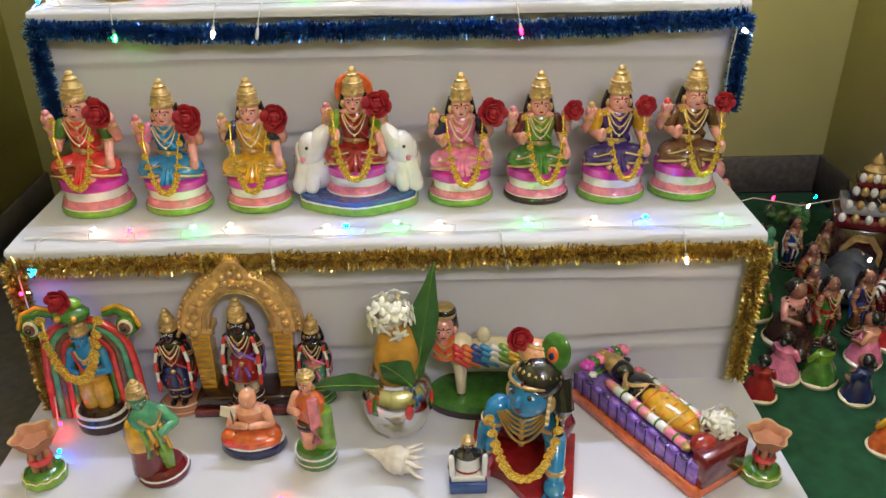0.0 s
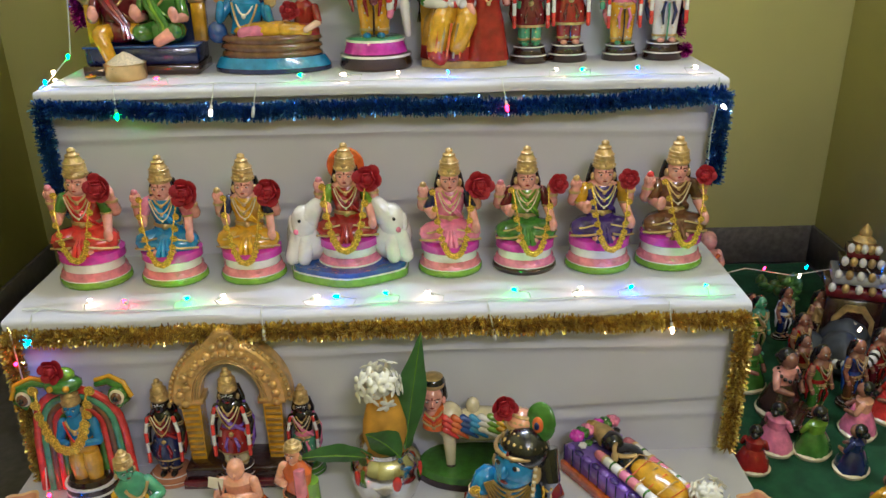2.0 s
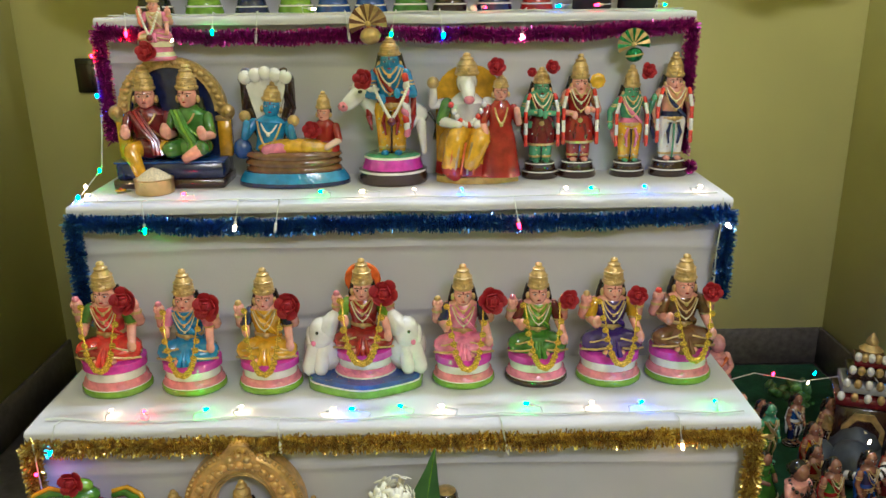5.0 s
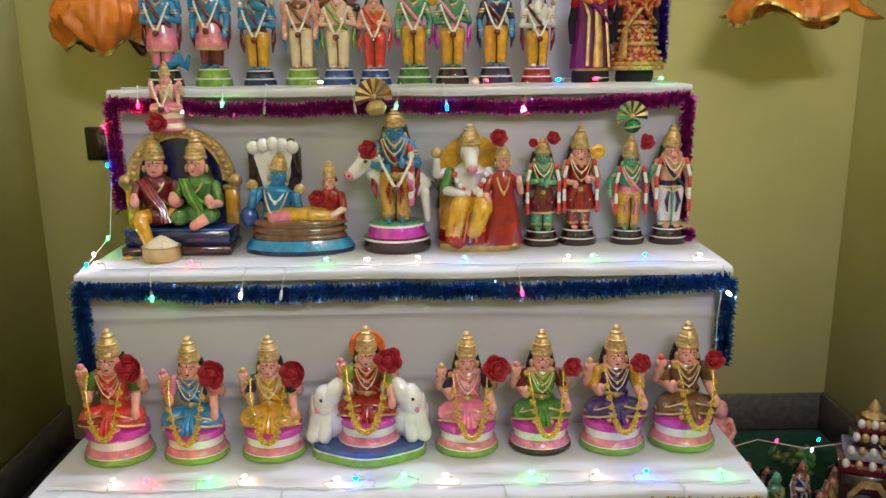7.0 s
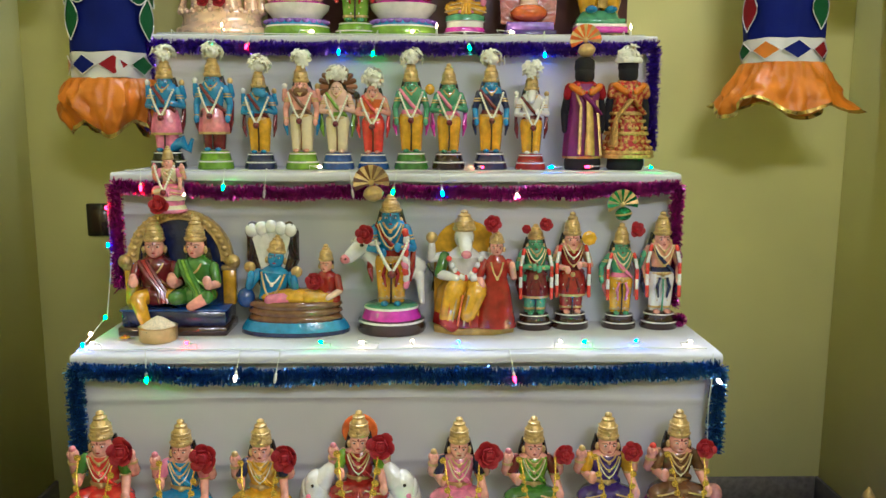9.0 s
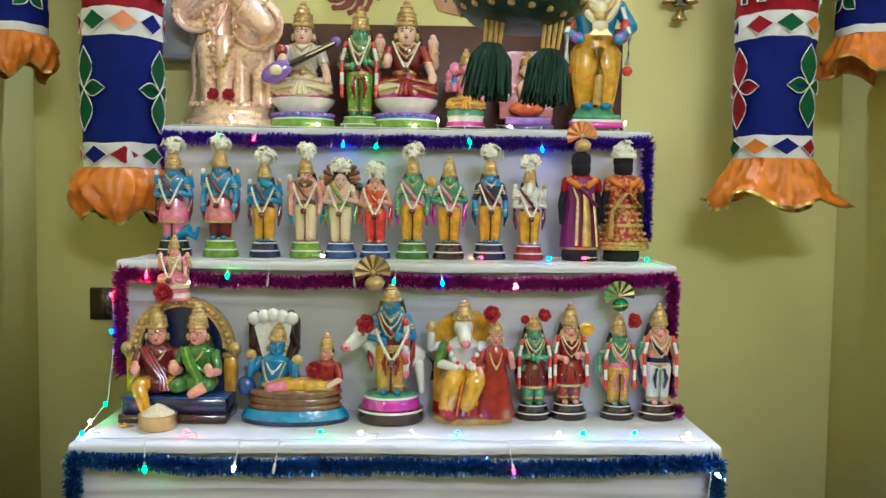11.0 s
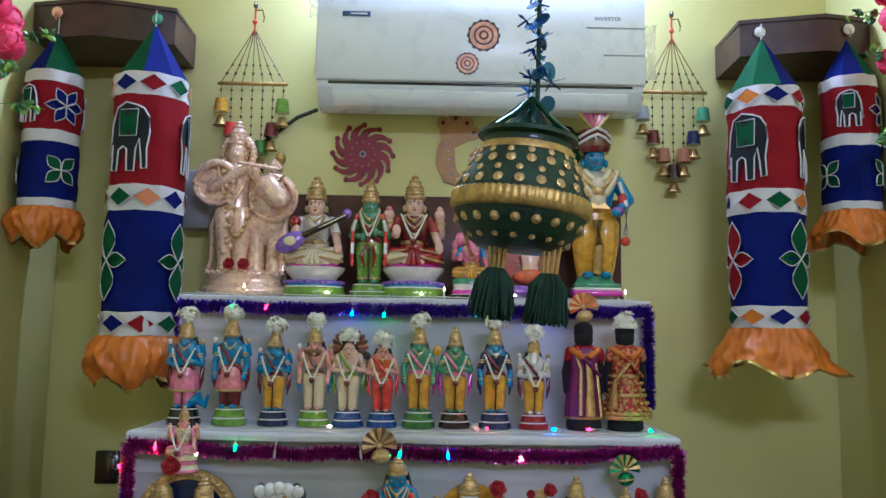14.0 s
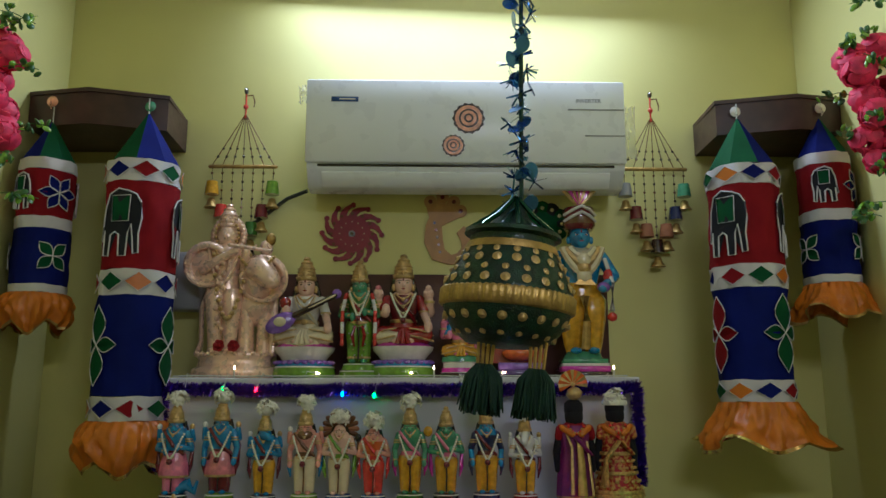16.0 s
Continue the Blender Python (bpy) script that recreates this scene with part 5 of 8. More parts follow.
bead_loop(0.017, 0.765, 1.314 + 0.225, 0.034, 0.07, JASMINE, 0.003, 30, "thin string of white buds on the maroon goddess", tip=MAROON, depth=0.03)


def elephant_god():
    s = seated(PINK, YELLOW, PINK, SKY, bands=(DARK, MAGENTA, WHITE, SEAGREEN))
    s.tube([(0, -0.06, 0.76), (0.01, -0.13, 0.68), (0.03, -0.15, 0.58), (0.08, -0.16, 0.54)], [0.05, 0.045, 0.036, 0.026], PINK, 10)
    for k in (-1, 1):
        s.ball((k * 0.13, 0.01, 0.76), (0.07, 0.02, 0.085), PINK, 10, 6)
    return s


doll(elephant_god(), 0.215, place(0.172, 0.79, 4), "pink elephant-headed clay god on a striped base", "top row dolls")
s = Shape()
s.box(-0.3, 0.3, -0.2, 0.2, 0.0, 0.09, VIOLET)
s.box(-0.27, 0.27, -0.18, 0.18, 0.09, 0.18, PURPLE)
s.prism([(-0.32, 0.18), (0.32, 0.18), (0.36, 0.95), (0.2, 1.0), (-0.2, 1.0), (-0.36, 0.95)], 0.06, 0.12, RED)
s.ball((0, -0.02, 0.3), (0.22, 0.14, 0.1), ORANGE)
s.lathe([(0.12, 0), (0.1, 0.15), (0.13, 0.28), (0.05, 0.36)], FAIR, (0, 0, 0.3), sy=0.7)
head(s, 0, -0.01, 0.76, 0.09, FAIR, BLACK, GOLD, 0.18)
doll(s, 0.215, place(0.333, 0.80, 4), "clay figure before a red backdrop on a violet base", "top row dolls")

s = Shape()
s.box(-0.125, 0.125, -0.09, 0.09, 0, 0.03, DARK)
s.box(-0.12, 0.12, -0.085, 0.085, 0.03, 0.06, MAGENTA)
s.box(-0.115, 0.115, -0.08, 0.08, 0.06, 0.075, WHITE)
s.box(-0.11, 0.11, -0.075, 0.075, 0.075, 0.1, SEAGREEN)
s.lathe([(0.105, 0), (0.085, 0.04)], SEAGREEN, (0, 0, 0.1), sy=0.7)
for k in (-1, 1):
    s.lathe([(0.035, 0), (0.05, 0.06), (0.07, 0.2), (0.075, 0.3), (0.05, 0.34)], YELLOW, (k * 0.05, 0, 0.13), sy=0.9, wave=0.05, lobes=7)
    s.ball((k * 0.045, -0.06, 0.145), (0.03, 0.045, 0.02), SKY, 8, 5)
    s.limb((k * 0.105, 0, 0.68), (k * 0.17, -0.01, 0.56), 0.036, 0.032, SKY)
    s.limb((k * 0.17, -0.01, 0.56), (k * 0.09, -0.09, 0.48), 0.03, 0.024, SKY)
    s.ball((k * 0.10, -0.08, 0.49), (0.036, 0.03, 0.03), PURPLE, 8, 5)
    s.tube([(k * 0.12, -0.03, 0.66), (k * 0.15, -0.06, 0.52), (k * 0.145, -0.05, 0.36)], 0.018, WHITE, 8, 0.6)
    s.ball((k * 0.145, -0.05, 0.33), 0.026, SCARLET, 8, 6)
    s.ball((k * 0.13, -0.05, 0.56), (0.025, 0.02, 0.04), SCARLET, 8, 6)
s.tube([(0, -0.09, 0.44), (0.005, -0.1, 0.3), (0, -0.08, 0.15)], [0.03, 0.02, 0.025], BRASS, 6, 0.5)
s.lathe([(0.1, 0), (0.085, 0.08), (0.11, 0.2), (0.115, 0.24), (0.04, 0.29)], [YELLOW, SKY, SKY, CREAM], (0, 0, 0.44), sy=0.7)
for i, (w, d) in enumerate(((0.06, 0.06), (0.085, 0.1), (0.10, 0.15))):
    necklace(s, 0, -0.085, 0.715, w, d, 0.030, CREAM if i != 1 else GOLD, 17)
s.prism([(-0.055, 0.5), (0.055, 0.5), (0.03, 0.53), (-0.03, 0.53)], -0.115, -0.1, ARCHGOLD)
head(s, 0, -0.01, 0.785, 0.064, SKY, BLACK, BLACK)
s.lathe([(0.07, 0), (0.085, 0.03), (0.08, 0.07), (0.085, 0.1), (0.075, 0.13), (0.04, 0.14)], [MAROON, BROWN, MAROON, MAROON], (0, 0, 0.825), seg=18)
for d in (0.0, 0.035):
    s.tube([(-0.08, -0.03, 0.91 - d), (-0.04, -0.085, 0.93 - d), (0, -0.09, 0.95 - d), (0.04, -0.085, 0.93 - d), (0.08, -0.03, 0.91 - d)], 0.009, WHITE, 6)
for i in range(9):
    a = radians(35 + 110 * i / 8)
    s.limb((0, -0.03, 0.955), (0.105 * math.cos(a), -0.03, 0.955 + 0.19 * math.sin(a)), 0.009, 0.014, MAGENTA if i % 2 else GOLD, 5)
doll(s, 0.497, place(0.512, 0.815, 4) @ Matrix.Diagonal((1.1, 1.1, 1.0, 1.0)), "tall blue clay god with a maroon turban and yellow dhoti", "top row dolls")

# ---- lowest tier ----
s = Shape()
s.lathe([(0.165, 0), (0.17, 0.03), (0.16, 0.12), (0.13, 0.17)], [DARK, DARK, DARK], (0.03, -0.05, 0), sy=0.8, seg=20)
for z in (0.06, 0.12):
    s.lathe([(0.168, 0), (0.17, 0.008), (0.166, 0.016)], WHITE, (0.03, -0.05, z), sy=0.8, seg=20)
for r, mat in ((0.275, SCARLET), (0.228, SEAGREEN), (0.19, BROWN), (0.152, SCARLET), (0.118, GREEN)):
    pts = [(r * 1.12, 0.0, 0.02), (r * 1.05, 0.02, 0.4)] + [(r * math.cos(a), 0.03, 0.5 + 0.30 * (r / 0.3) * math.sin(a)) for a in [math.pi * i / 12 for i in range(13)]] + [(-r * 1.05, 0.02, 0.4), (-r * 1.12, 0.0, 0.02)]
    s.tube(pts, 0.026, mat, 8)
s.prism([(-0.24, 0.04), (0.24, 0.04), (0.24, 0.5), (0.16, 0.72), (-0.16, 0.72), (-0.24, 0.5)], 0.05, 0.08, MAROON)
for k in (-1, 1):
    s.tube([(k * 0.15, 0.04, 0.80), (k * 0.24, 0.03, 0.83), (k * 0.32, 0.01, 0.80), (k * 0.35, 0.0, 0.72), (k * 0.29, 0.0, 0.66)], [0.02, 0.028, 0.032, 0.03, 0.02], GREEN, 8)
    s.tube([(k * 0.15, 0.045, 0.83), (k * 0.25, 0.035, 0.865), (k * 0.34, 0.01, 0.83), (k * 0.38, 0.0, 0.73)], 0.016, YELLOW, 8)
    for q, (rr, mat) in enumerate(((0.068, GREEN), (0.054, CREAM), (0.040, BROWN), (0.02, BLACK))):
        s.ball((k * 0.295, -0.01 - 0.012 * q, 0.74), (rr * 0.9, 0.02, rr * 1.05), mat, 12, 7)
    s.lathe([(0.05, 0), (0.06, 0.12), (0.05, 0.2)], YELLOW, (0.03 + k * 0.045, -0.06, 0.17))
    s.limb((0.02 + k * 0.095, -0.03, 0.57), (0.02 + k * 0.125, -0.06, 0.44), 0.032, 0.028, SKY)
    s.limb((0.02 + k * 0.125, -0.06, 0.44), (0.02 + k * 0.05, -0.13, 0.47), 0.028, 0.022, SKY)
s.lathe([(0.085, 0), (0.075, 0.1), (0.095, 0.2), (0.04, 0.28)], [YELLOW, SKY, SKY], (0.02, -0.03, 0.36), sy=0.7)
necklace(s, 0.02, -0.09, 0.60, 0.06, 0.06, 0.014, GOLD)
necklace(s, 0.02, -0.095, 0.60, 0.07, 0.14, 0.012, SCARLET)
head(s, 0.01, -0.04, 0.68, 0.062, SKY, BLACK, GOLD, 0.13)
s.ball((-0.01, -0.04, 0.86), (0.12, 0.09, 0.06), GREEN)
s.ball((-0.01, -0.03, 0.92), (0.08, 0.06, 0.05), LIME)
for k in (-1, 1):
    s.ball((k * 0.05 - 0.01, -0.12, 0.87), 0.022, YELLOW, 8, 6)
doll(s, 0.268, pose(-0.520, -0.055, 0.001), "blue clay god under red and green striped serpent arch")
rose(-0.528, -0.085, 0.268, 0.0195)
bead_loop(-0.512, -0.095, 0.238, 0.042, 0.10, COIN, 0.009, 24, "gold coin garland hung on the serpent god", True, depth=0.02)

s = standing(BLACK, NAVY, MAROON, RED, (TERRACOTTA, TERRACOTTA, TERRACOTTA), "down", base_r=0.20, base_h=0.09, skirt=NAVY, sleeve=BLACK)
doll(s, 0.215, pose(-0.383, -0.025, 0.001), "small black-faced clay god in maroon and navy", "black-faced dolls")
s = standing(BLACK, SEAGREEN, BLACK, PINK, (GREEN, GREEN, GREEN), "down", base_r=0.18, base_h=0.09)
doll(s, 0.19, pose(-0.138, -0.015, 0.001), "small black-faced clay goddess with gold crown", "black-faced dolls")

# shrine with gold arch
s = Shape()
s.box(-0.33, 0.33, -0.12, 0.16, 0, 0.055, MAROON)
s.box(-0.31, 0.31, -0.10, 0.15, 0.055, 0.14, DARK)
s.box(-0.12, 0.12, -0.2, -0.09, 0, 0.1, DARK)
for k in (-1, 1):
    s.prism([(k * 0.20, 0.14), (k * 0.29, 0.14), (k * 0.31, 0.58), (k * 0.19, 0.58)], 0.0, 0.12, YELLOW)
    s.box(k * 0.25 - 0.085, k * 0.25 + 0.085, -0.012, 0.125, 0.55, 0.59, ARCHGOLD)
    for i in range(9):
        s.box(k * 0.25 - 0.045, k * 0.25 + 0.045, -0.01, 0.0, 0.17 + 0.042 * i, 0.185 + 0.042 * i, BRASS)
# broad carved arch, its face stepping back towards the opening
span = [math.pi * (i / 30) for i in range(31)]
rings = ((0.185, 0.25, 0.05), (0.185, 0.25, 0.0), (0.225, 0.29, -0.004), (0.23, 0.295, -0.024), (0.335, 0.385, -0.024), (0.35, 0.40, -0.004), (0.375, 0.42, 0.0), (0.375, 0.42, 0.1), (0.185, 0.25, 0.1))
v, f = [], []
for a in span:
    for rx, rz, y in rings:
        v.append((rx * math.cos(a), y, 0.575 + rz * math.sin(a) * (1 + 0.04 * math.sin(a) ** 6)))
m = len(rings)
for i in range(30):
    for j in range(m):
        f.append((i * m + j, i * m + (j + 1) % m, (i + 1) * m + (j + 1) % m, (i + 1) * m + j))
f += [tuple(range(m)), tuple(range(30 * m + m - 1, 30 * m - 1, -1))]
s.add(v, f, ARCHGOLD)
rng = random.Random(12)
for i in range(37):
    a = math.pi * i / 36
    s.ball((0.362 * math.cos(a), -0.008, 0.575 + 0.41 * math.sin(a)), 0.013, GOLD, 6, 4)
    if i % 2 == 0:
        q = rng.uniform(-0.02, 0.02)
        s.ball(((0.283 + q) * math.cos(a), -0.03, 0.575 + (0.342 + q) * math.sin(a)), (0.03, 0.016, 0.026), ARCHGOLD, 8, 5)
        s.ball(((0.283 - q) * math.cos(a + 0.05), -0.04, 0.575 + (0.342 - q) * math.sin(a + 0.05)), 0.011, GOLD, 6, 4)
for rx in (0.2, 0.215):
    s.tube([(rx * math.cos(a), -0.006, 0.575 + (rx + 0.065) * math.sin(a)) for a in span], 0.007, GOLD, 6)
s.prism([(-0.09, 0.92), (0.09, 0.92), (0.11, 0.99), (0.05, 1.05), (0.0, 1.06), (-0.05, 1.05), (-0.11, 0.99)], -0.03, 0.09, ARCHGOLD)
for q in (-0.05, 0.0, 0.05):
    s.ball((q, -0.035, 0.985 - abs(q) * 0.4), 0.024, GOLD, 8, 5)
keep = s.m
s.m = Matrix.Translation((0.01, -0.06, 0.08)) @ Matrix.Diagonal((0.78, 0.78, 0.78, 1))
inner = standing(BLACK, CREAM, MAROON, PURPLE, (DARK, DARK, DARK), "down", base_r=0.15, base_h=0.1, skirt=RED, sleeve=BLACK)
s.add(inner.v, [], BLACK)
o = len(s.v) - len(inner.v)
for f, mi in zip(inner.f, inner.mi):
    s.f.append(tuple(o + i for i in f))
    s.mi.append(s.slot(inner.mats[mi]))
s.m = keep
doll(s, 0.288, pose(-0.258, -0.03, 0.001), "black clay god in a shrine with carved gold arch")

# parrot lady, seated sages, cow goddess
s = Shape()
s.lathe([(0.21, 0), (0.22, 0.03), (0.18, 0.09), (0.16, 0.12)], MAROON, (0.03, 0, 0), sy=0.9, seg=20)
s.lathe([(0.212, 0), (0.212, 0.012)], WHITE, (0.03, 0, 0.05), sy=0.9, seg=20)
s.lathe([(0.15, 0), (0.14, 0.2), (0.15, 0.26), (0.16, 0.40), (0.13, 0.5)], [MAROON, MAROON, YELLOW, YELLOW], (-0.06, 0.02, 0.1), sy=0.8)
s.limb((0.06, -0.08, 0.12), (0.04, -0.09, 0.30), 0.05, 0.06, LIME)
for q in range(4):
    s.tube([(-0.12 + 0.05 * q, -0.13, 0.60), (-0.10 + 0.05 * q, -0.15, 0.48), (-0.11 + 0.06 * q, -0.15, 0.34)], 0.018, YELLOW if q % 2 else LIME, 7)
s.lathe([(0.13, 0), (0.12, 0.1), (0.14, 0.2), (0.05, 0.3)], SEAGREEN, (-0.03, -0.02, 0.48), sy=0.75)
s.limb((0.08, -0.05, 0.68), (0.15, -0.12, 0.56), 0.05, 0.045, SEAGREEN)
s.limb((0.15, -0.12, 0.56), (0.02, -0.17, 0.54), 0.045, 0.035, SEAGREEN)
necklace(s, -0.02, -0.12, 0.70, 0.09, 0.1, 0.022, GOLD)
head(s, -0.06, -0.01, 0.82, 0.08, SEAGREEN, LIME, GOLD, 0.15)
doll(s, 0.196, pose(-0.376, -0.20, 0.001, 0, 0, 40), "green clay attendant in a yellow and maroon robe")

s = Shape()
s.lathe([(0.42, 0), (0.44, 0.04), (0.42, 0.15), (0.40, 0.16)], [NAVY, NAVY, WHITE], sy=0.7, seg=24)
s.ball((0, -0.02, 0.25), (0.38, 0.26, 0.13), ORANGE, 18, 8)
for k in (-1, 1):
    s.limb((k * 0.2, -0.05, 0.26), (k * 0.3, -0.1, 0.25), 0.13, 0.12, ORANGE)
    s.limb((k * 0.3, -0.13, 0.22), (0, -0.22, 0.2), 0.1, 0.07, SCARLET if k < 0 else ORANGE)
    s.limb((k * 0.2, 0, 0.62), (k * 0.27, -0.06, 0.42), 0.07, 0.065, PEACH)
    s.limb((k * 0.27, -0.06, 0.42), (k * 0.03, -0.2, 0.5), 0.06, 0.05, PEACH)
s.lathe([(0.2, 0), (0.17, 0.15), (0.21, 0.32), (0.07, 0.42)], PEACH, (0, 0.02, 0.3), sy=0.7)
s.ball((0, -0.02, 0.82), (0.12, 0.125, 0.155), PEACH, 14, 8)
s.ball((0, -0.14, 0.8), (0.02, 0.03, 0.04), PEACH, 6, 4)
s.limb((-0.18, -0.15, 0.2), (-0.22, -0.1, 0.78), 0.015, 0.015, BROWN, 6)
s.prism([(-0.36, 0.62), (-0.18, 0.56), (-0.14, 0.74), (-0.33, 0.78)], -0.12, -0.105, CREAM)
doll(s, 0.128, pose(-0.233, -0.14, 0.001, 0, 0, 0), "orange-robed clay sage seated with folded hands", "sages")
s = Shape()
s.lathe([(0.19, 0), (0.2, 0.03), (0.185, 0.13), (0.17, 0.17)], GREEN, sy=0.95, seg=20)
for z in (0.05, 0.12):
    s.lathe([(0.198, 0), (0.198, 0.012)], WHITE, (0, 0, z), sy=0.95, seg=20)
s.lathe([(0.12, 0), (0.11, 0.2), (0.1, 0.4)], LIME, (0.06, 0.05, 0.16), sy=0.8)
s.lathe([(0.07, 0), (0.085, 0.15), (0.11, 0.3)], PEACH, (-0.03, -0.04, 0.16), sy=0.9)
s.lathe([(0.13, 0), (0.12, 0.12), (0.14, 0.24), (0.05, 0.34)], ORANGE, (-0.01, 0, 0.44), sy=0.8)
s.ball((-0.02, -0.06, 0.43), (0.11, 0.09, 0.06), DARK)
s.tube([(0.08, -0.08, 0.76), (0.1, -0.1, 0.5), (0.09, -0.08, 0.28)], [0.05, 0.065, 0.05], ROSE, 8, 0.6)
s.limb((-0.13, -0.03, 0.70), (-0.17, -0.08, 0.55), 0.045, 0.04, PEACH)
s.limb((-0.17, -0.08, 0.55), (-0.04, -0.15, 0.62), 0.04, 0.035, PEACH)
head(s, -0.02, -0.02, 0.86, 0.085, PEACH, BLACK, GOLD, 0.09)
doll(s, 0.185, pose(-0.123, -0.175, 0.001, 0, 0, -30), "orange clay sage standing on a green base", "sages")

s = Shape()
oval = [(0.5 * math.cos(a), 0.3 * math.sin(a)) for a in [2 * math.pi * i / 28 for i in range(28)]]
s.slab(oval, 0, 0.06, DARK)
s.lathe([(0.49, 0), (0.46, 0.05), (0.3, 0.07)], GREEN, (0, 0, 0.06), sy=0.6, seg=28)
s.ball((0.08, 0.0, 0.48), (0.33, 0.15, 0.15), CREAM, 16, 8)
s.ball((-0.2, -0.01, 0.53), (0.13, 0.13, 0.17), CREAM, 14, 8)
for q in (-1, 1):
    s.limb((-0.2, q * 0.08, 0.42), (-0.19, q * 0.08, 0.12), 0.06, 0.04, CREAM)
    s.limb((0.3, q * 0.08, 0.42), (0.33, q * 0.08, 0.12), 0.07, 0.04, CREAM)
    s.ball((-0.19, q * 0.08 - 0.01, 0.12), (0.045, 0.05, 0.03), DARK, 8, 5)
s.tube([(0.4, 0, 0.52), (0.47, -0.01, 0.4), (0.45, -0.02, 0.2)], [0.03, 0.02, 0.03], DARK, 6)
s.ball((0.0, 0, 0.66), (0.06, 0.06, 0.08), CREAM)
s.lathe([(0.12, 0), (0.10, 0.12), (0.06, 0.2)], ORANGE, (-0.31, -0.03, 0.5), sy=0.9)
head(s, -0.34, -0.06, 0.79, 0.105, SKIN, BLACK, BLACK)
s.tube([(-0.27, 0.02, 0.86), (-0.25, 0.03, 0.74), (-0.26, 0.02, 0.62)], [0.05, 0.045, 0.02], BLACK, 8)
s.lathe([(0.095, 0), (0.105, 0.04), (0.085, 0.08), (0.03, 0.1)], [GOLD, BLACK, GOLD], (-0.33, -0.02, 0.89))
for i, mat in enumerate((SCARLET, ORANGE, BLUE, SKY, WHITE, LIME, YELLOW)):
    for q in range(3):
        s.limb((-0.24 + 0.075 * i, -0.12 - 0.012 * q, 0.63 - 0.05 * q), (-0.13 + 0.082 * i, -0.14 - 0.008 * q, 0.56 - 0.055 * q), 0.03, 0.012, mat, 8)
for q in range(4):
    necklace(s, -0.33, -0.13 + 0.004 * q, 0.69 - 0.03 * q, 0.075 + 0.008 * q, 0.05, 0.014, (GOLD, SCARLET, ORANGE, GOLD)[q])
doll(s, 0.212, pose(0.168, -0.03, 0.001, 0, 0, 0), "clay wish-cow with a woman's crowned head and rainbow wing")

# blue crawling child god
s = Shape()
s.slab([(-0.3, 0.2), (-0.27, -0.14), (-0.08, -0.2), (0.06, -0.34), (0.3, -0.3), (0.28, 0.2)], 0, 0.05, RED)
s.limb((-0.1, 0.12, 0.17), (0.16, 0.14, 0.17), 0.13, 0.13, MAROON)
s.limb((0.02, 0.08, 0.24), (0.02, -0.06, 0.40), 0.15, 0.14, SKY)
for k, hx, hy in ((-1, -0.2, -0.12), (1, 0.2, -0.24)):
    s.limb((k * 0.12, -0.08, 0.42), (k * 0.18, -0.1, 0.26), 0.07, 0.06, SKY)
    s.limb((k * 0.18, -0.1, 0.26), (hx, hy, 0.1), 0.06, 0.045, SKY)
    s.ball((hx, hy - 0.03, 0.08), (0.06, 0.08, 0.035), PINK if k < 0 else SKY, 10, 6)
    s.lathe([(0.056, -0.012), (0.058, 0), (0.056, 0.012)], GOLD, (hx * 0.97, hy * 0.88, 0.145), seg=12)
    s.lathe([(0.072, -0.01), (0.074, 0), (0.072, 0.01)], GOLD, (k * 0.15, -0.09, 0.34), seg=12)
    for i in range(4):
        s.ball((hx - 0.045 + 0.03 * i, hy - 0.11, 0.07), (0.015, 0.04, 0.015), PINK if k < 0 else SKY, 6, 4)
s.limb((0.03, -0.08, 0.42), (0.05, -0.12, 0.52), 0.075, 0.07, SKY)
s.m = Matrix.Translation((0.05, -0.14, 0.60)) @ Euler((radians(-14), 0, radians(-24))).to_matrix().to_4x4() @ Matrix.Scale(1.08, 4)
s.ball((0, -0.01, 0), (0.108, 0.115, 0.135), SKY, 18, 10)
s.ball((0, -0.045, -0.065), (0.075, 0.07, 0.065), SKY, 14, 8)
s.ball((0, -0.128, -0.025), (0.018, 0.026, 0.034), SKY, 8, 6)
s.ball((0, -0.116, -0.075), (0.022, 0.012, 0.008), MAROON, 8, 5)
for k in (-1, 1):
    s.ball((k * 0.045, -0.108, 0.008), (0.024, 0.010, 0.010), WHITE, 10, 6)
    s.ball((k * 0.045, -0.117, 0.008), (0.013, 0.007, 0.013), BLACK, 8, 5)
    s.tube([(k * 0.016, -0.118, 0.034), (k * 0.045, -0.115, 0.044), (k * 0.08, -0.092, 0.032)], 0.005, BLACK, 6)
    s.ball((k * 0.112, -0.01, -0.035), (0.02, 0.026, 0.042), GOLD, 8, 6)
s.ball((0, -0.122, 0.06), (0.008, 0.008, 0.02), MAROON, 6, 5)
s.ball((0.02, 0.004, 0.068), (0.119, 0.118, 0.112), BLACK, 18, 10)
s.tube([(0.10, 0.06, 0.08), (0.145, 0.05, -0.06), (0.14, 0.06, -0.2)], [0.055, 0.055, 0.03], BLACK, 10)
s.tube([(0.118 * math.cos(a), 0.0 + 0.122 * math.sin(a), 0.072 + 0.02 * math.sin(a)) for a in [2 * math.pi * i / 24 for i in range(25)]], 0.010, GOLD, 7)
for i in range(22):
    a = math.pi * (1.02 + 0.96 * (i % 11) / 10)
    q = 0.105 if i < 11 else 0.078
    s.ball((0.015 + q * math.cos(a), 0.01 + q * math.sin(a), 0.105 if i < 11 else 0.138), (0.013, 0.012, 0.015), GOLD if i % 2 else BRASS, 7, 5)
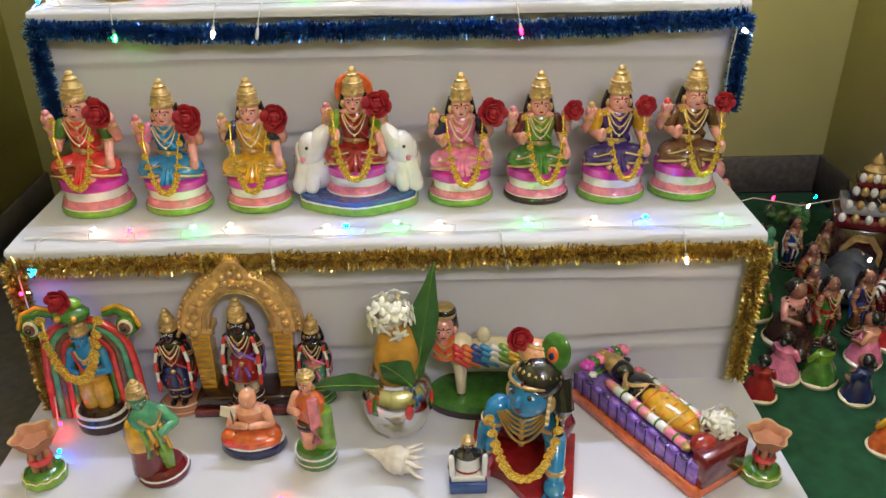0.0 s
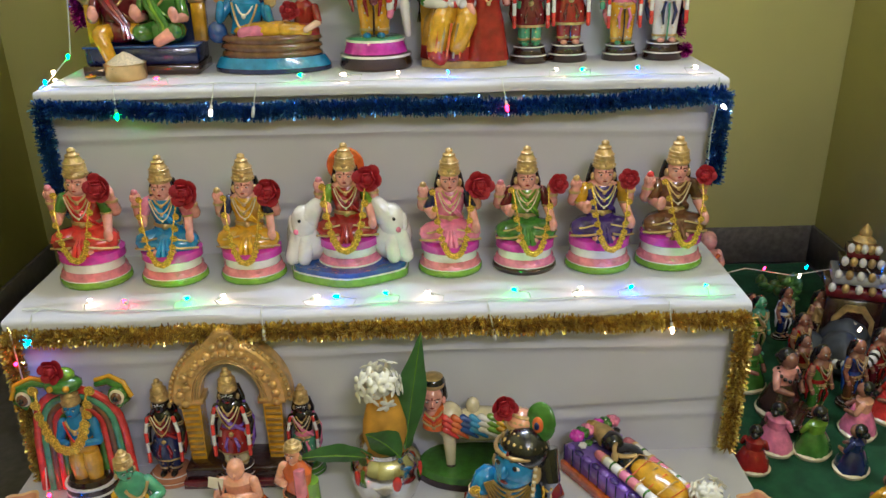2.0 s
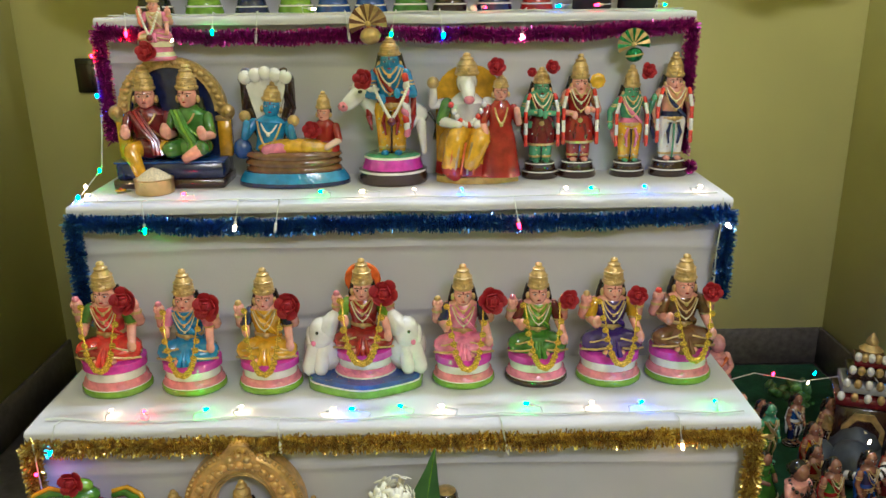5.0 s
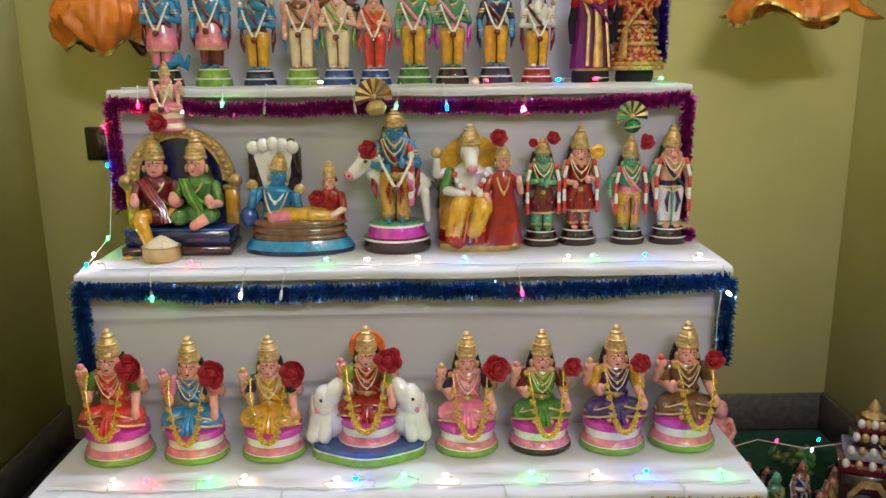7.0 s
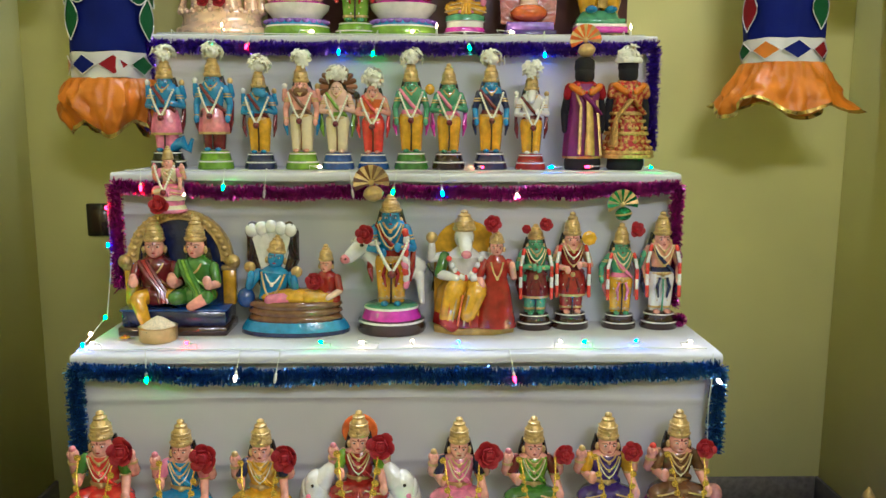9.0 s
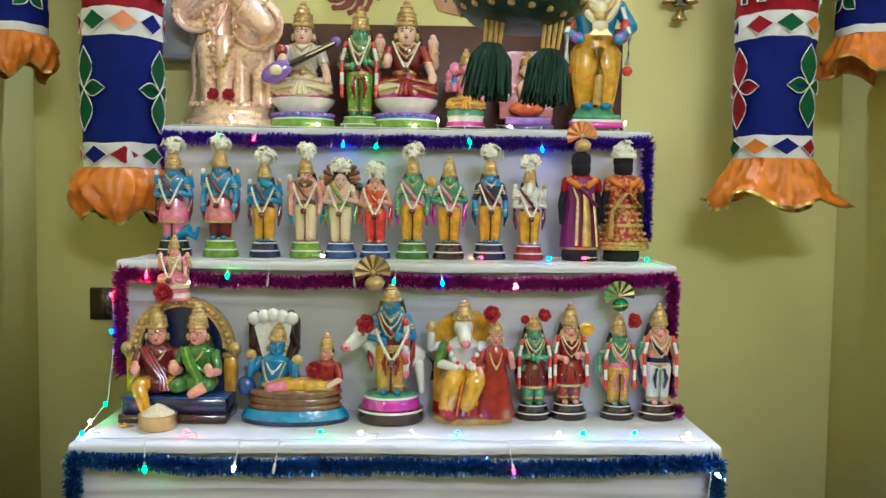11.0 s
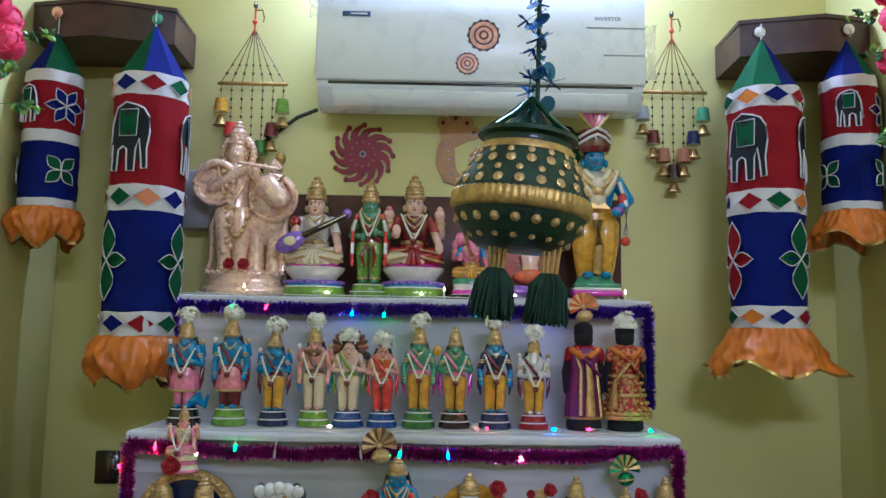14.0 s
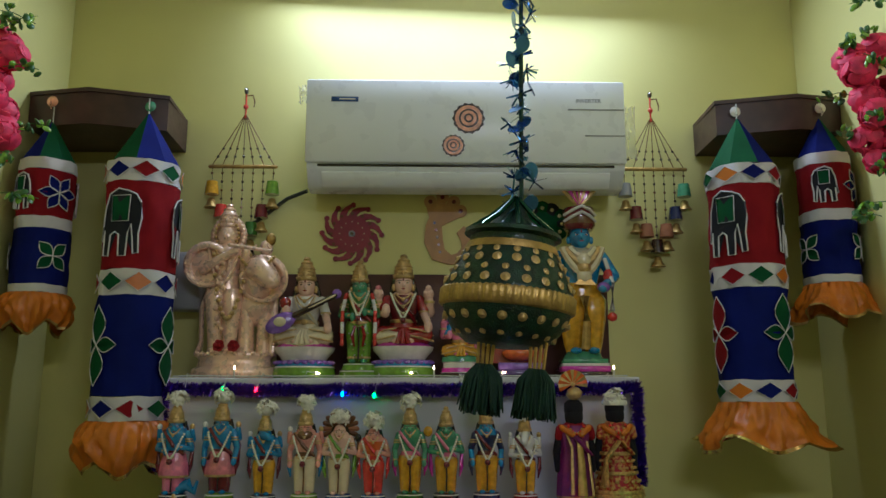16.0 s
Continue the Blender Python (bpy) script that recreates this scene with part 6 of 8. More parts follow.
for i in range(13):
    u = i / 12
    s.ball((0.125 - 0.02 * u, -0.055 + 0.02 * u, -0.11 + 0.18 * u), 0.012, GOLD if i % 2 else CREAM, 7, 5)
s.ball((-0.03, 0.03, 0.175), (0.075, 0.075, 0.062), PEACH, 14, 8)
for q in range(3):
    s.lathe([(0.078 - 0.008 * q, 0), (0.082 - 0.008 * q, 0.008), (0.078 - 0.008 * q, 0.016)], GOLD, (-0.03, 0.03, 0.145 + 0.03 * q), seg=16)
s.ball((0.075, 0.01, 0.215), (0.078, 0.022, 0.098), GREEN, 16, 9)
s.ball((0.072, -0.010, 0.205), (0.030, 0.010, 0.040), ORANGE, 10, 6)
s.ball((0.071, -0.018, 0.20), (0.015, 0.007, 0.02), NAVY, 8, 5)
s.m = Matrix.Identity(4)
for w2, d2, zz in ((0.09, 0.03, 0.47), (0.10, 0.06, 0.465), (0.11, 0.09, 0.46), (0.12, 0.12, 0.455), (0.13, 0.16, 0.45)):
    necklace(s, 0.01, -0.19, zz, w2, d2, 0.0125, BRASS if d2 > 0.04 else GOLD, 21)
doll(s, 0.30, pose(0.222, -0.19, 0.001, 0, 0, -14), "blue clay child god crawling on a red base")
rose(0.205, -0.215, 0.262, 0.019)
bead_loop(0.212, -0.262, 0.150, 0.050, 0.10, COIN, 0.0085, 26, "gold coin garland hung on the crawling child god", True, depth=0.02)

s = Shape()
s.box(-0.3, 0.3, -0.25, 0.25, 0, 0.22, BLUE)
s.box(-0.27, 0.27, -0.2, 0.25, 0.22, 0.34, WHITE)
s.lathe([(0.2, 0), (0.22, 0.1), (0.18, 0.3), (0.2, 0.36), (0.07, 0.44)], [RED, WHITE, BLACK, BLACK], (0, 0, 0.3), sy=0.8)
for k in (-1, 1):
    s.limb((k * 0.22, 0, 0.66), (k * 0.27, -0.06, 0.4), 0.07, 0.06, BLACK)
    s.limb((k * 0.27, -0.1, 0.66), (k * 0.25, -0.16, 0.34), 0.05, 0.05, WHITE)
head(s, 0, 0, 0.82, 0.11, BLACK, BLACK, GOLD, 0.13)
doll(s, 0.1, pose(0.127, -0.245, 0.001), "small black and white clay god on a blue block")

# reclining god on a purple snake bed
s = Shape()
s.box(-0.19, 0.19, -0.07, 0.07, 0, 0.028, ORANGE)
s.box(-0.186, 0.178, -0.064, 0.064, 0.028, 0.072, PURPLE)
for i in range(13):
    s.box(-0.183 + 0.028 * i, -0.181 + 0.028 * i, -0.0665, -0.064, 0.03, 0.074, NAVY, 0.0003)
    s.ball((-0.168 + 0.028 * i, -0.058, 0.074), (0.0125, 0.009, 0.006), VIOLET if i % 2 else PURPLE, 8, 5)
    s.ball((-0.168 + 0.028 * i, 0.058, 0.074), (0.0125, 0.009, 0.006), PURPLE, 8, 5)
s.ball((0.035, 0.01, 0.085), (0.085, 0.036, 0.026), YELLOW, 16, 8)
s.ball((-0.06, 0.01, 0.088), (0.04, 0.038, 0.024), BLACK)
s.ball((-0.105, 0.005, 0.100), (0.028, 0.025, 0.026), BLACK)
for q in range(6):
    s.tube([(-0.03 + 0.024 * q, -0.03, 0.092), (-0.03 + 0.026 * q, 0.01, 0.113), (-0.03 + 0.024 * q, 0.045, 0.092)], 0.0016, ORANGE if q % 2 else GOLD, 5)
s.lathe([(0.024, 0), (0.022, 0.02), (0.008, 0.05)], GOLD, (-0.12, 0.005, 0.1), rot=Matrix.Rotation(radians(-75), 4, "Y"))
necklace(s, -0.06, -0.015, 0.112, 0.03, 0.004, 0.008, GOLD, 9)
for q in range(2):
    for i in range(9):
        x0, y0 = -0.09 + 0.026 * i, -0.036 + q * 0.085 - 0.001 * i
        s.limb((x0 - 0.011, y0, 0.086), (x0 + 0.009, y0, 0.086), 0.0115, 0.0115, (ROSE, WHITE, WHITE, PINK)[i % 4], 10)
        s.limb((x0 + 0.010, y0, 0.086), (x0 + 0.013, y0, 0.086), 0.0122, 0.0122, GREEN if i % 2 else GOLD, 10)
for i in range(7):
    u = -1 + i / 3
    for j in range(7):
        a = 2 * math.pi * j / 6
        r2 = 0.009 if j < 6 else 0.0
        s.ball((-0.165 + 0.008 * abs(u) + r2 * math.cos(a), 0.052 * u + r2 * math.sin(a), 0.108 + 0.005 * (j == 6)), 0.0100, (MAGENTA, GREEN, PINK, BRASS, MAGENTA, GREEN, PINK)[i], 7, 4)
        s.ball((-0.139 + 0.6 * r2 * math.cos(a), 0.05 * u + 0.6 * r2 * math.sin(a), 0.092), 0.005, (WHITE, GREEN, BLACK, WHITE)[i % 4], 6, 4)
s.box(0.16, 0.194, -0.06, 0.06, 0.028, 0.105, MAROON)
s.ball((0.15, -0.02, 0.095), (0.026, 0.03, 0.022), RED)
bed = doll(s, 0.80, pose(0.452, -0.142, 0.001, 0, 0, -60), "clay god lying on a purple and orange serpent bed")
jasmine(0.533, -0.222, 0.088, 0.034, 77, "thick white jasmine cluster on the serpent bed", n=26)

# kalash pot with coconut, leaves and flowers
kal = root("kalash_pot", pose(0.014, -0.10, 0.001), "polished steel pot with red mark holding a coconut", "pot")
s = Shape()
s.lathe([(0.034, 0), (0.038, 0.004), (0.051, 0.020), (0.060, 0.046), (0.0625, 0.070), (0.059, 0.090), (0.050, 0.103), (0.044, 0.109), (0.043, 0.114), (0.048, 0.122), (0.049, 0.124), (0.046, 0.123), (0.038, 0.110)], STEEL, seg=36)
part("pot_body", s, kal)
for a in (-70, -140, -15):
    s = Shape()
    s.ball((0.0615 * math.cos(radians(a)), 0.0615 * math.sin(radians(a)), 0.075), (0.008, 0.003, 0.015), SCARLET, 8, 6, Matrix.Rotation(radians(a + 90), 4, "Z"))
    part("red_mark", s, kal, "red vermilion mark")
s = Shape()
s.lathe([(0.01, 0), (0.03, 0.02), (0.038, 0.05), (0.036, 0.075), (0.027, 0.112), (0.010, 0.142)], TURMERIC, (0, 0, 0.09), seg=18, wave=0.03, lobes=3)
thing("coconut", s, pose(0.014, -0.10, 0.001), "turmeric-smeared coconut standing in the steel pot", "coconut")


def leaf(m, length, width, label, curl=0.3):
    s = Shape()
    n, q = 12, 4
    v = []
    for i in range(n + 1):
        u = i / n
        w = width * math.sin(math.pi * u ** 0.8) * (1 - 0.1 * math.sin(9 * u)) + 0.0006
        for j in range(-q, q + 1):
            t = j / q
            v.append((w * t, -curl * length * u * u + abs(t) * w * 0.35 + 0.0015 * math.sin(25 * u + 3 * t), length * u))
    c = 2 * q + 1
    f = [(i * c + j, i * c + j + 1, (i + 1) * c + j + 1, (i + 1) * c + j) for i in range(n) for j in range(2 * q)]
    s.add(v, f, LEAF)
    s.add([(x, y + 0.0008, z) for x, y, z in v], [tuple(reversed(t)) for t in f], LEAF)
    s.tube([(0, -curl * length * (i / n) ** 2 - 0.0006, length * i / n) for i in range(n + 1)], 0.0009, LIME, 5)
    return thing("mango_leaf", s, m, label, "leaf", "leaves in the pot")


leaf(pose(0.046, -0.105, 0.095, -4, 9, 12), 0.235, 0.025, "upright dark green mango leaf in the steel pot", 0.05)
leaf(pose(0.0, -0.125, 0.105, 0, -72, 8), 0.15, 0.017, "dark green mango leaf drooping out of the pot", 0.25)
leaf(pose(0.042, -0.142, 0.118, -12, -38, 8), 0.085, 0.024, "broad green leaf folded over the pot rim", 0.5)
jasmine(0.012, -0.105, 0.235, 0.046, 5, "white jasmine cluster on top of the coconut", n=30)

# conch with long points
SHELL = surface("shell", (0.78, 0.70, 0.58), 0.35, 0, 0.12, 60, 0.6, 0.2, 4, None, (0.80, 0.76, 0.68))
conch = root("conch_shell", pose(0.015, -0.212, 0.024, 0, 8, -18), "cream spider conch shell lying on the white cloth", "shell")
s = Shape()
s.lathe([(0.002, -0.06), (0.006, -0.045), (0.012, -0.03), (0.024, -0.014), (0.0255, -0.008), (0.028, 0.0), (0.0245, 0.006), (0.025, 0.012), (0.019, 0.016), (0.018, 0.022), (0.012, 0.026), (0.011, 0.031), (0.006, 0.036), (0.001, 0.042)],
        SHELL, rot=Matrix.Rotation(radians(90), 4, "Y"), sy=0.8, seg=24, wave=0.04, lobes=5)
part("shell_body", s, conch)
for i in range(6):
    a = radians(20 + 28 * i)
    s = Shape()
    s.tube([(0.004 * i, 0.015 * math.cos(a), 0.016 * math.sin(a)), (0.014 + 0.006 * i, 0.032 * math.cos(a), 0.026 * math.sin(a)), (0.026 + 0.006 * i, 0.039 * math.cos(a), 0.031 * math.sin(a) + 0.004)], [0.005, 0.003, 0.0006], SHELL, 7)
    part("spine", s, conch)

# two clay stand lamps
def stand_lamp(x, y, k):
    lamp = root("clay_lamp", pose(x, y, 0.001), "terracotta oil lamp on a striped column stand", "lamp", "clay stand lamps")
    s = Shape()
    s.lathe([(0.034, 0), (0.036, 0.006), (0.03, 0.018), (0.02, 0.024)], [LIME, LIME, GREEN], seg=20, wave=0.03)
    s.tube([(0.033 * math.cos(u * 0.2618), 0.033 * math.sin(u * 0.2618), 0.0125 + 0.003 * (u % 2)) for u in range(25)], 0.0014, CREAM, 5)
    part("base", s, lamp, "green base with a cream zigzag", k)
    for i in range(6):
        a = 2 * math.pi * i / 6
        s = Shape()
        s.limb((0.012 * math.cos(a), 0.012 * math.sin(a), 0.02), (0.012 * math.cos(a), 0.012 * math.sin(a), 0.064), 0.006, 0.006, (TERRACOTTA, BROWN)[i % 2], 7)
        part("column", s, lamp, "", k)
    s = Shape()
    s.lathe([(0.018, 0), (0.02, 0.006), (0.018, 0.012)], SCARLET, (0, 0, 0.036), seg=14)
    part("collar", s, lamp, "red collar", k)
    s = Shape()
    s.lathe([(0.016, 0.062), (0.022, 0.07), (0.029, 0.084), (0.033, 0.092), (0.029, 0.09), (0.022, 0.078), (0.004, 0.076)], [TERRACOTTA, TERRACOTTA, TERRACOTTA, CLAYRIM, TERRACOTTA, TERRACOTTA], seg=40, wave=0.13, lobes=5)
    part("bowl", s, lamp, "five-cornered terracotta bowl", k)


CLAYRIM = surface("pale_clay", (0.50, 0.30, 0.13), 0.6, 0, 0.2, 60, 0.4)
stand_lamp(-0.565, -0.20, 1.0)
stand_lamp(0.605, -0.245, 0.96)

# ---- tinsel garlands on the step edges ----
def tinsel(k, mat, sag, left, right, label, r=0.02, n=17000):
    x0, x1, y0, z1 = STEPS[k]
    rng = random.Random(k)
    y, z = y0 - 0.02, z1 - 0.03
    path = [(x0 - 0.004, y, z - left + left * i / 14) for i in range(14)]
    for i in range(41):
        u = i / 40
        path.append((x0 - 0.004 + (x1 - x0 + 0.008) * u, y - 0.003, z + 0.004 - sag * math.sin(math.pi * u) * (1 + 0.35 * math.sin(3 * math.pi * u)) - 0.004 * math.sin(8 * math.pi * u) ** 2))
    path += [(x1 + 0.004, y, z - right * i / 14) for i in range(1, 15)]
    P = [Vector(p) for p in path]
    seglen = [(b - a).length for a, b in zip(P, P[1:])]
    total = sum(seglen)
    garland = root("tinsel_garland", Matrix.Identity(4), label, "garland", "tinsel on the steps")
    s = Shape()
    s.tube(path, 0.003, mat, 5)
    part("cord", s, garland)
    s = Shape()
    v, f = [], []
    for i in range(int(n * total / 1.6)):
        d = rng.random() * total
        j = 0
        while d > seglen[j]:
            d -= seglen[j]
            j += 1
        p = P[j].lerp(P[j + 1], d / seglen[j])
        ax = (P[j + 1] - P[j]).normalized()
        w = Vector((rng.gauss(0, 1), rng.gauss(0, 1), rng.gauss(0, 1)))
        w = (w - 0.65 * ax * w.dot(ax)).normalized()
        if (p + w * r).y > y0 + 0.006:
            w.y = -abs(w.y) * 0.6
        side = w.cross(Vector((rng.gauss(0, 1), rng.gauss(0, 1), rng.gauss(0, 1)))).normalized() * 0.0014
        L = r * rng.uniform(0.5, 1.0)
        tip = p + w * L + ax * rng.uniform(-0.004, 0.004)
        o = len(v)
        v += [p - side, p + side, tip + side * 0.9, tip - side * 0.9]
        f.append((o, o + 1, o + 2, o + 3))
    s.add(v, f, mat)
    tagged(part("fringe", s, garland), "fringe of finely cut foil", kind="stuff")
    return garland


tinsel(1, FOIL_GOLD, 0.0, 0.30, 0.27, "shiny gold tinsel garland along a white step edge", 0.021)
tinsel(2, FOIL_BLUE, 0.015, 0.20, 0.17, "metallic blue tinsel garland along a white step edge", 0.021)
tinsel(3, FOIL_MAGENTA, 0.016, 0.22, 0.26, "metallic magenta tinsel garland along a white step edge", 0.0195)
tinsel(4, FOIL_VIOLET, 0.006, 0.20, 0.24, "metallic violet tinsel garland along a white step edge", 0.0205)
s = Shape()
rng = random.Random(3)
v, f = [], []
for i in range(260):
    w = Vector((rng.gauss(0, 1), rng.gauss(0, 1), rng.gauss(0, 1))).normalized()
    sd = w.cross(Vector((rng.gauss(0, 1), rng.gauss(0, 1), 1))).normalized() * 0.0011
    o = len(v)
    v += [-sd, sd, w * 0.017 + sd, w * 0.017 - sd]
    f.append((o, o + 1, o + 2, o + 3))
s.add(v, f, FOIL_MAGENTA)
thing("tinsel_tuft", s, pose(0.632, 0.43, 0.662 + 0.018), "small magenta tinsel tuft on the white cloth", "tinsel")

for mat in (CLOTHRED, CLOTHBLUE, CLOTHGREEN):
    mat.node_tree.nodes["Principled BSDF"].inputs["Specular IOR Level"].default_value = 0.15
GREENFOIL = foil("green_foil", (0.0, 0.10, 0.045))

# ---- fairy lights ----
BULB = {"w": glow("bulb_warm", (1.0, 0.66, 0.34), 80), "g": glow("bulb_green", (0.004, 1.0, 0.06), 120), "b": glow("bulb_blue", (0.003, 0.16, 1.0), 150),
        "r": glow("bulb_red", (1.0, 0.005, 0.02), 100), "o": surface("bulb_clear", (0.6, 0.6, 0.6), 0.2, 0, 0.05, 20, 0)}


def light_string(k, pattern, label, dy=0.0):
    """A wire that wanders along a step's front edge, with a bulb hanging out at each lead."""
    x0, x1, y0, z1 = STEPS[k]
    st = root("string_light", Matrix.Identity(4), label, "string light", "fairy lights")
    rng = random.Random(40 + k)
    pts = []
    for i in range(81):
        u = i / 80
        x = x0 + 0.01 + (x1 - x0 - 0.02) * u
        pts.append((x, y0 + 0.012 + dy + 0.014 * noise.noise((x * 6, k, 3)), z1 + 0.0035 + 0.002 * noise.noise((x * 9, k, 5))))
    w = Shape()
    w.tube(pts, 0.0012, WIRE, 5)
    w.tube([(x, y + 0.003 * math.sin(40 * x), z + 0.001) for x, y, z in pts], 0.001, WIRE, 5)
    part("wire", w, st)
    n = len(pattern)
    for i, c in enumerate(pattern):
        p = Vector(pts[int((i + 0.5) / n * 80)])
        style = rng.random()
        if style < 0.5:
            q = p + Vector((rng.uniform(-0.01, 0.01), -0.045 + dy * 0, -0.022 - 0.02 * rng.random()))
            mid = p + Vector((0, -0.03, 0.006))
        else:
            q = p + Vector((rng.uniform(-0.02, 0.02), 0.012, 0.010))
            mid = p + Vector((rng.uniform(-0.01, 0.01), 0.0, 0.012))
        b = Shape()
        d = (q - mid).normalized()
        b.tube([p, mid, q], 0.0009, WIRE, 5)
        b.limb(q, q + d * 0.007, 0.0028, 0.0026, WIRE, 8)
        b.limb(q + d * 0.008, q + d * 0.016, 0.0034, 0.0024, BULB[c], 8)
        part("bulb", b, st)
    return st


light_string(4, "wgrwbgwgwbrw", "fairy light string with coloured bulbs on the top step")
light_string(3, "rwgowogbrwbrg", "fairy light string with coloured bulbs on the third step")
light_string(2, "wgrwogwwbrwgbw", "fairy light string with coloured bulbs on the second step")
light_string(1, "bwrgwowbgwogwbwg", "fairy light string with coloured bulbs on the first step")
# the string that runs down the side of the lowest riser and over the low tier
st = root("string_light", Matrix.Identity(4), "fairy light string hanging down beside the gold tinsel", "string light", "fairy lights")
w = Shape()
w.tube([(-0.61, -0.03, 0.31), (-0.606, -0.035, 0.2), (-0.60, -0.03, 0.1), (-0.59, -0.08, 0.006), (-0.6, -0.2, 0.005), (-0.55, -0.3, 0.005)], 0.0012, WIRE, 5)
part("wire", w, st)
for x, y, z, c in ((-0.605, -0.045, 0.26, "r"), (-0.585, -0.04, 0.215, "b"), (-0.58, -0.09, 0.02, "r"), (-0.555, -0.16, 0.02, "b"), (-0.6, -0.27, 0.012, "w"), (-0.17, -0.27, 0.006, "r"), (0.30, -0.29, 0.006, "w")):
    b = Shape()
    b.limb((x, y, z), (x + 0.004, y - 0.006, z + 0.002), 0.0032, 0.002, BULB[c], 8)
    part("bulb", b, st)

for pts, bulbs, word in (
        ([(-0.60, 0.462, 1.0), (-0.612, 0.455, 0.92), (-0.608, 0.452, 0.82), (-0.604, 0.40, 0.70), (-0.61, 0.30, 0.668), (-0.606, 0.245, 0.664)],
         ((-0.612, 0.447, 0.925, "r"), (-0.612, 0.444, 0.845, "b"), (-0.603, 0.385, 0.70, "g"), (-0.606, 0.315, 0.682, "w"), (-0.60, 0.262, 0.674, "b")), "magenta"),
        ([(0.634, 0.222, 0.664), (0.632, 0.212, 0.63), (0.628, 0.216, 0.56), (0.630, 0.218, 0.49)], ((0.640, 0.205, 0.615, "w"), (0.652, 0.24, 0.655, "b")), "blue")):
    st = root("string_light", Matrix.Identity(4), f"fairy light wire hanging down beside the {word} tinsel", "string light", "fairy lights")
    w = Shape()
    w.tube(pts, 0.0012, WIRE, 5)
    part("wire", w, st)
    for x, y, z, c in bulbs:
        b = Shape()
        b.limb((x, y, z), (x + 0.003, y - 0.007, z - 0.003), 0.0034, 0.0024, BULB[c], 8)
        part("bulb", b, st)

# ---- wall: air conditioner ----
ac = root("air_conditioner", pose(0.19, WALL_Y, 1.79), "white wall-mounted split air conditioner with stickers", "air conditioner")
s = Shape()
side = [(0, 0.07), (-0.1, 0.044), (-0.16, 0.048), (-0.192, 0.088), (-0.2, 0.095), (-0.2, 0.32), (-0.185, 0.345), (0, 0.35)]
n = len(side)
v = [(-0.44, y, z) for y, z in side] + [(0.44, y, z) for y, z in side]
s.add(v, [tuple(range(n)), tuple(range(2 * n - 1, n - 1, -1))] + [(i, n + i, n + (i + 1) % n, (i + 1) % n) for i in range(n)], ACWHITE)
part("body", s, ac)
s = Shape()
s.box(-0.444, 0.444, -0.212, -0.201, 0.106, 0.346, ACWHITE, 0.004)
part("front_panel", s, ac)
s = Shape()
s.m = Matrix.Translation((0, -0.178, 0.068)) @ Matrix.Rotation(radians(38), 4, "X")
s.box(-0.40, 0.40, -0.006, 0.002, -0.026, 0.022, ACWHITE, 0.002)
part("louvre", s, ac)
# black strip laid on the closed body, standing for shade in the slit
s = Shape()
s.box(-0.41, 0.41, -0.203, -0.192, 0.097, 0.1035, BLACK, 0.0005)
part("gap_shade", s, ac, "black strip for the shade in the slit above the louvre")
s = Shape()
s.box(-0.375, -0.300, -0.2145, -0.212, 0.280, 0.294, BLUE, 0.0005)
s.box(-0.353, -0.308, -0.2155, -0.2145, 0.285, 0.289, WHITE, 0.0003)
part("badge", s, ac, "small navy badge with a white bar")
for z, x0 in ((0.262, 0.285), (0.186, 0.33)):
    s = Shape()
    s.box(x0, 0.442, -0.2135, -0.212, z - 0.002, z + 0.002, GREY, 0.0003)
    part("trim_line", s, ac, "thin grey trim line")
cu = bpy.data.curves.new("lettering", "FONT")
cu.body, cu.size, cu.align_x, cu.align_y, cu.extrude = "INVERTER", 0.016, "CENTER", "CENTER", 0.0004
tmp = new("lettering", cu)
bpy.context.view_layer.update()
me = bpy.data.meshes.new_from_object(tmp.evaluated_get(bpy.context.evaluated_depsgraph_get()))
bpy.data.objects.remove(tmp)
me.materials.clear()
me.materials.append(GREY)
ob = new("lettering", me)
ob.parent, ob.matrix_basis = ac, pose(0.342, -0.2128, 0.287, 90, 0, 0)


def ring_sticker(x, z, r, teeth):
    s = Shape()
    rot = Matrix.Rotation(radians(90), 4, "X")
    for i, (q, mat) in enumerate(((1.0, DARK), (0.86, PEACH), (0.62, DARK), (0.5, PEACH), (0.3, DARK), (0.18, PEACH))):
        s.lathe([(r * q, 0), (r * q, 0.0008 + 0.0006 * i)], mat, (0, 0, 0), seg=28, rot=rot, wave=(0.05 if i == 0 else 0), lobes=14)
    return thing("round_sticker", s, pose(x, WALL_Y - 0.2125, z), "brown and cream concentric ring sticker on the white panel", "sticker", "ring stickers")


ring_sticker(0.196, 2.024, 0.044, 14)
ring_sticker(0.153, 1.945, 0.031, 12)
s = Shape()
s.tube([(-0.27, 0.90, 1.86), (-0.33, 0.915, 1.84), (-0.42, 0.92, 1.77), (-0.5, 0.92, 1.73), (-0.6, 0.92, 1.66)], 0.006, DARKWIRE, 8)
thing("ac_cable", s, Matrix.Identity(4), "black power cable running along the wall", "cable")
s = Shape()
s.box(-0.05, 0.045, -0.075, 0, -0.08, 0.085, GREY, 0.006)
s.box(-0.042, 0.038, -0.078, -0.075, -0.07, 0.075, GREY, 0.002)
thing("stabiliser_box", s, pose(-0.60, WALL_Y, 1.585), "grey plastic voltage stabiliser box on the wall", "box")
s = Shape()
s.box(-0.033, 0.033, -0.012, 0, -0.045, 0.045, BLACK, 0.003)
s.box(-0.022, 0.022, -0.016, -0.012, -0.03, 0.03, DARK, 0.002)
thing("switch_box", s, pose(-0.825, WALL_Y, 0.84), "black electrical switch box on the wall", "switch")
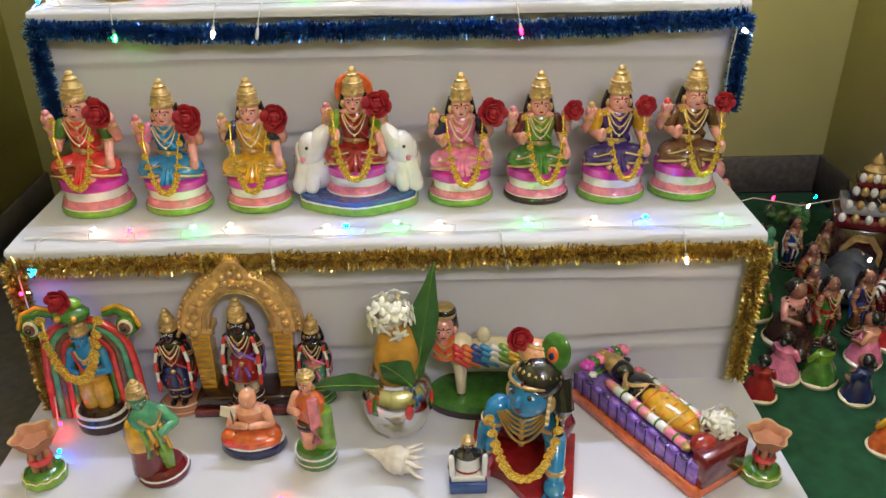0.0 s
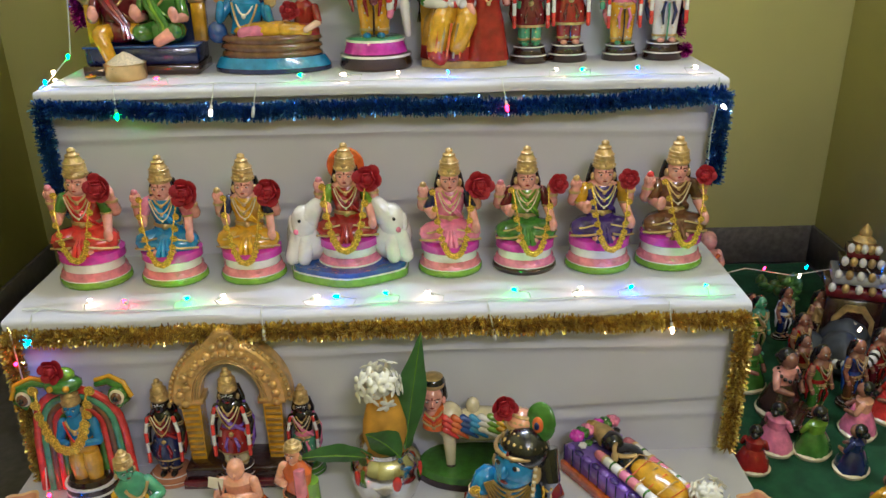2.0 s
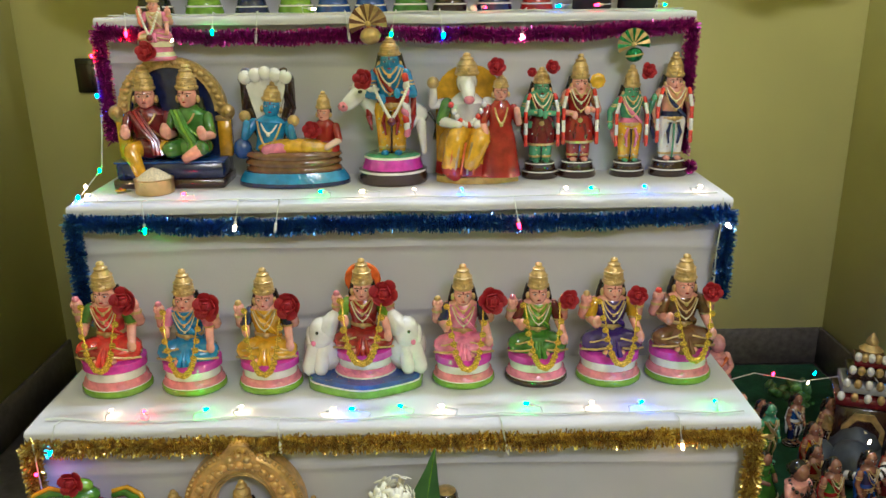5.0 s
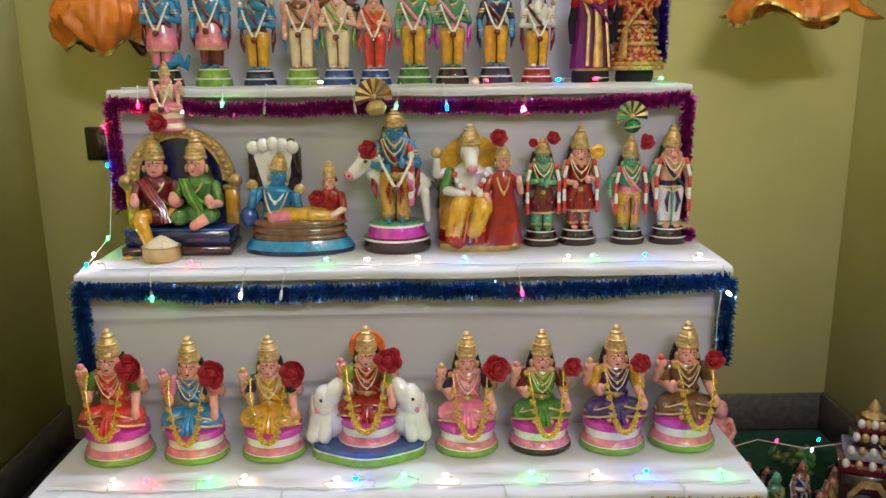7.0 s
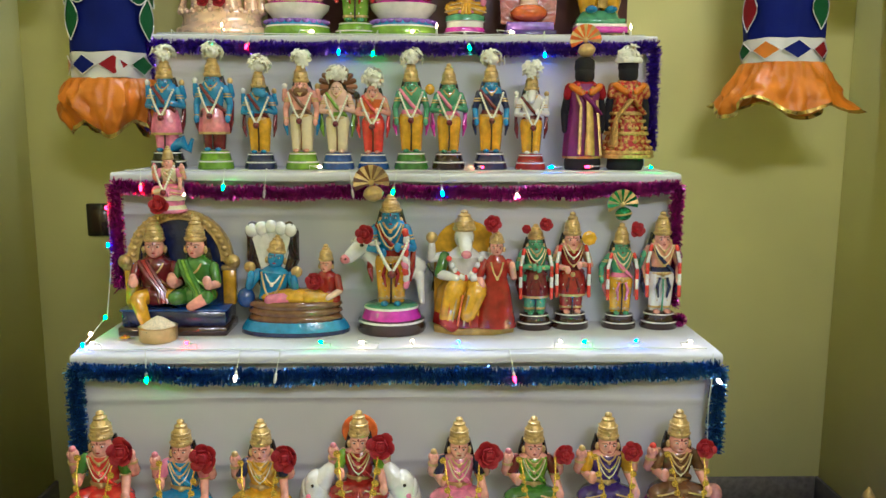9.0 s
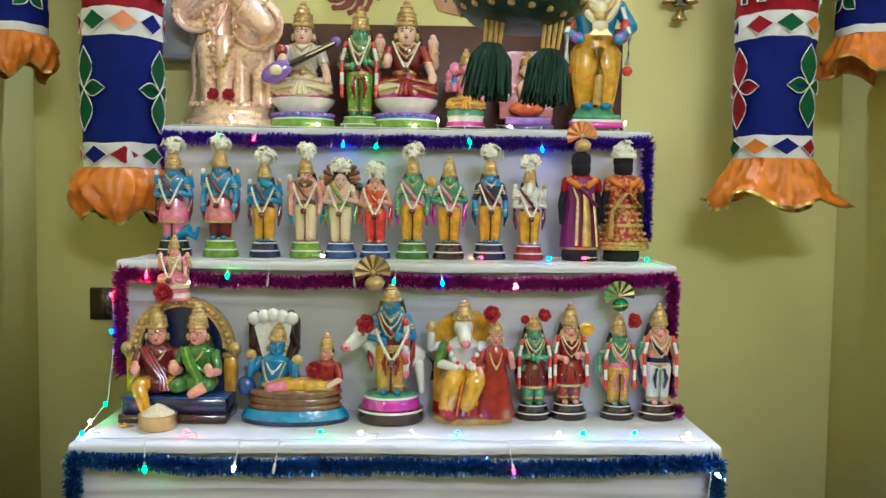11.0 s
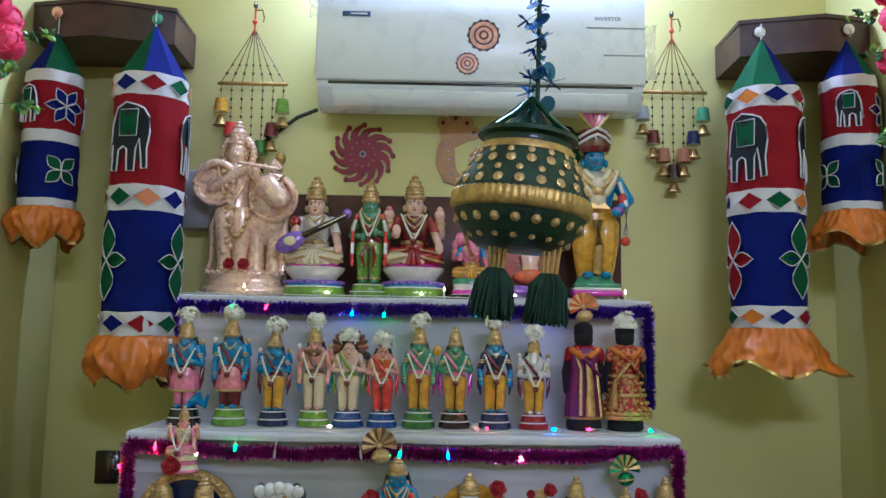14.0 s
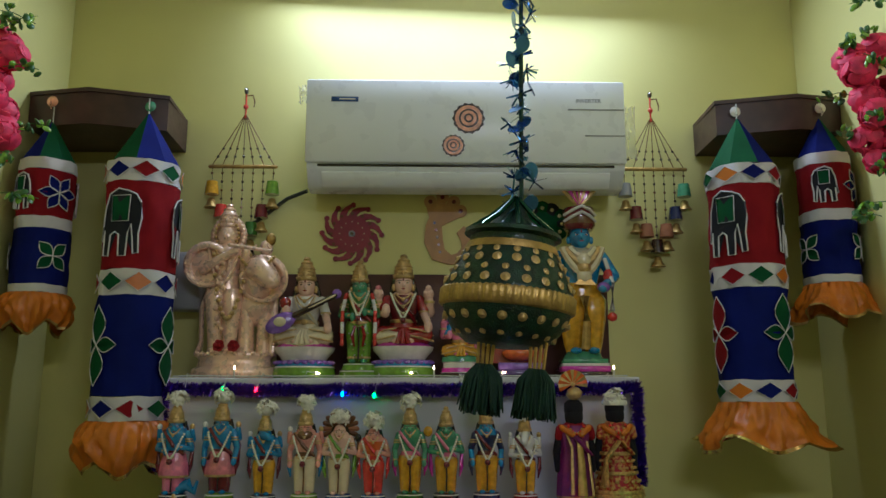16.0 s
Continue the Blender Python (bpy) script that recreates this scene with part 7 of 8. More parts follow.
for x in (-0.03, 0.05):
    s = Shape()
    s.tube([(0, 0, 0.02), (0.012, -0.004, 0.0), (0.03, -0.004, -0.012)], 0.0025, CREAM, 6)
    thing("tape_strip", s, pose(x, WALL_Y - 0.004, 2.165, 0, 0, 180 if x > 0 else 0), "curled strip of old tape on the wall", "tape")

FILM = bpy.data.materials.new("clear_film")
fn, fl_, fb = nodes_of(FILM)
fb.inputs["Base Color"].default_value, fb.inputs["Roughness"].default_value, fb.inputs["Alpha"].default_value = (0.8, 0.8, 0.7, 1), 0.2, 0.35
for x, w, z, h in ((-0.262, 0.03, 2.095, 0.05), (0.648, 0.035, 1.99, 0.15)):
    s = Shape()
    v = [(w * (i / 6 - 0.5) + 0.004 * noise.noise((i, j, 2)), -0.2 + 0.03 * noise.noise((i * 0.6, j * 0.5, x)), h * (j / 10 - 0.5)) for j in range(11) for i in range(7)]
    s.add(v, [(j * 7 + i, j * 7 + i + 1, j * 7 + i + 8, j * 7 + i + 7) for j in range(10) for i in range(6)], FILM)
    thing("plastic_film", s, pose(x, WALL_Y, z), "crumpled clear packing film at the unit's end", "film", "packing film")

# wall ornaments, cut from flat board
def stroke(s, pts, widths, mat, y0=0.0, y1=-0.006):
    """A flat strip of board along a line in x and z, with a width at each point."""
    left, right = [], []
    for i, (x, z) in enumerate(pts):
        q0, q1 = pts[max(0, i - 1)], pts[min(len(pts) - 1, i + 1)]
        d = Vector((q1[0] - q0[0], q1[1] - q0[1])).normalized()
        left.append((x - d.y * widths[i], z + d.x * widths[i]))
        right.append((x + d.y * widths[i], z - d.x * widths[i]))
    for i in range(len(pts) - 1):
        s.prism([left[i], left[i + 1], right[i + 1], right[i]], y1, y0, mat)


def disc(s, x, z, r, mat, y0=0.0, y1=-0.006):
    s.prism([(x + r * math.cos(2 * math.pi * i / 20), z + r * math.sin(2 * math.pi * i / 20)) for i in range(20)], y1, y0, mat)


rot90 = Matrix.Rotation(radians(90), 4, "X")
sun = root("sun_ornament", pose(-0.139, WALL_Y - 0.001, 1.738), "crimson cut-out sun ornament on the wall", "ornament")
s = Shape()
disc(s, 0, 0, 0.056, MDFRED)
part("centre_disc", s, sun)
for i in range(12):
    a = 2 * math.pi * i / 12
    pts = [((0.045 + 0.0105 * q) * math.cos(a - 0.032 * q * q), (0.045 + 0.0105 * q) * math.sin(a - 0.032 * q * q)) for q in range(5)]
    s = Shape()
    stroke(s, pts, [0.011, 0.0115, 0.010, 0.007, 0.004], MDFRED, 0.0, -0.0055)
    disc(s, pts[-1][0] + 0.004 * math.sin(a - 0.3), pts[-1][1] - 0.004 * math.cos(a - 0.3), 0.0075, MDFRED, 0, -0.005)
    ray = part("ray", s, sun)
    s = Shape()
    disc(s, 0.061 * math.cos(a), 0.061 * math.sin(a), 0.0045, BROWN, -0.0055, -0.0068)
    disc(s, 0.036 * math.cos(a), 0.036 * math.sin(a), 0.0018, CREAM, -0.006, -0.0072)
    part("bead", s, ray)
s = Shape()
disc(s, 0, 0, 0.010, GREY, -0.006, -0.008)
disc(s, 0, 0, 0.005, DARK, -0.008, -0.009)
part("jewel", s, sun)
pea = root("peacock_ornament", pose(0.147, WALL_Y - 0.001, 1.752), "tan cut-out peacock ornament on the wall", "ornament")
s = Shape()
stroke(s, [(0.005, -0.092), (-0.03, -0.075), (-0.045, -0.035), (-0.044, 0.01), (-0.04, 0.05)], [0.014, 0.024, 0.028, 0.024, 0.012], TAN)
part("body", s, pea)
for lay, (x, z) in enumerate(((-0.054, 0.084), (-0.018, 0.098), (0.016, 0.084), (0.036, 0.056))):
    s = Shape()
    stroke(s, [(-0.04, 0.015), (x, z)], [0.012, 0.015], TAN, 0.0, -0.0042 - 0.0004 * lay)
    disc(s, x, z, 0.019, TAN, 0.0, -0.0066 - 0.0003 * lay)
    fe = part("feather", s, pea)
    s = Shape()
    disc(s, x, z, 0.0065, MAROON, -0.007, -0.0085)
    part("eye_spot", s, fe)
for q in range(5):
    s = Shape()
    disc(s, -0.042 + 0.004 * q, 0.02 - 0.022 * q, 0.004, MAROON if q % 2 else NAVY, -0.006, -0.0075)
    part("spot", s, pea)
s = Shape()
stroke(s, [(0.0, -0.092), (0.035, -0.088), (0.055, -0.06), (0.05, -0.03), (0.036, -0.01), (0.05, 0.006)], [0.012, 0.02, 0.018, 0.014, 0.012, 0.007], TAN, 0.0, -0.0068)
part("neck", s, pea)
s = Shape()
for i in range(9):
    a = radians(-30 + 30 * i)
    s.ball((0.055 * math.cos(a), 0, 0.045 * math.sin(a)), (0.026, 0.006, 0.026), CLOTHBLACK if i % 2 else CLOTHGREEN, 10, 6)
    s.ball((0.058 * math.cos(a), -0.006, 0.048 * math.sin(a)), (0.006, 0.003, 0.006), CREAM, 6, 4)
s.ball((0, -0.002, 0), (0.05, 0.006, 0.04), CLOTHGREEN, 12, 6)
thing("feather_ornament", s, pose(0.427, WALL_Y - 0.006, 1.77), "dark green rosette ornament on the wall", "ornament")


# wind chimes
def chime(x, seed):
    z0 = 1.933
    ch = root("wind_chime", pose(x, WALL_Y - 0.035, z0), "wind chime of small coloured bells on beaded strings", "wind chime", "wind chimes")
    s = Shape()
    s.limb((-0.097, 0, 0), (0.097, 0, 0), 0.006, 0.006, BRASS, 8)
    part("bar", s, ch)
    for i in range(7):
        u = -1 + i / 3
        s = Shape()
        s.tube([(0.09 * u, 0, 0.005), (0.002 * u, 0, 0.16)], 0.0014, BROWN, 5)
        s.ball((0.075 * u, 0, 0.03), 0.0045, DARK, 6, 4)
        s.ball((0.06 * u, 0, 0.055), 0.004, DARK, 6, 4)
        part("cord", s, ch)
    s = Shape()
    s.tube([(0, 0, 0.15), (0.0, 0, 0.225)], 0.003, SCARLET, 6)
    s.ball((0, 0, 0.185), 0.008, SCARLET, 8, 5)
    s.ball((0, 0.0, 0.235), (0.007, 0.012, 0.011), DARK, 8, 5)
    s.tube([(0.0, 0, 0.22), (0.02, 0, 0.222), (0.026, 0, 0.2), (0.024, 0, 0.185)], 0.0022, BROWN, 5)
    part("hanger", s, ch, "red hanging cord on a dark hook")
    cols = [GREY, MAROON, TERRACOTTA, DARK, TERRACOTTA, NAVY, SEAGREEN] if seed else [YELLOW, SCARLET, SEAGREEN, BROWN, GREEN, MAROON, LIME]
    for i in range(7):
        u = -1 + i / 3
        L = 0.075 + 0.17 * (1 - abs(u)) ** 0.8
        b = Shape()
        b.tube([(0.09 * u, 0, 0), (0.088 * u, 0, -L)], 0.001, DARK, 5)
        for q in range(int(L / 0.026)):
            b.ball((0.09 * u, 0, -0.02 - 0.026 * q), 0.0042, DARK if q % 2 else BROWN, 6, 4)
        b.lathe([(0.004, 0.022), (0.016, 0.019), (0.019, 0.0), (0.021, -0.02), (0.019, -0.02)], cols[i], (0.088 * u, 0, -L + 0.01), seg=14)
        b.lathe([(0.003, 0.0), (0.010, -0.004), (0.013, -0.018), (0.021, -0.03), (0.018, -0.03)], BRASS, (0.088 * u, 0, -L - 0.02), seg=14)
        b.ball((0.088 * u, 0, -L - 0.05), 0.004, BRASS, 6, 4)
        part("bell", b, ch)
    return ch


chime(-0.46, 0)
chime(0.76, 1)


# ---- pelmet shelves with cloth lanterns ----
def corner_shelf(poly, label):
    sh = root("wall_shelf", Matrix.Identity(4), label, "shelf", "corner shelves")
    s = Shape()
    s.slab(poly, 1.985, 2.074, WOOD)
    part("box", s, sh)
    cx, cy = sum(p[0] for p in poly) / len(poly), WALL_Y
    s = Shape()
    s.slab([(cx + (x - cx) * (1.02 if abs(y - WALL_Y) > 0.01 and LEFT_X + 0.01 < x < RIGHT_X - 0.01 else 1.0), cy + (y - cy) * (1.02 if y < 0.9 else 1.0)) for x, y in poly], 2.0742, 2.085, WOOD)
    part("top_board", s, sh)
    return sh


corner_shelf([(-0.64, WALL_Y - 0.001), (LEFT_X + 0.001, WALL_Y - 0.001), (LEFT_X + 0.001, 0.715), (-0.83, 0.675), (-0.635, 0.735)], "dark wooden corner shelf fixed high on the wall")
corner_shelf([(0.895, 0.735), (1.10, 0.675), (RIGHT_X - 0.001, 0.70), (RIGHT_X - 0.001, WALL_Y - 0.001), (0.9, WALL_Y - 0.001)], "dark wooden corner shelf fixed high on the wall")


def applique(s, r, cx, cz, pts, mat, lift=0.0022, width=0.0022):
    """A closed outline of white cord round a filled patch, bent round the tube; pts in metres along the curve and up."""
    fill = [((r + lift * 0.6) * math.sin((cx + x) / r), -(r + lift * 0.6) * math.cos((cx + x) / r), cz + z) for x, z in pts]
    mid = ((r + lift * 0.6) * math.sin(cx / r), -(r + lift * 0.6) * math.cos(cx / r), cz)
    n = len(fill)
    if mat:
        s.add([mid] + fill, [(0, 1 + i, 1 + (i + 1) % n) for i in range(n)], mat)
    out = [((r + lift) * math.sin((cx + x) / r), -(r + lift) * math.cos((cx + x) / r), cz + z) for x, z in pts]
    s.tube(out + out[:1], width, CLOTHWHITE, 5)


def petal(a, size, w=0.30):
    """A leaf-shaped petal, pointed at both ends."""
    side = [(size * i / 7, size * w * math.sin(math.pi * i / 7) ** 1.15) for i in range(8)]
    pts = side + [(x, -z) for x, z in side[-2:0:-1]]
    return [(x * math.cos(a) - z * math.sin(a), x * math.sin(a) + z * math.cos(a)) for x, z in pts]


def elephant(k):
    """The side view of an elephant, its trunk hanging towards side -k."""
    pts = [(-0.02, 0.062), (0.008, 0.068), (0.034, 0.058), (0.047, 0.03), (0.052, -0.005), (0.057, -0.03), (0.051, -0.034), (0.045, -0.012), (0.046, -0.060), (0.027, -0.062), (0.024, -0.022), (0.011, -0.016),
           (0.001, -0.022), (-0.001, -0.062), (-0.019, -0.062), (-0.021, -0.02), (-0.028, -0.002), (-0.033, -0.03), (-0.036, -0.058), (-0.048, -0.056), (-0.046, -0.02), (-0.052, 0.012), (-0.049, 0.04), (-0.037, 0.056)]
    return [(k * x, z) for x, z in pts]


def lantern(x, y, top, sc, style, stretch=1.0):
    """A hanging cloth tube: cone cap, patterned bands and a gathered orange frill."""
    ln = root("cloth_lantern", pose(x, y, top), "long hanging cloth tube lantern, red and blue, with orange frill" if sc == 1.0 else "short hanging cloth tube lantern, red and blue, with orange frill", "lantern", "cloth lanterns")
    r = 0.092 if sc == 1.0 else 0.069
    long = sc == 1.0
    z1 = -0.15 if long else -0.115
    cone = Shape()
    for i in range(8):
        a0, a1 = 2 * math.pi * i / 8 + 0.1, 2 * math.pi * (i + 1) / 8 + 0.1
        tone = math.cos((a0 + a1) / 2) > (0.25 if long else 0.0)
        cone.add([(0.003 * math.cos(a0), 0.003 * math.sin(a0), 0), (0.003 * math.cos(a1), 0.003 * math.sin(a1), 0), (r * math.cos(a1), r * math.sin(a1), z1), (r * math.cos(a0), r * math.sin(a0), z1)],
                 [(0, 1, 2, 3)], (CLOTHBLUE if tone == long else CLOTHGREEN))
    cone.tube([(0, 0, 0), (0, 0, 0.045)], 0.0015, WIRE, 5)
    part("cone_cap", cone, ln)
    if long:
        bands = [(0.055, CLOTHWHITE), (0.215, CLOTHRED), (0.06, CLOTHWHITE), (0.235, CLOTHBLUE), (0.055, CLOTHWHITE)]
    else:
        bands = [(0.03, CLOTHWHITE), (0.125, CLOTHRED), (0.03, CLOTHWHITE), (0.145, CLOTHBLUE), (0.02, CLOTHWHITE)]
    bands = [(h * stretch, mat) for h, mat in bands]
    z = z1
    seg = 40
    for bi, (h, mat) in enumerate(bands):
        b = Shape()
        rows = 8
        v = []
        for j in range(rows + 1):
            for i in range(seg):
                a = 2 * math.pi * i / seg
                zz = z - h * j / rows
                q = r * (1 + 0.075 * noise.noise((2 * math.cos(a) + x * 9, 2 * math.sin(a), zz * 9)) + 0.075 * noise.noise((5 * math.cos(a) + 4 * zz, 5 * math.sin(a), zz * 22 + x)) + 0.03 * noise.noise((9 * math.cos(a), 9 * math.sin(a) + x, zz * 35))) - (0.001 if bi % 2 else 0)
                v.append((q * math.cos(a), q * math.sin(a), zz + 0.004 * noise.noise((2 * math.cos(a), 2 * math.sin(a), bi + x))))
        b.add(v, [(j * seg + i, (j + 1) * seg + i, (j + 1) * seg + (i + 1) % seg, j * seg + (i + 1) % seg) for j in range(rows) for i in range(seg)], mat)
        band = part("cloth_band", b, ln)
        rr = r * 1.055
        mid = z - h / 2
        n = 8 if long else 7

        def patch(c, zc, pts, mat2, lift, width, label=""):
            p = Shape()
            applique(p, rr, c, zc, pts, mat2, lift, width)
            part("patch", p, band, label)

        if mat is CLOTHWHITE and long:
            for q in range(n):
                c = -math.pi * r + 2 * math.pi * r * (q + 0.5) / n + style * 0.03
                w2, h2 = math.pi * r / n * 0.92, h * 0.38
                patch(c, mid, [(w2, 0), (0, h2), (-w2, 0), (0, -h2)], (CLOTHRED, CLOTHGREEN, CLOTHORANGE, CLOTHBLUE)[(q + bi) % 4], 0.0015, 0.0012)
        elif mat is CLOTHRED:
            sc2 = 1.12 if long else 0.62
            for q in range(3):
                c = (-0.02 if style == 0 else -0.085) + (q - 1) * 2 * math.pi * r / 3 if long else -0.035 + q * 0.098
                if long or q % 2 == 0:
                    patch(c, mid, [(px * sc2 * 0.92, pz * sc2 * 1.2) for px, pz in elephant(-1 if q % 2 else 1)], CLOTHBLACK, 0.002, 0.0022, "black elephant patch outlined in white cord")
                    patch(c, mid + 0.035 * sc2, [(0.022 * sc2, 0.03 * sc2), (-0.022 * sc2, 0.03 * sc2), (-0.02 * sc2, -0.03 * sc2), (0.02 * sc2, -0.03 * sc2)], CLOTHGREEN, 0.004, 0.0013)
                else:
                    for t in range(6):
                        patch(c, mid, petal(t * math.pi / 3, 0.05, 0.26), CLOTHBLUE, 0.002, 0.0013)
        elif mat is CLOTHBLUE:
            for q in range(3):
                c = (-0.068 + q * 2 * math.pi * r / 2.9 if style == 0 else -0.135 + q * 0.185) if long else 0.06 + q * 0.15
                for t in range(4):
                    patch(c, mid, petal(t * math.pi / 2 + (0 if long else math.pi / 4), 0.10 if long and t % 2 else 0.062 if long else 0.048), CLOTHRED if long and style and q % 2 == 0 else CLOTHGREEN, 0.002, 0.0013)
        z -= h
    fr = Shape()
    hs = (0.108 if long else 0.085) * stretch
    rows = 14
    v = []
    seg = 120
    flare = 0.62 if style else 0.18
    for j in range(rows + 1):
        u = j / rows
        for i in range(seg):
            a = 2 * math.pi * i / seg
            q = r * (1.02 + (flare * u if style else 0.30 * math.sin(math.pi * min(1, u * 1.05)) ** 0.7)) * (1 + 0.09 * u * math.sin(7 * a + x * 5 + 2 * noise.noise((math.cos(a), math.sin(a), x))) + 0.03 * math.sin(23 * a + 3 * u) * (1 - 0.4 * u) + 0.16 * noise.noise((4 * math.cos(a), 4 * math.sin(a), 2.5 * u + x)) * (0.4 + u) + 0.07 * noise.noise((9 * math.cos(a), 9 * math.sin(a), 6 * u + x)))
            v.append((q * math.cos(a), q * math.sin(a), z - hs * u + 0.016 * u * math.sin(5 * a + x) + 0.010 * u * math.sin(3 * a + 2)))
    fr.add(v, [(j * seg + i, (j + 1) * seg + i, (j + 1) * seg + (i + 1) % seg, j * seg + (i + 1) % seg) for j in range(rows - 1) for i in range(seg)], CLOTHORANGE)
    fr.add(v, [((rows - 1) * seg + i, rows * seg + i, rows * seg + (i + 1) % seg, (rows - 1) * seg + (i + 1) % seg) for i in range(seg)], FOIL_GOLD if long else BRASS)
    part("frill", fr, ln, "orange satin frill with gold edge")
    return ln


lantern(-0.675, 0.70, 2.02, 1.0, 0, 1.07)
lantern(0.940, 0.70, 2.02, 1.0, 1)
lantern(-0.925, 0.69, 1.99, 0.75, 0)
lantern(1.163, 0.69, 2.02, 0.75, 1)

# hooks on the shelves
for x, y, mat, word in ((-0.675, 0.70, SEAGREEN, "green"), (-0.925, 0.68, PEACH, "peach"), (0.94, 0.70, WHITE, "white"), (1.165, 0.68, WHITE, "white")):
    s = Shape()
    s.lathe([(0.014, 0), (0.015, 0.004), (0.008, 0.009)], mat, seg=18, rot=rot90)
    s.tube([(0, -0.008, 0), (0, -0.014, -0.015), (0, -0.006, -0.022)], 0.002, mat, 6)
    thing("wall_hook", s, pose(x, y + (0.012 if x > -0.8 and x < 1.0 else 0.0), 2.045), f"{word} stick-on hook holding a cloth lantern", "hook", "lantern hooks")


# ---- pink artificial flowers at both side walls ----
def flower_swag(x, y, z, seed):
    rng = random.Random(seed)
    fl = root("flower_swag", pose(x, y, z), "hanging bunch of pink artificial flowers with green leaves", "flowers", "flower bunches")
    for i in range(10):
        c = Vector((rng.uniform(-0.04, 0.04), rng.uniform(-0.05, 0.03), -0.033 * i + 0.14 + rng.uniform(-0.01, 0.01)))
        s = Shape()
        for q in range(28):
            d = Vector((rng.gauss(0, 1), rng.gauss(0, 1), rng.gauss(0, 1))).normalized()
            s.m = Matrix.Translation(c + d * rng.uniform(0.024, 0.038)) @ d.to_track_quat("Z", "Y").to_matrix().to_4x4()
            s.ball((0, 0, 0), (0.026, 0.020, 0.006), FLOWERPINK, 8, 5)
        part("blossom", s, fl)
    for i in range(16):
        s = Shape()
        p = Vector((rng.uniform(-0.05, 0.05), rng.uniform(-0.05, 0.05), 0.22 - 0.035 * i))
        d = Vector((rng.choice((-1, 1)) * rng.uniform(0.05, 0.11), rng.uniform(-0.05, 0.02), rng.uniform(-0.05, 0.07)))
        s.tube([p, p + d * 0.5 + Vector((0, 0, 0.01)), p + d], 0.0012, LEAF, 5)
        for q in range(10):
            t = 0.25 + 0.75 * q / 10
            s.ball(p + d * t + Vector((rng.uniform(-0.012, 0.012), rng.uniform(-0.012, 0.012), rng.uniform(-0.012, 0.012))), (0.011, 0.004, 0.008), LIME if q % 3 == 0 else LEAF, 6, 4,
                   Euler((rng.random() * 3, rng.random() * 3, rng.random() * 3)).to_matrix().to_4x4())
        part("leaf_sprig", s, fl)
    return fl


flower_swag(-0.955, 0.45, 1.99, 1)
flower_swag(1.185, 0.45, 2.0, 2)

# ---- hanging velvet pot ----
pot = root("hanging_pot", pose(0.160, -0.435, 1.311, 0, 6, 0), "green velvet pot with gold studs hanging on a foil rope", "pot")
s = Shape()
prof = [(0.012, 0.008), (0.046, 0.012), (0.062, 0.024), (0.073, 0.041), (0.0785, 0.058), (0.0785, 0.074), (0.070, 0.094), (0.061, 0.112), (0.054, 0.126), (0.0515, 0.132), (0.0515, 0.139), (0.059, 0.142), (0.058, 0.147), (0.045, 0.146)]
s.lathe(prof, POTGREEN, seg=40)
part("pot_body", s, pot)
s = Shape()
s.lathe([(0.0775, 0.052), (0.0808, 0.055), (0.0808, 0.071), (0.0780, 0.074)], BRASS, seg=240, wave=0.012, lobes=60)
part("gold_band", s, pot, "pleated gold lace band")
s = Shape()
s.lathe([(0.0570, 0.122), (0.0558, 0.126), (0.0535, 0.131)], BRASS, seg=60, wave=0.012, lobes=30)
part("neck_band", s, pot, "thin gold neck band")
stud = Shape()
stud.lathe([(0.0046, 0), (0.0052, 0.001), (0.0036, 0.0016), (0.0026, 0.003), (0.0005, 0.0042)], GOLD, seg=12)
me = stud.mesh("stud")
for z, n, big in ((0.022, 18, 0), (0.040, 20, 1), (0.082, 20, 1), (0.095, 18, 0), (0.107, 18, 1), (0.118, 16, 0)):
    r = [a[0] + (b[0] - a[0]) * (z - a[1]) / (b[1] - a[1]) for a, b in zip(prof, prof[1:]) if a[1] <= z <= b[1]][0]
    dr = [(b[0] - a[0]) / (b[1] - a[1]) for a, b in zip(prof, prof[1:]) if a[1] <= z <= b[1]][0]
    for i in range(n):
        a = 2 * math.pi * (i + 0.5 * big) / n
        d = Vector((math.cos(a), math.sin(a), -dr)).normalized()
        ob = new("stud", me)
        ob.parent = pot
        ob.matrix_basis = Matrix.Translation((r * math.cos(a), r * math.sin(a), z)) @ d.to_track_quat("Z", "Y").to_matrix().to_4x4() @ Matrix.Scale(1.1 if big else 0.8, 4)
s = Shape()
for i in range(8):
    a = 2 * math.pi * i / 8
    s.tube([(0.057 * math.cos(a), 0.057 * math.sin(a), 0.146), (0.03 * math.cos(a), 0.03 * math.sin(a), 0.166), (0.003 * math.cos(a), 0.003 * math.sin(a), 0.192)], 0.003, GREENFOIL, 6)
part("rope_net", s, pot, "green cords gathered to the rope")
s = Shape()
s.lathe([(0.053, 0.1455), (0.047, 0.148), (0.036, 0.152), (0.029, 0.156), (0.020, 0.164), (0.016, 0.169), (0.009, 0.182), (0.005, 0.194)], POTGREEN, seg=90, wave=0.09, lobes=15)
part("foil_cover", s, pot, "crumpled green foil gathered over the pot's mouth")
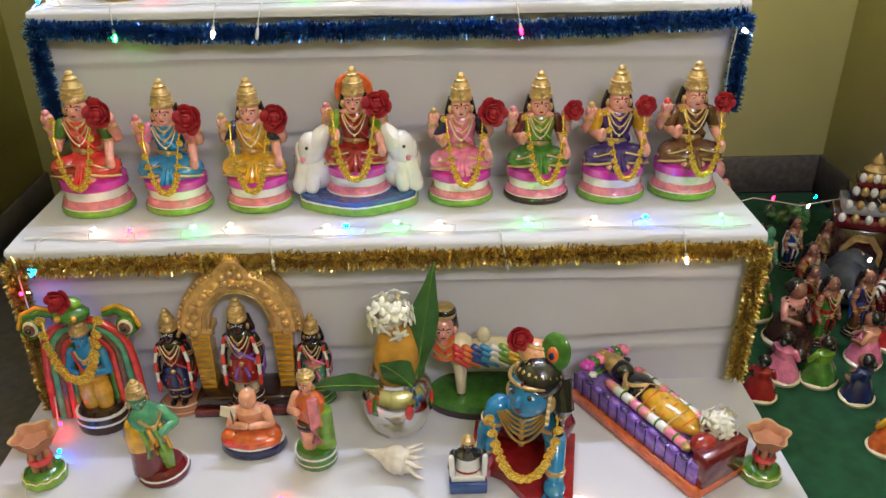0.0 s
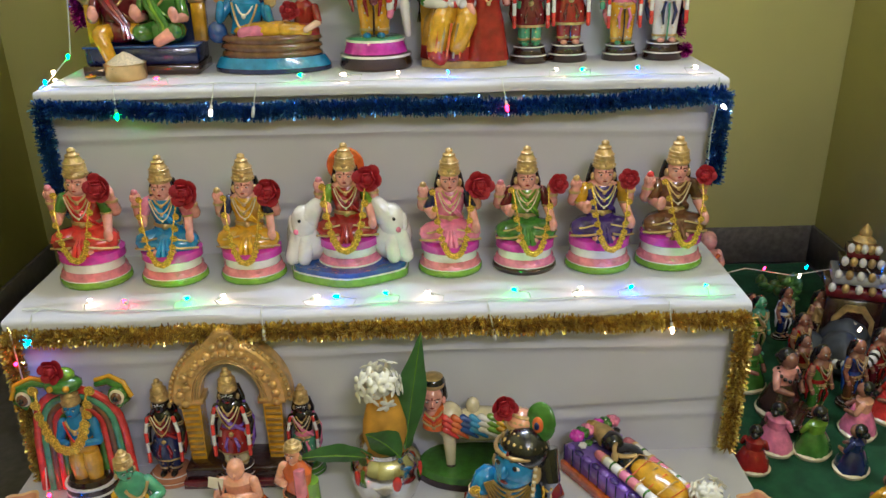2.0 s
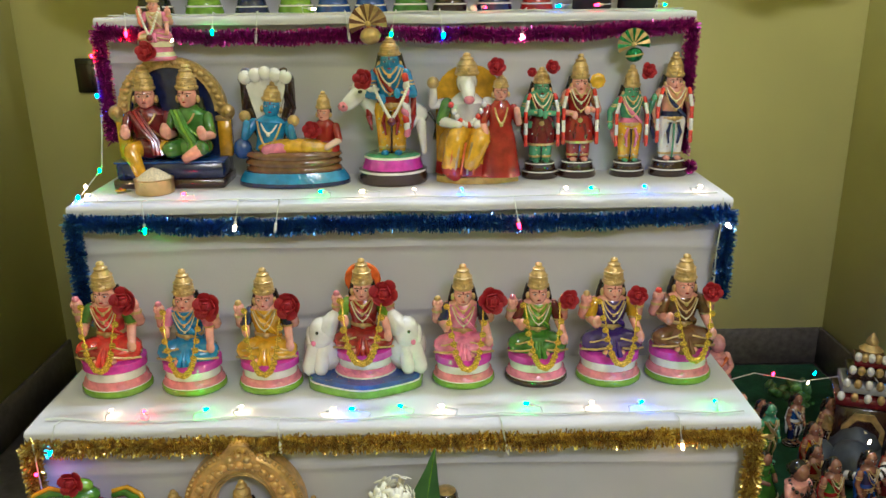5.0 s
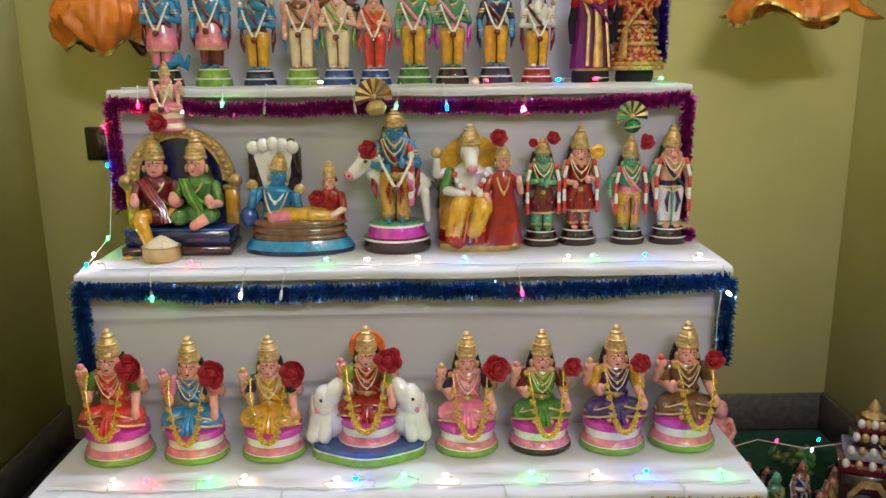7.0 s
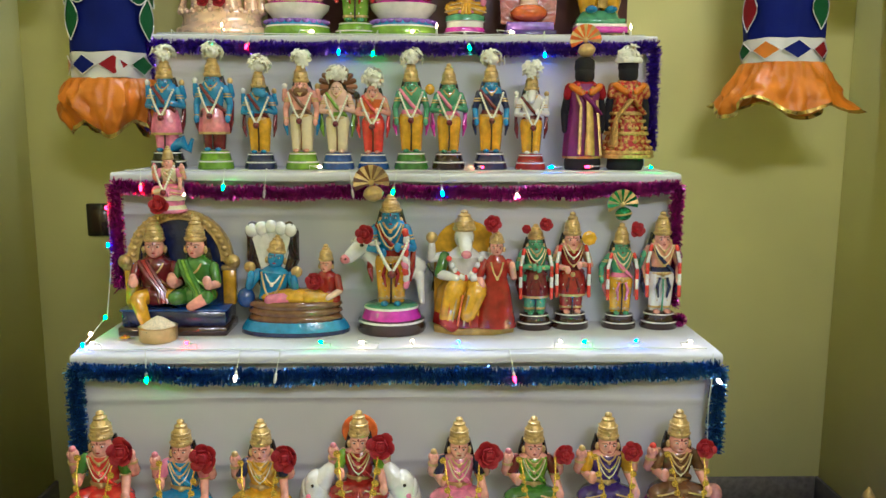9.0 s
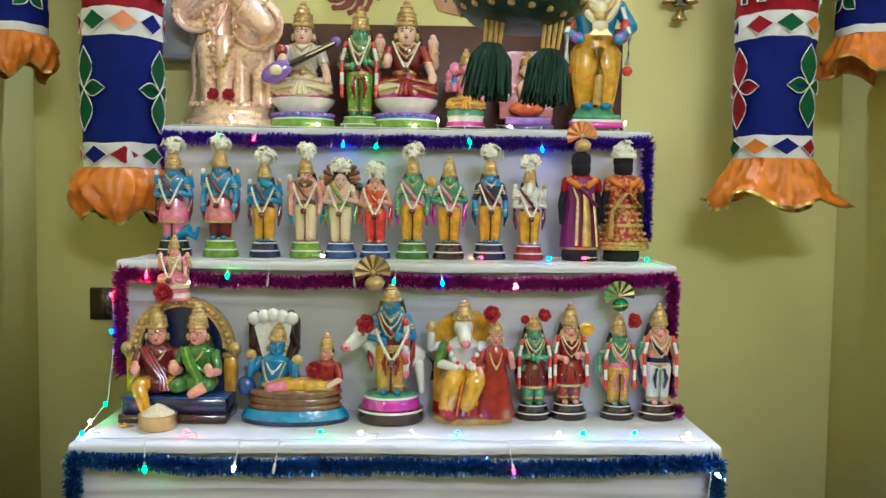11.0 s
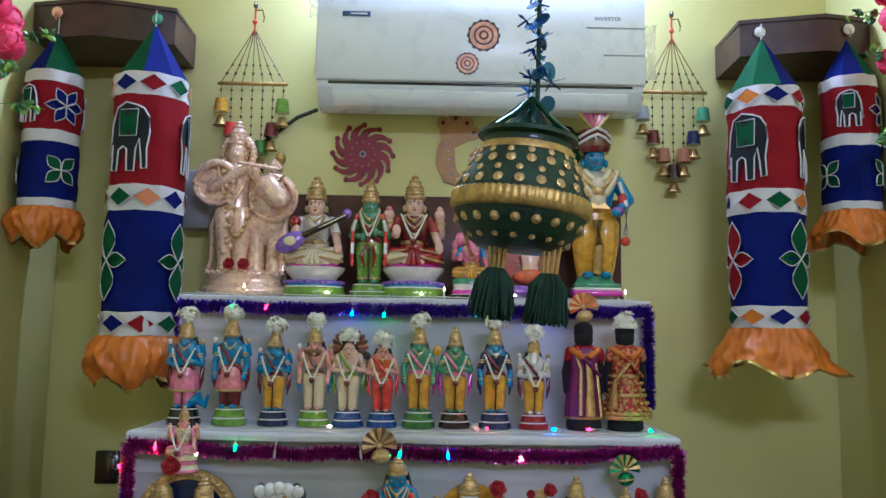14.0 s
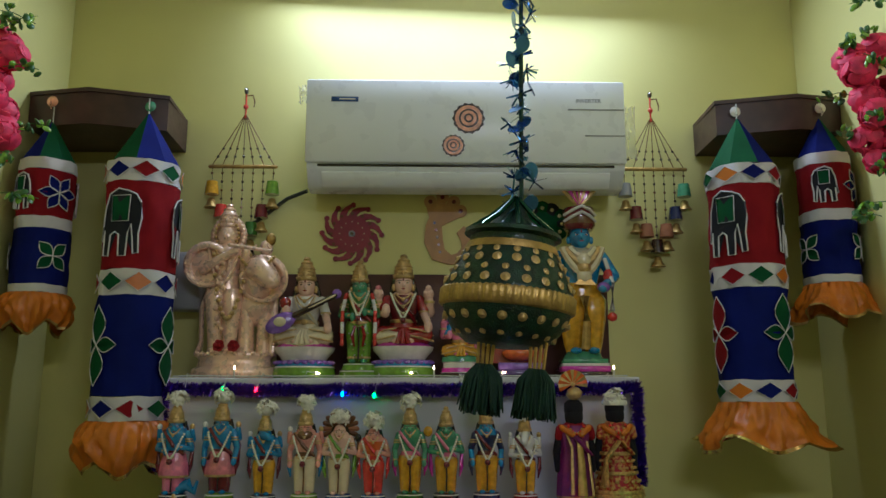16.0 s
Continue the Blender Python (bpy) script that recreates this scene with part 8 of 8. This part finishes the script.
for x, y in ((-0.022, -0.02), (0.038, -0.026)):
    s = Shape()
    for q in range(4):
        s.tube([(x + 0.006 * (q - 1.5), y, 0.018), (x + 0.005 * (q - 1.5), y, -0.020)], 0.0022, BRASS, 6)
    rng = random.Random(int(x * 1000) + 50)
    for i in range(300):
        a, q = rng.uniform(0, 6.28), math.sqrt(rng.random())
        s.tube([(x + 0.009 * q * math.cos(a), y + 0.009 * q * math.sin(a), -0.014), (x + 0.021 * q * math.cos(a), y + 0.022 * q * math.sin(a), -0.028), (x + 0.024 * q * math.cos(a) + rng.uniform(-0.004, 0.004), y + 0.024 * q * math.sin(a), -0.058 - rng.uniform(0, 0.014))],
               [0.0014, 0.0017, 0.0010], TASSEL, 4)
    part("tassel", s, pot, "dark green yarn tassel with gold cap")
s = Shape()
s.tube([(0.008 - 0.0875 * (z - 0.17), 0, z) for z in (0.17, 0.5, 1.0, CEIL_Z - 1.32)], 0.003, POTGREEN, 6)
part("rope", s, pot)
rng = random.Random(9)
for i in range(86):
    z = 0.165 + 0.0074 * i + rng.uniform(-0.005, 0.005)
    a = rng.uniform(0, 6.28)
    R = rng.uniform(0.004, 0.018)
    s = Shape()
    s.m = Matrix.Translation((R * math.cos(a) + 0.008 - 0.0875 * (z - 0.17), R * math.sin(a), z)) @ Euler((rng.uniform(-1, 1), rng.uniform(-1, 1), rng.uniform(0, 6))).to_matrix().to_4x4()
    if i % 2:
        s.lathe([(0.0105, 0), (0.0105, 0.0008)], FOIL_BLUE, seg=12, rot=rot90)
    else:
        for q in range(12):
            d = Vector((rng.gauss(0, 1), rng.gauss(0, 1), rng.gauss(0, 1))).normalized()
            sd = d.cross(Vector((rng.gauss(0, 1), 1, rng.gauss(0, 1)))).normalized() * 0.0013
            L = rng.uniform(0.010, 0.018)
            s.add([-sd, sd, d * L + sd, d * L - sd], [(0, 1, 2, 3)], FOIL_BLUE)
    part("foil_disc" if i % 2 else "foil_tuft", s, pot, "dark blue foil piece")

# tube lights, above the views
for half, m in ((0.62, pose(0.2, WALL_Y - 0.005, 2.62)), (0.48, pose(0.72, REAR_Y + 0.005, 2.46, 0, 0, 180))):
    tl = root("tube_light", m, "white fluorescent tube light batten on the wall", "lamp", "tube lights")
    s = Shape()
    s.box(-half, half, -0.035, 0, -0.02, 0.04, ACWHITE, 0.004)
    part("batten", s, tl)
    s = Shape()
    s.limb((0.04 - half, -0.045, -0.005), (half - 0.04, -0.045, -0.005), 0.013, 0.013, glow("tube_glass", (1.0, 0.97, 0.9), 6), 12)
    part("tube", s, tl)

# ---- toy village on the green carpet ----
# brown skin, its colour darkened for the shade that lies over the village
SHADEDSKIN = gloss("shaded_brown_skin", (0.36, 0.15, 0.09))
def sitter(dress, top, skin=SHADEDSKIN, hair=BLACK, bun=True):
    s = Shape()
    s.lathe([(0.36, 0), (0.38, 0.06), (0.34, 0.1)], CREAM, sy=0.85, seg=20)
    s.lathe([(0.35, 0.08), (0.33, 0.2), (0.24, 0.38), (0.17, 0.5)], dress, sy=0.85, seg=18, wave=0.03, lobes=5)
    s.lathe([(0.17, 0), (0.18, 0.15), (0.19, 0.22), (0.06, 0.3)], top, (0, 0.02, 0.45), sy=0.75)
    for k in (-1, 1):
        s.limb((k * 0.18, 0, 0.66), (k * 0.24, -0.08, 0.48), 0.06, 0.05, top)
        s.limb((k * 0.24, -0.08, 0.48), (k * 0.1, -0.24, 0.44), 0.05, 0.04, skin)
    s.ball((0, -0.02, 0.86), (0.125, 0.13, 0.14), skin)
    s.ball((0, 0.03, 0.89), (0.14, 0.125, 0.14), hair)
    if bun:
        s.ball((0, 0.14, 0.84), 0.07, hair)
    return s


V = [
    (0.700, -0.005, 0.095, sitter(RED, RED), 150, "clay woman in red seated on the green carpet"),
    (0.765, 0.050, 0.105, sitter(PINK, PINK), 130, "clay woman in pink seated on the green carpet"),
    (0.835, 0.035, 0.105, sitter(GREEN, LIME), 200, "clay woman in green seated on the green carpet"),
    (0.885, -0.02, 0.10, sitter(NAVY, NAVY), 220, "clay woman in navy seated on the green carpet"),
    (0.955, 0.095, 0.115, sitter(PINK, PEACH), 240, "clay woman in pink and peach seated on the carpet"),
    (1.02, 0.02, 0.11, sitter(PINK, WHITE), 250, "clay woman in white and pink seated on the carpet"),
    (1.04, 0.14, 0.11, sitter(SCARLET, SCARLET), 260, "clay woman in scarlet seated on the green carpet"),
    (0.97, -0.09, 0.10, sitter(BLUE, SKY), 200, "clay man in blue seated on the green carpet"),
    (0.80, 0.27, 0.11, sitter(GREEN, GREEN), 30, "clay woman in green seated beside the steps"),
    (1.10, 0.10, 0.12, sitter(MAROON, ROSE), 240, "clay woman in maroon seated on the carpet"),
    (0.87, -0.16, 0.10, sitter(ORANGE, YELLOW), 190, "clay woman in orange seated on the carpet"),
    (1.08, -0.06, 0.10, sitter(SEAGREEN, GREEN), 230, "clay woman in sea green seated on the carpet"),
]
for x, y, h, s, turn, label in V:
    doll(s, h, place(x, y, -1, turn), label, "village dolls")
VS = [
    (0.895, 0.165, 0.165, dict(skin=SHADEDSKIN, legs=GREEN, top=GREEN, sash=RED), "clay man standing in a green robe"),
    (0.985, 0.195, 0.16, dict(skin=SHADEDSKIN, legs=BROWN, top=NAVY, sash=BLUE), "clay man standing in blue shirt and brown trousers"),
    (1.06, 0.24, 0.16, dict(skin=SHADEDSKIN, legs=MAROON, top=MAROON, sash=RED), "clay woman standing in a maroon sari"),
    (0.775, 0.32, 0.18, dict(skin=BLACK, legs=MAROON, top=DARK, sash=WHITE), "dark clay god standing with red flower"),
    (0.86, 0.40, 0.16, dict(skin=SEAGREEN, legs=GREEN, top=GREEN, sash=GOLD), "green clay god standing on the carpet"),
    (0.93, 0.33, 0.15, dict(skin=SHADEDSKIN, legs=BROWN, top=YELLOW, sash=RED), "clay man standing in orange and yellow"),
    (0.82, 0.47, 0.15, dict(skin=SKIN, legs=MAROON, top=BROWN, sash=GOLD), "clay figure standing in brown and maroon"),
    (0.96, 0.48, 0.14, dict(skin=SHADEDSKIN, legs=NAVY, top=BLUE, sash=WHITE), "clay figure standing in blue and white"),
    (1.13, 0.2, 0.16, dict(skin=SKIN, legs=GREEN, top=RED, sash=GOLD), "clay figure standing in green and red"),
]
for x, y, h, kw, label in VS:
    doll(standing(strips=False, cap=None, base_r=0.14, base_h=0.06, **kw), h / 0.85, place(x, y, -1, 20), label, "village dolls")
FAR = [
    (0.735, 0.40, 0.15, MAROON, DARK, "clay figure standing in maroon by the steps"), (0.715, 0.52, 0.13, GREEN, BROWN, "clay figure standing in green by the steps"),
    (0.90, 0.25, 0.14, DARK, RED, "clay figure standing in dark red robe"), (0.76, 0.46, 0.14, GOLD, MAROON, "gold and maroon clay figure on the carpet"),
    (1.02, 0.44, 0.15, DARK, GOLD, "dark clay figure with a gold top"), (1.16, 0.33, 0.17, MAROON, GREY, "grey and maroon clay figure by the wall"),
    (0.88, 0.49, 0.12, BROWN, YELLOW, "small clay figure in yellow on the carpet"), (1.17, 0.02, 0.15, PINK, ROSE, "clay woman standing in pink by the wall"),
    (0.745, 0.24, 0.13, GREEN, GREEN, "clay figure standing in green beside the tinsel"), (1.14, -0.14, 0.14, RED, MAROON, "clay woman standing in red by the wall"),
]
for x, y, h, c1, c2, label in FAR:
    doll(standing(SHADEDSKIN, c1, c2, GOLD, strips=False, cap=None, base_r=0.14, base_h=0.06), h / 0.85, place(x, y, -1, 25 * math.sin(x * 50)), label, "village dolls")
# demon with beads lying back
s = sitter(DARK, SKIN)
s.limb((-0.2, -0.2, 0.16), (-0.6, -0.3, 0.12), 0.14, 0.1, DARK)
s.limb((0.1, -0.25, 0.16), (-0.3, -0.5, 0.14), 0.13, 0.1, DARK)
for i in range(14):
    a = 2 * math.pi * i / 14
    s.ball((0.16 * math.cos(a), -0.06 + 0.14 * math.sin(a), 0.66 - 0.06 * math.sin(a) * -1), 0.03, BLACK, 6, 4)
doll(s, 0.145, place(0.83, 0.175, -1, 25), "large clay figure with black bead necklace lying on the carpet", "village dolls")
# grey-black serpent and boulders
ROCK = surface("painted_rock", (0.05, 0.06, 0.07), 0.5, 0, 0.3, 30, 0.4)
for x, y, r in ((1.03, 0.33, 0.055), (1.10, 0.30, 0.05), (1.06, 0.38, 0.06), (0.97, 0.37, 0.045)):
    s = Shape()
    s.lathe([(r * 0.6, 0), (r, r * 0.3), (r * 0.95, r * 0.9), (r * 0.6, r * 1.5), (r * 0.1, r * 1.75)], ROCK, seg=16, wave=0.06, lobes=5)
    thing("toy_rock", s, place(x, y, -1, 40 * x), "dark grey painted toy rock on the carpet", "rock", "toy rocks")
s = Shape()
pts = [(-0.10 + 0.022 * i, -0.06 + 0.035 * math.sin(i * 0.9), 0.03 + 0.011 * i) for i in range(11)]
for i in range(40):
    u = i / 39 * 9.99
    a, b = pts[int(u)], pts[int(u) + 1]
    t = u - int(u)
    s.ball([p + (q - p) * t for p, q in zip(a, b)], 0.011, WHITE if i % 2 else BLACK, 8, 5)
thing("toy_serpent", s, place(1.0, 0.30, -1), "black and white spotted toy serpent on the rocks", "toy")
# miniature temple tower
temple = root("toy_temple", place(1.09, 0.43, -1, -20), "miniature painted temple tower on the green carpet", "toy")
s = Shape()
s.box(-0.06, 0.06, -0.05, 0.05, 0, 0.15, DARK)
s.prism([(-0.045, 0.02), (0.045, 0.02), (0.045, 0.1), (0.02, 0.135), (-0.02, 0.135), (-0.045, 0.1)], -0.056, -0.05, GOLD)
s.prism([(-0.034, 0.02), (0.034, 0.02), (0.034, 0.095), (0.015, 0.12), (-0.015, 0.12), (-0.034, 0.095)], -0.06, -0.056, DARK)
s.limb((0, -0.065, 0.03), (0, -0.065, 0.09), 0.016, 0.012, CREAM)
part("shrine_room", s, temple, "dark shrine room with a gold arched doorway")
for i in range(4):
    w = 0.066 - 0.011 * i
    s = Shape()
    s.box(-w, w, -w * 0.8, w * 0.8, 0.15 + 0.03 * i, 0.172 + 0.03 * i, (MAROON, GREY, DARK, MAROON)[i])
    for q in range(-2, 3):
        s.ball((q * w * 0.42, -w * 0.8, 0.175 + 0.03 * i), (0.009, 0.008, 0.012), GOLD if q % 2 else WHITE, 7, 5)
    part("tier", s, temple)
s = Shape()
s.lathe([(0.02, 0), (0.026, 0.01), (0.012, 0.022), (0.014, 0.03), (0.002, 0.05)], GOLD, (0, 0, 0.268))
part("finial", s, temple, "gold finial")
# bald seated clay figure behind the steps
s = sitter(ROSE, SKIN, SKIN, SKIN, False)
s.ball((0, -0.12, 0.48), (0.17, 0.12, 0.16), SKIN)
s.tube([(-0.16, -0.1, 0.7), (0, -0.2, 0.55), (0.14, -0.12, 0.66)], 0.04, ORANGE, 8, 0.6)
doll(s, 0.165, place(0.86, 0.76, -1, 5), "laughing bald clay figure seated by the skirting", "village dolls")
s = Shape()
s.lathe([(0.055, 0), (0.06, 0.01), (0.05, 0.03), (0.01, 0.045)], CREAM, seg=20, sy=0.8)
thing("toy_mound", s, place(0.80, 0.62, -1), "pale rounded clay mound on the green carpet", "toy")
for i, (x, y) in enumerate(((0.87, 0.58), (0.92, 0.53), (0.84, 0.55))):
    jasmine(x, y, FLOOR_Z + 0.03, 0.028, 200 + i, "white flowers heaped on the green carpet", n=16)
s = Shape()
s.limb((0, 0, 0), (0, 0, 0.07), 0.012, 0.01, BROWN)
for i in range(40):
    d = Vector((rng.gauss(0, 1), rng.gauss(0, 1), rng.gauss(0, 0.6)))
    s.ball(Vector((0, 0, 0.1)) + d * 0.022, (0.016, 0.008, 0.012), LEAF, 6, 4, Euler((rng.random() * 3, rng.random() * 3, 0)).to_matrix().to_4x4())
thing("toy_tree", s, place(0.99, 0.56, -1), "small toy tree with dark green leaves", "toy")
st = root("string_light", Matrix.Identity(4), "fairy light string trailing over the toy village", "string light", "fairy lights")
w = Shape()
w.tube([(0.63, 0.2, 0.33), (0.68, 0.25, 0.24), (0.75, 0.5, 0.12), (0.9, 0.6, 0.1), (1.0, 0.55, 0.1), (1.08, 0.4, 0.2), (1.15, 0.35, 0.1)], 0.0013, WIRE, 5)
part("wire", w, st)
for x, y, z, c in ((0.80, 0.62, 0.10, "b"), (0.93, 0.56, 0.115, "r"), (1.03, 0.55, 0.12, "b"), (1.13, 0.37, 0.17, "b"), (0.99, 0.5, 0.12, "w"), (0.98, 0.2, 0.14, "w")):
    b = Shape()
    b.limb((x, y, z), (x, y - 0.004, z + 0.008), 0.003, 0.002, BULB[c], 8)
    part("bulb", b, st)
# candle-like bulbs on the top step
for x, c in ((-0.42, "w"), (0.575, "w"), (0.1, "w")):
    s = Shape()
    s.limb((0, 0, 0), (0, 0, 0.02), 0.0025, 0.0022, WIRE, 8)
    s.limb((0, 0, 0.022), (0, 0, 0.03), 0.0028, 0.0012, BULB[c], 8)
    thing("small_bulb", s, pose(x, 0.73, 1.3145), "small upright warm bulb on the step edge", "bulb", "upright bulbs")
